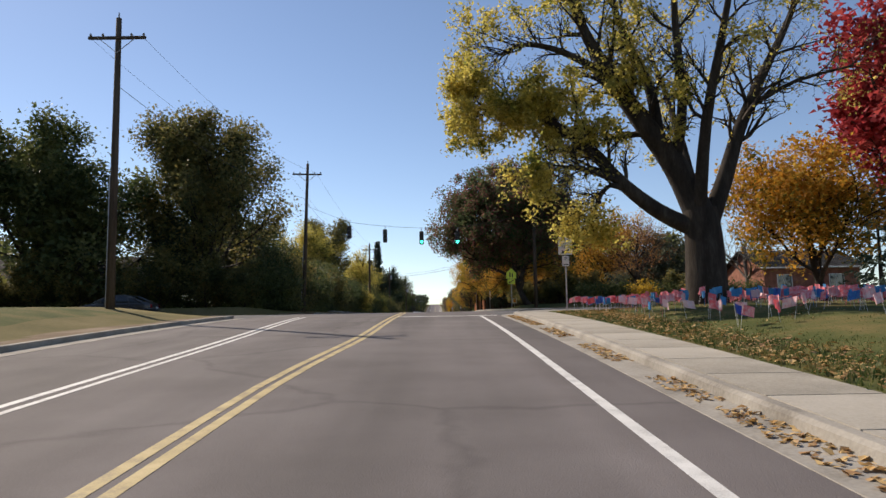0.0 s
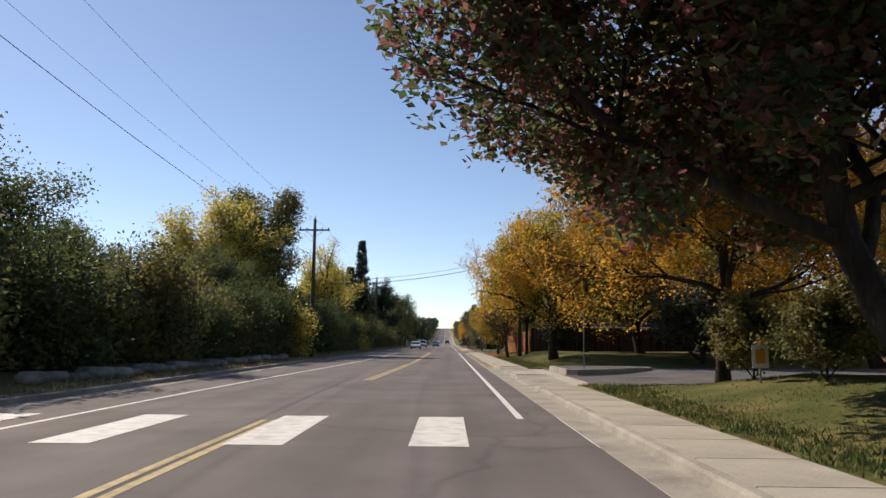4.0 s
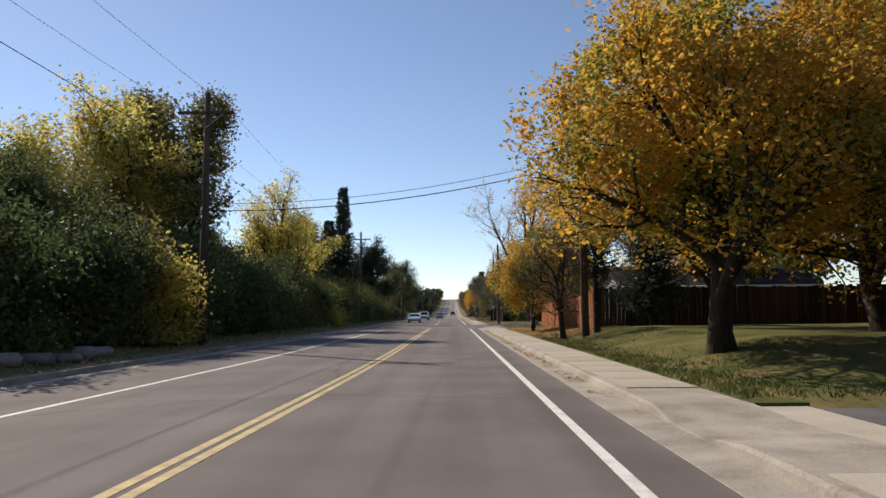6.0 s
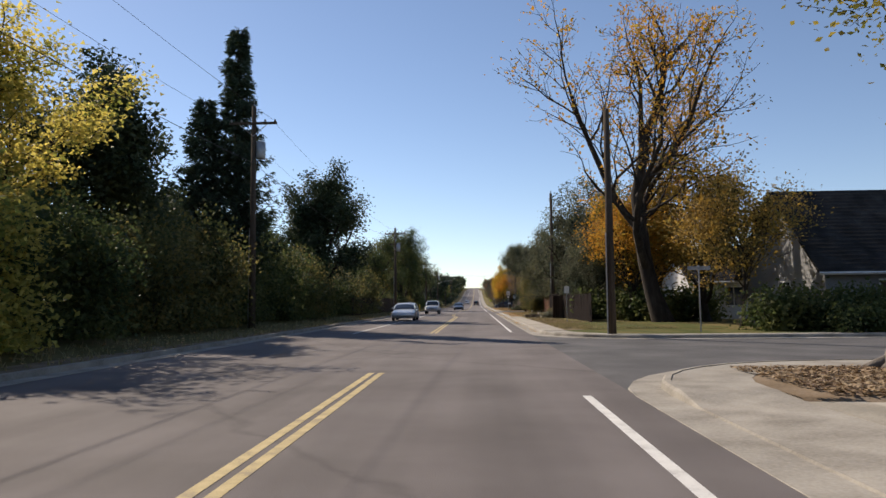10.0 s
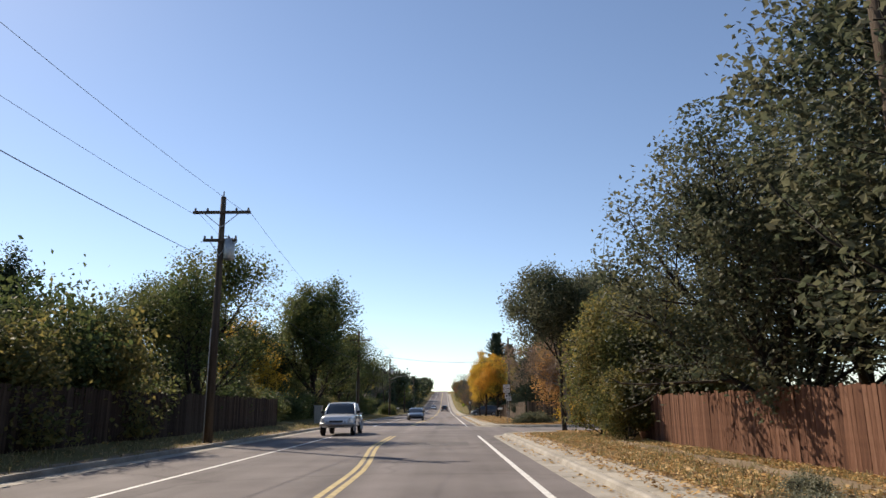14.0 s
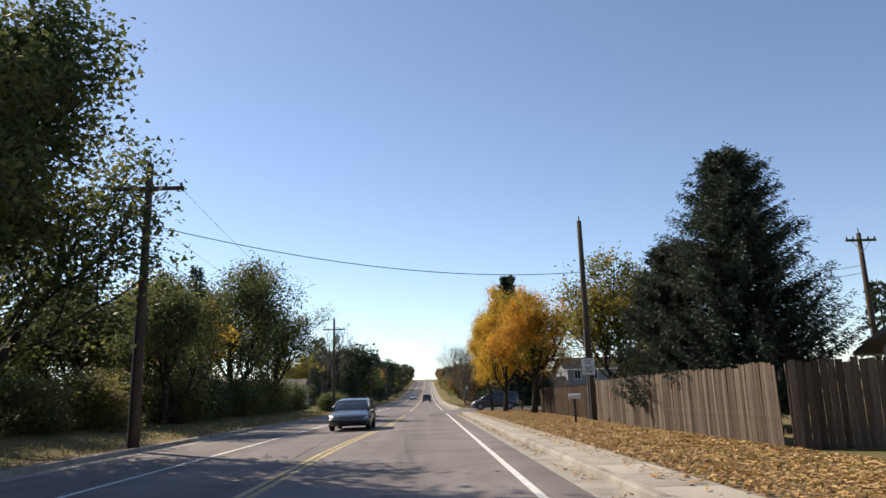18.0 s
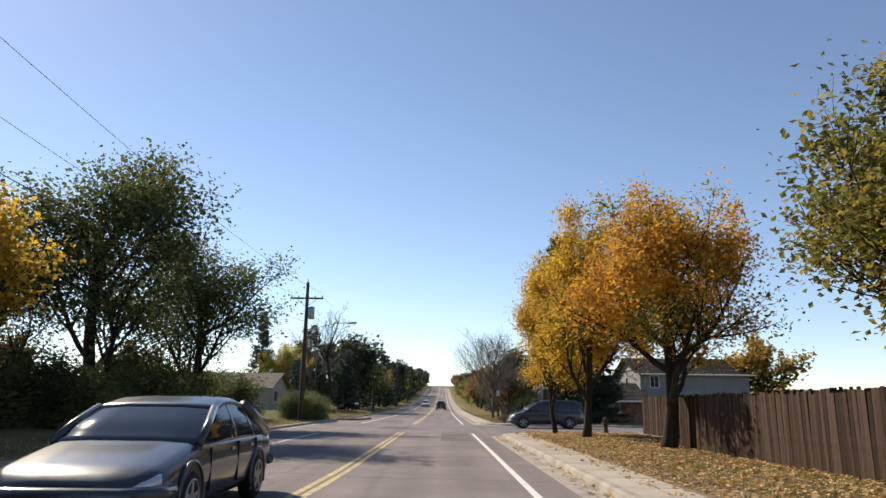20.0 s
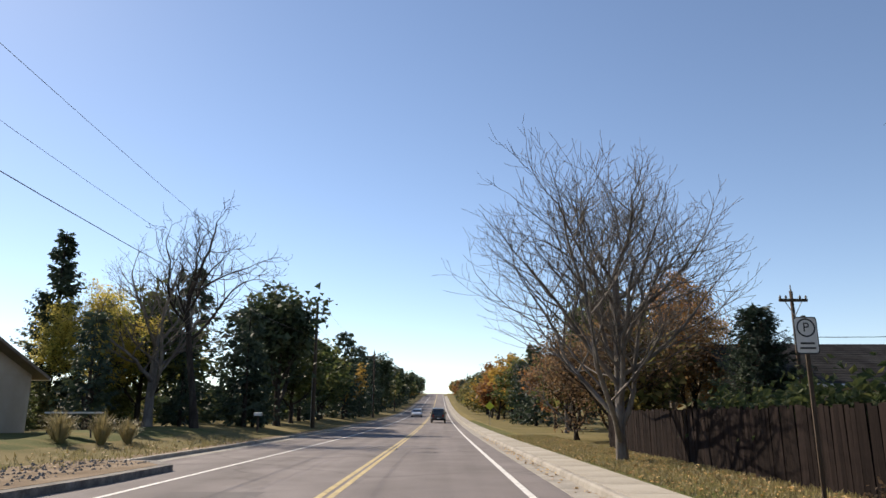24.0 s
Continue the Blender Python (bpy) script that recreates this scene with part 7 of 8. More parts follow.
    lamp_m = plain("headlight_lens", (0.62, 0.64, 0.66), 0.08, 0.4)
    tail_m = plain("tail_light_lens", (0.3, 0.012, 0.012), 0.2)
    nz = line("top", 0.05)
    lh = {"van": 0.15, "sedan": 0.11, "pickup": 0.16, "suv": 0.17}[kind]
    for sx in (-1, 1):
        # lamps wrap round the corners of the skin
        lens = Build()
        cols = [0.02, 0.06, 0.12, 0.2, 0.3] if kind in ("van", "sedan") else [0.015, 0.04, 0.08, 0.13]
        pts = []
        for a in cols:
            z1 = line("top", a) - 0.055
            pts += [(sx * (plan(a) * 0.985 + 0.008), a - off - 0.008, z1 - lh), (sx * (plan(a) * 0.97 + 0.008), a - off - 0.008, z1)]
        inner = sx * hw * (0.42 if kind != "pickup" else 0.46)
        pts = [(inner, -off - 0.012, line("top", 0.02) - 0.06 - lh), (inner, -off - 0.012, line("top", 0.02) - 0.055)] + pts
        n = len(pts) // 2
        lens.add(pts + [(p[0] * 0.9, p[1] + 0.06, p[2]) for p in pts], [(2 * i, 2 * i + 1, 2 * i + 3, 2 * i + 2) for i in range(n - 1)] + [(2 * i + 1, 2 * i + 1 + 2 * n, 2 * i + 3 + 2 * n, 2 * i + 3) for i in range(n - 1)] + [(2 * i, 2 * i + 2, 2 * i + 2 + 2 * n, 2 * i + 2 * n) for i in range(n - 1)])
        part("headlight", lens, lamp_m, ob, "clear headlight", True)
        tz = line("top", l - 0.1)
        part("tail_light", Build().box((sx * plan(l - 0.08) * 0.82 - 0.1, l - off - 0.2, tz - 0.34), (sx * plan(l - 0.08) * 0.82 + 0.1, l - off + 0.012, tz - 0.08), 0.025), tail_m, ob, "red tail light")
    z1 = line("top", 0.02) - 0.05
    part("grille", Build().box((-hw * 0.4, -off - 0.018, z1 - lh - 0.02), (hw * 0.4, -off + 0.08, z1), 0.015), M["black"], ob)
    part("grille_bar", Build().box((-hw * 0.4, -off - 0.026, z1 - lh * 0.62), (hw * 0.4, -off + 0.03, z1 - lh * 0.38), 0.008), M["steel"] if kind in ("pickup", "van") else pm, ob)
    zl = line("low", 0.0)
    part("bumper", Build().tube([(sx * plan(a) * 0.99, a - off - 0.02, zl + 0.12) for sx, a in ((-1, 0.5), (-1, 0.25), (-1, 0.08), (-1, 0.0), (1, 0.0), (1, 0.08), (1, 0.25), (1, 0.5))], 0.085, 8), M["steel"] if kind == "pickup" else pm, ob, smooth=True)
    part("air_intake", Build().box((-hw * 0.5, -off - 0.03, zl + 0.0), (hw * 0.5, -off + 0.05, zl + 0.07), 0.01), M["black"], ob)
    part("rear_bumper", Build().tube([(sx * plan(a) * 0.99, a - off + 0.02, line("low", l) + 0.08) for sx, a in ((-1, l - 0.4), (-1, l - 0.1), (-1, l), (1, l), (1, l - 0.1), (1, l - 0.4))], 0.08, 8), M["steel"] if kind == "pickup" else pm, ob, smooth=True)
    part("plate_blank", Build().box((-0.16, l - off + 0.1, 0.52), (0.16, l - off + 0.108, 0.64)), M["signwhite"], ob)
    if kind == "pickup":
        part("cargo_bed", Build().box((-hw * 0.76, 3.08 - off, 1.09), (hw * 0.76, 4.86 - off, 1.1)), M["black"], ob)
        for sx in (-1, 1):
            part("bed_rail", Build().box((sx * hw * 0.86 - 0.05, 3.02 - off, 1.07), (sx * hw * 0.86 + 0.05, 4.92 - off, 1.125), 0.015), pm, ob)
    return ob


vehicle("van", 8.72, 299.4, -90, (0.05, 0.053, 0.062), "dark grey minivan waiting in the side street")
vehicle("sedan", -3.9, 182.9, 0, (0.62, 0.63, 0.63), "white four-door car coming down the street")
vehicle("pickup", -3.8, 216.9, 0, (0.74, 0.75, 0.76), "white single-cab pickup truck coming down the street")
vehicle("sedan", -1.6, 262.6, 0, (0.035, 0.04, 0.045), "dark car coming down the street")
vehicle("suv", 1.7, 393.0, 180, (0.03, 0.03, 0.035), "dark off-road car driving ahead")
vehicle("sedan", 1.8, 408.0, 180, (0.12, 0.015, 0.02), "dark red car driving ahead")
vehicle("sedan", -2.2, 430.0, 0, (0.5, 0.5, 0.5), "silver car coming down the rising street")
vehicle("sedan", -19.0, 45.5, -90, (0.03, 0.031, 0.034), "dark car waiting in the cross street")

# ================= lawn, litter, small things =================
def scatter(n, xr, yr, seed, skip=True):
    rng = np.random.default_rng(seed)
    p = np.stack([rng.uniform(*xr, n), rng.uniform(*yr, n), np.zeros(n)], 1)
    out = []
    for x, y, _ in p:
        if skip and x > KERB_R and any(a - 1.9 < y < b + 1.9 and x < 90 for a, b in STREETS):
            continue
        if skip and x > 0 and any(a - 0.2 < y < b + 0.2 for a, b in DRIVES):
            continue
        out.append((x, y, base_z(x, y) + 0.01))
    return np.array(out), rng


def blades(name, n, xr, yr, seed, leaf, h, label, category):
    """Upright narrow blades in tufts."""
    at, rng = scatter(n, xr, yr, seed)
    k = 3
    at = np.repeat(at, k, 0) + rng.normal(size=(len(at) * k, 3)) * np.array([0.04, 0.04, 0])
    m = len(at)
    hh = h * rng.uniform(0.5, 1.3, (m, 1))
    d = rng.normal(size=(m, 3)) * 0.35
    d[:, 2] = 1
    side = np.cross(d, rng.normal(size=(m, 3)))
    side /= np.linalg.norm(side, axis=1, keepdims=True)
    side *= 0.012 + 0.03 * h
    v = np.stack([at - side, at + side, at + d * hh + side * 0.2, at + d * hh - side * 0.2], 1).reshape(-1, 3)
    tagged(new(name, np_mesh(name, v, np.arange(4 * m).reshape(-1, 4), L[leaf])), label, category, kind="stuff")


def litter(name, n, xr, yr, seed, size=0.075, label="fallen autumn leaves strewn over the ground", leaf="litter", lift=0.0):
    at, rng = scatter(n, xr, yr, seed)
    at[:, 2] += 0.02 + lift + rng.uniform(0, 0.03, len(at))
    v, f = leaf_quads(rng, at, size, 4.0, 1.3)
    tagged(new(name, np_mesh(name, v, f, L[leaf])), label, "leaf litter", kind="stuff")


def lawn(x0, x1, y0, y1, key="lawn", label="patchy green and yellow lawn"):
    xs, ys = np.arange(x0, x1 + 0.01, 1.2), np.arange(y0, y1 + 0.01, 1.5)
    v = [(x, y, base_z(x, y) + (0.075 + 0.05 * noise.noise((x, y, 3)) if x0 < x < xs[-1] and y0 < y < ys[-1] else -0.03)) for y in ys for x in xs]
    n = len(xs)
    setting("lawn", np_mesh("lawn", v, [(j * n + i, j * n + i + 1, (j + 1) * n + i + 1, (j + 1) * n + i) for j in range(len(ys) - 1) for i in range(n - 1)], M[key], True), label, "lawn")


lawn(6.8, 30, -30, 26.2)
lawn(6.8, 26, 53, 71.3)
lawn(6.8, 24, 84.6, 110, label="green lawn under the shade trees")
lawn(6.8, 15, 157.2, 168)
lawn(6.8, 16, 307.6, 311, "dirt", "bare planting bed behind the corner lawn")
lawn(6.8, 12, 167, 187, "ground", "dry leaf-strewn grass by the fence")
lawn(6.8, 9.2, 186.5, 205.5, "dirt", "bare leaf-strewn dirt below the fence")
lawn(-16, -9.5, 300, 345, label="trimmed green lawn before the low house")
lawn(-24, -9.5, -30, 28, label="green lawn before the dark house")
blades("grass", 9500, (6.1, 11), (2, 26), 101, "grass", 0.07, "short uneven lawn grass", "grass")
blades("grass", 5000, (6.1, 10), (56, 71), 102, "grass", 0.07, "short uneven lawn grass", "grass")
blades("grass", 8000, (6.1, 10.2), (85, 112), 103, "grass", 0.07, "short uneven lawn grass", "grass")
blades("grass", 9500, (5.85, 11), (157.5, 187), 104, "drygrass", 0.07, "dry verge grass", "grass")
blades("grass", 2500, (5.85, 9.2), (187, 211), 105, "drygrass", 0.1, "dry verge weeds", "grass")
blades("grass", 6000, (5.85, 9.2), (234, 283), 106, "drygrass", 0.06, "dry verge grass", "grass")
blades("grass", 6000, (5.85, 8.3), (308, 345), 107, "drygrass", 0.08, "dry verge grass", "grass")
blades("grass", 5000, (-9.4, -7.0), (53, 340), 108, "drygrass", 0.14, "dry weeds on the verge", "grass")
litter("leaf_litter", 15500, (5.85, 9.25), (234, 262), 111, 0.085)
litter("leaf_litter", 11500, (5.85, 11), (262, 289), 112, 0.085)
litter("leaf_litter", 9000, (7.2, 13), (230, 238), 123, 0.085)
litter("leaf_litter", 13000, (6.1, 8.9), (108, 129.8), 113, 0.085)
litter("leaf_litter", 7500, (6.5, 13), (135.0, 138.7), 114, 0.075, leaf="litterdull")
litter("leaf_litter", 1500, (6.1, 10.5), (134.45, 135.0), 126, 0.075, leaf="litterdull", lift=0.1)
litter("leaf_litter", 17000, (5.85, 10.4), (187, 212), 115, 0.09)
litter("leaf_litter", 1100, (5.0, 5.9), (186, 212), 121, 0.08)
litter("leaf_litter", 2600, (7.6, 13), (211.5, 214.9), 124, 0.085)
litter("leaf_litter", 5000, (5.85, 8.2), (166, 187), 125, 0.08, leaf="litterdull")
litter("leaf_litter", 800, (5.2, 5.9), (236, 286), 122, 0.08)
litter("leaf_litter", 8500, (6.1, 12), (5, 26.2), 116, 0.08)
litter("leaf_litter", 3000, (6.8, 9), (18, 26.2), 119, 0.09)
litter("leaf_litter", 1900, (5.85, 8.2), (308, 340), 117, 0.08)
litter("leaf_litter", 3000, (-9.4, -7.0), (53, 330), 118, 0.09)
for k, (ya, yb, n) in enumerate([(0, 27, 1500), (84, 131, 700), (156, 213, 450), (232, 286, 700), (307, 345, 300)]):
    at, r_ = scatter(n, (4.35, 4.72), (ya, yb), 130 + k)
    keep = np.array([noise.noise((0, p[1] * 0.45, k)) > -0.15 for p in at])
    at = at[keep]
    at[:, 2] = np.array([prof(p[1]) + 0.025 for p in at])
    v, f = leaf_quads(r_, at, 0.075, 4.0, 1.3)
    tagged(new("gutter_leaves", np_mesh("gutter_leaves", v, f, L["litter"])), "dry leaves and twigs gathered in the gutter", "leaf litter", kind="stuff")

# small flags planted in the lawn
pinkf = mat("flag_red_white", [(0.8, 0.12, 0.15), (0.8, 0.34, 0.37), (0.82, 0.6, 0.62)], rough=0.6, scale=14, fine=30, bump=0, obj=0.6)
bluef = mat("flag_blue", [(0.04, 0.09, 0.4), (0.05, 0.25, 0.5)], rough=0.6, scale=9, fine=30, bump=0, obj=0.8)
rngf = random.Random(5)
flag_shapes = []  # a few wavy cloths
for k in range(6):
    b = Build()
    w_, h_ = 0.32, 0.2
    nseg = 5
    b.add([(w_ * i / nseg * 0.8, 0.04 * math.sin(i * 1.3 + k), 0.36 - 0.05 * i / nseg * (k % 3) + h_ * j) for i in range(nseg + 1) for j in (0, 1)], [(2 * i, 2 * i + 2, 2 * i + 3, 2 * i + 1) for i in range(nseg)])
    flag_shapes.append(b)
stick = Build().tube([(0, 0, 0), (0, 0, 0.56)], 0.004, 5).mesh("stick", M["signwhite"])
flag_meshes = [(b.mesh("cloth", pinkf), b.mesh("cloth", bluef)) for b in flag_shapes]
spots = []
while len(spots) < 290:
    r = rngf.random()
    if r < 0.45:
        x, y = rngf.uniform(7.0, 16), rngf.uniform(24.2, 29.4)
    elif r < 0.7:
        x, y = rngf.uniform(12, 26), rngf.uniform(20, 29.4)
    else:
        x, y = rngf.uniform(7.4, 15), rngf.uniform(12, 23)
    if y > 27.2 and x < 9.3 and math.hypot(x - 9.3, y - 27.4) > 2.4:
        continue
    spots.append((x, y))
for x, y in spots:
    blue = rngf.random() < 0.25
    ob = thing("small_flag", "small blue flag on a thin stick in the lawn" if blue else "small red and white flag on a thin stick in the lawn", "flag", pose(x, y, max(base_z(x, y), prof(y) + 0.11), rngf.uniform(-12, 12), rngf.uniform(-12, 12), rngf.uniform(0, 360)), "flags on the lawn")
    c = new("cloth", flag_meshes[rngf.randrange(6)][1 if blue else 0])
    c.parent = ob
    s2 = new("stick", stick)
    s2.parent = ob

# the rest of the flags farther back on the lawn, too many to tell apart
for cloth, name_, share in ((pinkf, "red and white", 260), (bluef, "blue", 90)):
    b = Build()
    for k in range(share):
        x, y = rngf.uniform(7.4, 27), rngf.uniform(18.5, 29.0)
        if y > 26.8 and x < 9.6:
            continue
        z, a, up = max(base_z(x, y), prof(y) + 0.11), rngf.uniform(0, 6.28), rngf.uniform(0.3, 0.46)
        c, d = math.cos(a), math.sin(a)
        b.add([(x + c * 0.055 * i - d * 0.03 * math.sin(i * 1.3 + k), y + d * 0.055 * i + c * 0.03 * math.sin(i * 1.3 + k), z + up + 0.2 * j - 0.01 * i) for i in range(6) for j in (0, 1)], [(2 * i, 2 * i + 2, 2 * i + 3, 2 * i + 1) for i in range(5)])
        b.add([(x - 0.004, y, z), (x + 0.004, y, z), (x + 0.004, y, z + up + 0.2), (x - 0.004, y, z + up + 0.2)], [(0, 1, 2, 3)])
    tagged(new("flag_field", b.mesh("flag_field", cloth)), name_ + " small flags set thickly over the lawn", "flag", kind="stuff")

fl = thing("house_flag", "limp red and white flag on a slanted staff", "flag", pose(10.6, 131.6, base_z(10.6, 131.6)))
part("staff", Build().tube([(0, 0, 0), (-0.1, 0, 1.6), (-0.45, 0, 2.9)], 0.018, 6), M["signwhite"], fl)
part("cloth", Build().add([(-0.44 + 0.05 * j + 0.03 * math.sin(2 * j + i), 0.07 * math.sin(i * 1.2 + j), 2.85 - 0.2 * i - 0.12 * j) for i in range(5) for j in range(5)], [(i * 5 + j, i * 5 + j + 1, i * 5 + j + 6, i * 5 + j + 5) for i in range(4) for j in range(4)]), pinkf, fl, "red and white striped cloth")
# shrubs, stump, brush pile, grasses
low_dark = bush_meshes(201, 1.5, 1.2, "green", 45, 60, 0.12, 0.25)
low_yel = bush_meshes(202, 1.4, 1.1, "yellow", 40, 50, 0.12, 0.25)
for x, y, s_ in [(9.5, 129.6, 0.4), (14.5, 155.2, 1.3), (16.3, 155.4, 1.2), (18.2, 155.6, 1.3), (20.2, 155.8, 1.2), (23.6, 155.8, 1.3), (16.4, 152.9, 0.9), (12.2, 171, 1.5), (10.2, 173, 1.5), (13.6, 169.5, 1.4), (15.6, 170, 1.6), (11.5, 176, 1.2), (10.3, 306.5, 0.8), (9.4, 305.8, 0.55), (15.0, 62, 1.3), (18, 63, 1.4), (22, 64, 1.3), (27, 61, 1.2), (30, 62, 1.2), (10.4, 317.5, 1.4), (12, 319, 1.5), (13.5, 317, 1.4), (10.2, 321, 1.3), (15, 320, 1.5), (11.8, 323, 1.3)]:
    place_bush("dark clipped evergreen garden shrub", low_dark, x, y, x * 50, (s_, s_, s_))
for x, y, s_ in [(12.4, 235, 1.2), (20, 62, 1.3), (25, 60.5, 1.3), (16, 64, 1.0)]:
    place_bush("yellowing leafy garden shrub", low_yel, x, y, x * 70, (s_, s_, s_))
for x, y, s_ in [(8.2, 233.2, 0.8), (9.3, 233.4, 0.85), (8.7, 234.2, 0.75)]:
    place_bush("low spreading juniper on the leafy verge", bush_meshes(int(x * 31), 1.0, 1.15, "elm", 46, 80, 0.1, 0.22), x, y, 0, (s_ * 1.2, s_, s_))


def grass_clump(x, y, h, r, seed, label="tuft of pale ornamental grass"):
    rng = np.random.default_rng(seed)
    n = 170
    a, q = rng.uniform(0, 2 * np.pi, n), rng.uniform(0, 1, n)
    p0 = np.stack([0.12 * r * np.cos(a), 0.12 * r * np.sin(a), np.zeros(n)], 1)
    out = np.stack([np.cos(a), np.sin(a), np.zeros(n)], 1)
    hh = h * rng.uniform(0.6, 1.1, (n, 1))
    p1 = p0 + out * (r * q * 0.5)[:, None] + np.array([0, 0, 1]) * hh * 0.7
    p2 = p1 + out * (r * q * 0.6)[:, None] + np.array([0, 0, 1]) * hh * (0.3 - 0.25 * q[:, None])
    sd = np.cross(out, [0, 0, 1]) * 0.012
    v = np.stack([p0 - sd, p0 + sd, p1 + sd, p1 - sd, p2 + sd * 0.3, p2 - sd * 0.3], 1).reshape(-1, 3)
    b = np.arange(n)[:, None] * 6
    f = np.concatenate([b + np.array([[0, 1, 2, 3]]), b + np.array([[3, 2, 4, 5]])])
    tagged(new("ornamental_grass", np_mesh("ornamental_grass", v, f, L["drygrass"])), label, "grass").matrix_basis = pose(x, y, base_z(x, y))


for i, (x, y, h) in enumerate([(-10.6, 326.6, 1.1), (-9.9, 328.0, 1.15), (-11.3, 327.6, 1.0), (-9.6, 329.5, 0.9), (-10.2, 330.6, 0.9), (7.7, 180.3, 0.9), (7.9, 182, 0.7)]):
    grass_clump(x, y, h, h * 0.75, 300 + i)
sage = bush_meshes(205, 0.85, 0.75, "sage", 40, 90, 0.05, 0.16)
for x, y, s_ in [(7.7, 308.8, 0.85), (8.6, 308.9, 1.0), (9.7, 309.2, 0.9)]:
    place_bush("silvery grey-green sage shrub in the planting bed", sage, x, y, x * 90, (s_, s_, s_))
place_bush("low dry brown shrub beside the sign post", bush_meshes(206, 0.45, 0.6, "brown", 34, 80, 0.045, 0.14), 7.0, 310.2, 30, (1.1, 1.0, 1.0))
for k in range(9):
    b = thing("edging_stone", "pale rough edging stone between lawn and bed", "stone", pose(6.7 + 0.62 * k, 307.5 + 0.12 * math.sin(k * 2.2), base_z(7.0, 308.2) + 0.02, 0, 0, k * 47), "edging stones of the corner bed")
    part("stone", Build().box((-0.2, -0.11, -0.05), (0.2, 0.11, 0.1 + 0.03 * math.sin(k * 1.7)), 0.045), M["stone"], b, smooth=True)
st = thing("tree_stump", "weathered pale tree stump in wood chips", "tree stump", pose(9.4, 138.2, base_z(9.4, 136.9) - 0.02))
part("stump", Build().tube([(0, 0, 0), (0, 0, 0.12), (0.02, 0, 0.4), (0.03, 0.02, 0.5)], [0.5, 0.38, 0.33, 0.3], 14), M["bark_light"], st, smooth=True)
for k, (dx, dy) in enumerate(((0.55, 0.1), (-0.5, 0.25), (0.2, -0.5))):
    part("root", Build().tube([(dx * 0.4, dy * 0.4, 0.2), (dx, dy, 0.06), (dx * 1.5, dy * 1.4, -0.02)], [0.13, 0.09, 0.03], 7), M["bark_light"], st, smooth=True)
# old landscape timbers, posts and pale offcuts at the fence corner
def timber(label, x, y, a, ln, w=0.15, h=0.12, lift=0.0):
    ob = thing("timber", label, "timber", pose(x, y, base_z(x, y) + 0.05 + lift, 0, 0, a), "timbers at the fence corner")
    part("beam", Build().box((-ln / 2, -w / 2, 0), (ln / 2, w / 2, h), 0.02), M["timber"], ob)
    return ob


timber("weathered pale landscape timber edging the leafy verge", 6.0, 184.4, 88, 2.2, 0.18, 0.14)
timber("weathered grey timber of a low broken planter", 6.6, 181.9, 4, 1.7)
timber("weathered grey timber of a low broken planter", 7.05, 180.8, 88, 2.6)
timber("weathered grey timber lying on another", 6.6, 181.3, -14, 1.6, 0.14, 0.11, 0.12)
timber("weathered grey timber of a low broken planter", 6.15, 180.5, 80, 1.6)
timber("pale sawn board lying on the verge", 6.15, 182.6, 30, 0.8, 0.3, 0.05, 0.02)
for x, y, h, tilt in ((6.4, 182.9, 0.62, 5), (6.75, 179.9, 0.5, -8)):
    pst = thing("marker_post", "short timber post with a white top", "post", pose(x, y, base_z(x, y) - 0.05, 0, tilt, 0))
    part("stake", Build().box((-0.025, -0.025, 0), (0.025, 0.025, h), 0.006), M["timber"], pst)
    part("cap", Build().box((-0.03, -0.03, h - 0.14), (0.03, 0.03, h + 0.01), 0.006), M["trim"], pst, "white painted top")
for x, y, s_ in [(7.4, 179.6, 0.9), (6.5, 183.8, 0.5), (6.4, 186.2, 0.55), (7.3, 183.2, 0.6), (6.9, 187.4, 0.5)]:
    place_bush("dry bushy grey-green weeds by the timbers", sage, x, y, x * 130, (s_, s_, s_ * 0.8))
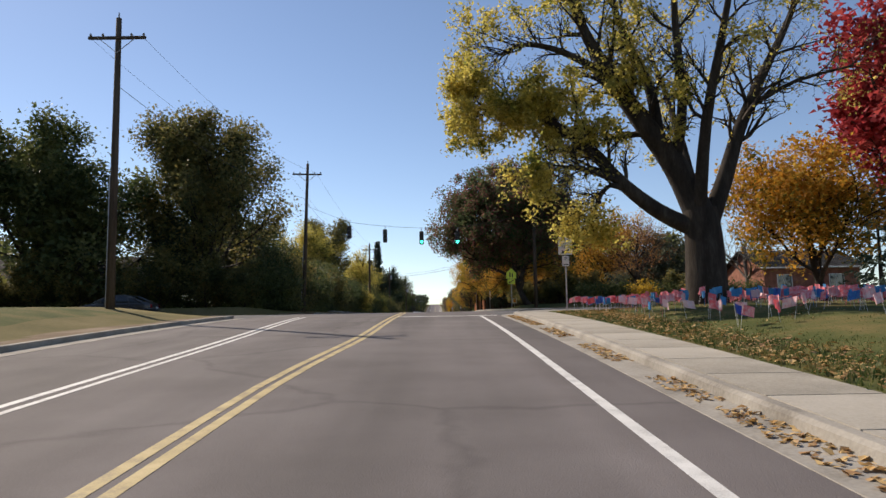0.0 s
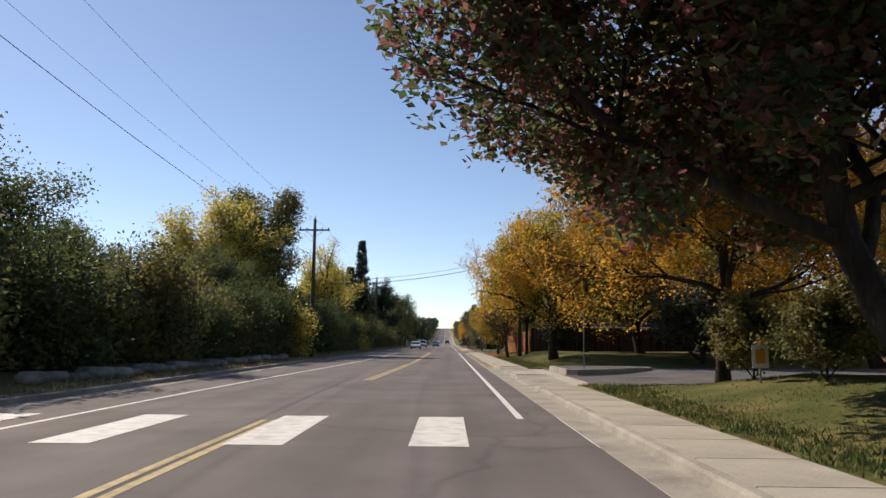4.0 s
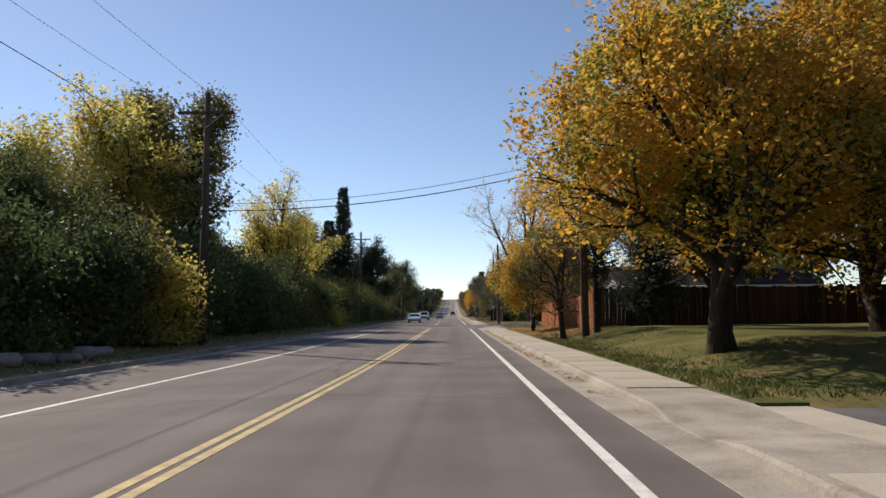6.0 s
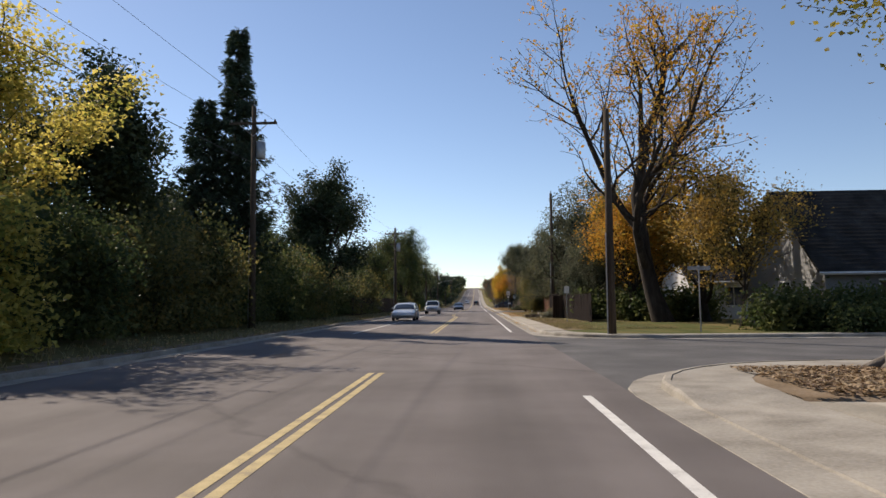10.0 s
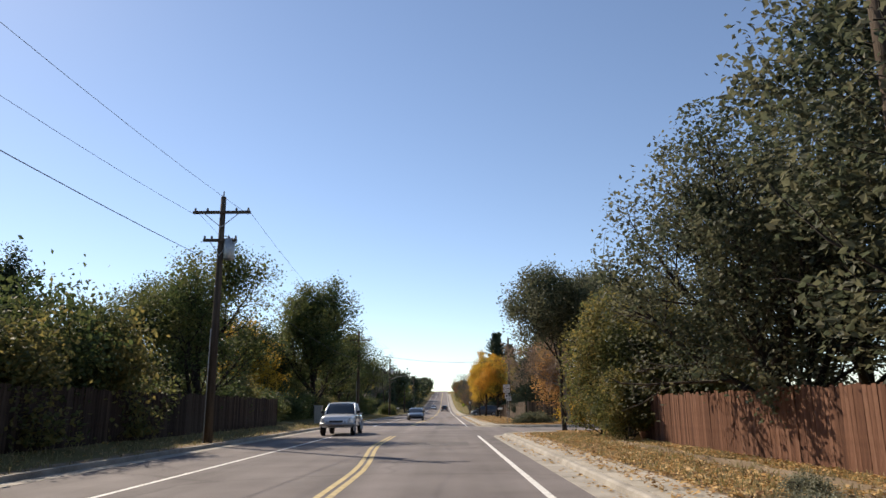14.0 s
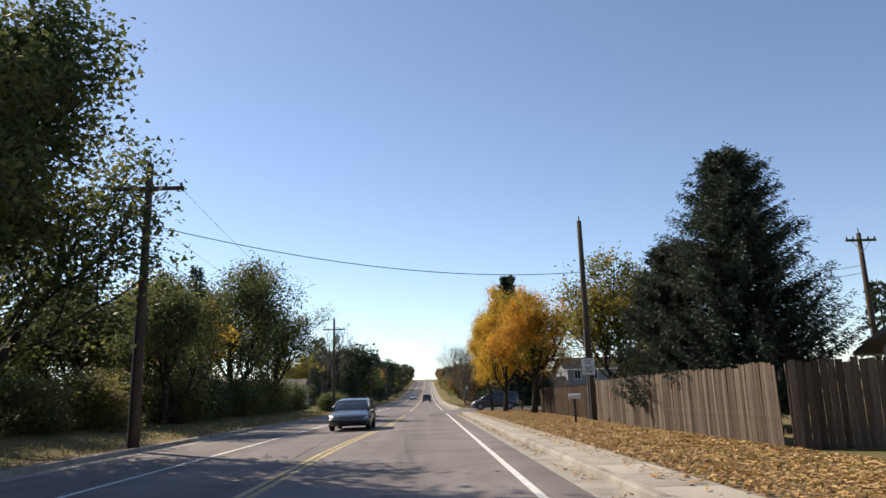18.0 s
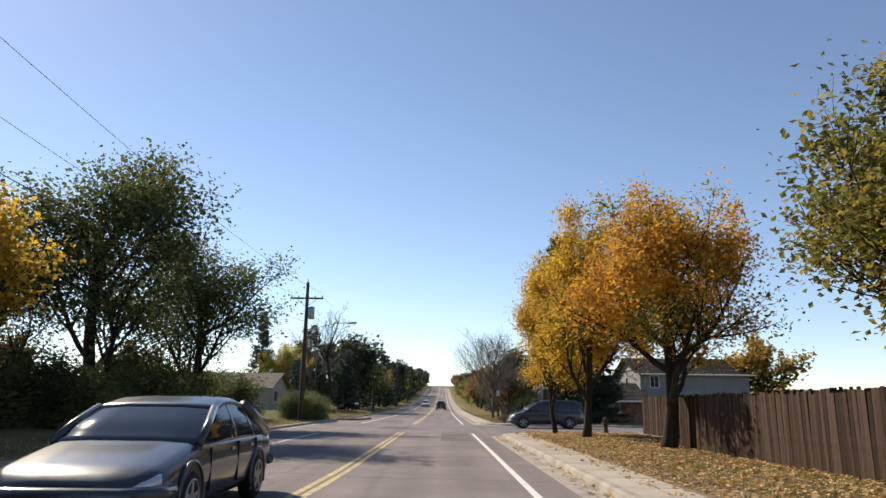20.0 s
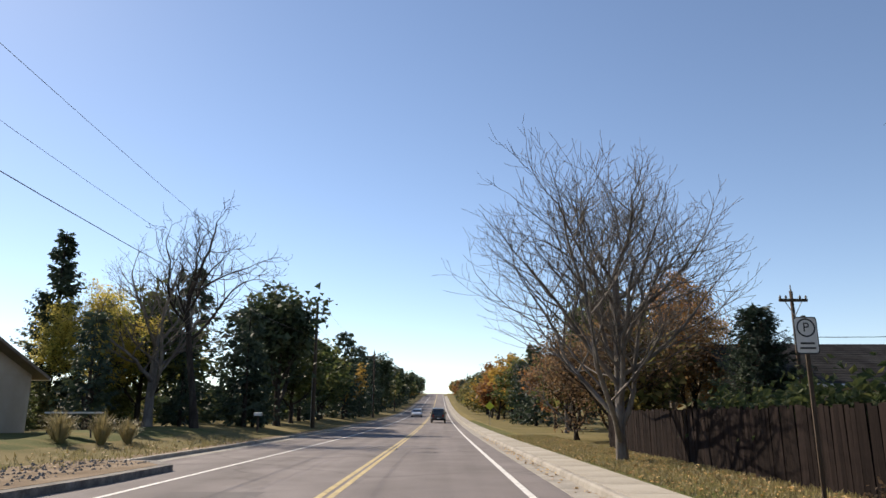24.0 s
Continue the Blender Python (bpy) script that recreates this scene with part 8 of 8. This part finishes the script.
# ivy-clad juniper at the pole
place_tree("conifer", "ragged dark juniper grown round a pole", conifer_meshes(401, 7.2, 0.95, "conifer", 0.35, -0.2, 0.3, 26, 8, 6, 0.36, 0.6), 8.5, 106.4, 0)
place_tree("conifer", "broad dark juniper behind the pole", conifer_meshes(402, 5.8, 1.9, "conifer", 0.1, 0.0, 0.5, 30, 10, 9, 0.36, 0.4), 11.6, 108.6, 0)
bed = [(-5.1, 313.5), (-4.75, 317.5), (-4.7, 320.9), (-5.8, 322.6), (-8.4, 323.2), (-12, 323.0), (-13, 314)]
setting("planting_bed", Build().prism(bed, 0.0, 0.15, "z").mesh("planting_bed", M["stone"]), "dark brown-grey stone kerb round a gravel bed", "flower bed")
setting("planting_bed", Build().prism([(-9 + (x + 9) * 0.93, 318.5 + (y - 318.5) * 0.93) for x, y in bed], 0.05, 0.156, "z").mesh("planting_bed", M["dirt"]), "bare brown gravel bed inside a kerb", "flower bed")
grav = np.random.default_rng(77)
gb = Build()
for k in range(900):
    x, y, r = grav.uniform(-12.2, -5.6), grav.uniform(314.6, 322.2), grav.uniform(0.025, 0.07)
    a = grav.uniform(0, 6.28)
    c, d = math.cos(a) * r, math.sin(a) * r
    z = prof(y) + 0.15
    gb.add([(x + c, y + d, z), (x - d, y + c, z), (x - c, y - d, z), (x + d, y - c, z), (x + 0.2 * c, y + 0.2 * d, z + r * 0.9)], [(0, 1, 4), (1, 2, 4), (2, 3, 4), (3, 0, 4)])
tagged(new("gravel", gb.mesh("gravel", M["stone"])), "loose brown-grey gravel and bark in the kerbed bed", "gravel", kind="stuff")
tb = thing("garden_table", "white-topped garden table with dark legs on the lawn", "table", pose(-11.7, 329.5, base_z(-11.7, 329.5), 0, 0, 8))
part("tabletop", Build().box((-0.9, -0.45, 0.86), (0.9, 0.45, 0.92), 0.02), M["trim"], tb, "bright white tabletop")
for sx in (-1, 1):
    for sy in (-1, 1):
        part("leg", Build().tube([(sx * 0.78, sy * 0.36, 0), (sx * 0.66, sy * 0.3, 0.87)], 0.03, 8), M["black"], tb)
    part("cross_rail", Build().box((sx * 0.72 - 0.02, -0.33, 0.4), (sx * 0.72 + 0.02, 0.33, 0.45), 0.008), M["black"], tb)
# stone edging along the left planting bed
for i in range(26):
    y = 96 - i * 1.1
    b = thing("edging_stone", "rough grey-brown edging stone on the verge", "stone", pose(-8.6 + 0.2 * math.sin(i), y, base_z(-8.6, y) - 0.06, 0, 0, i * 37), "edging stones")
    part("stone", Build().box((-0.3, -0.5, 0), (0.3, 0.5, 0.32 + 0.08 * math.sin(i * 2.1)), 0.07), M["stone"], b, smooth=True)
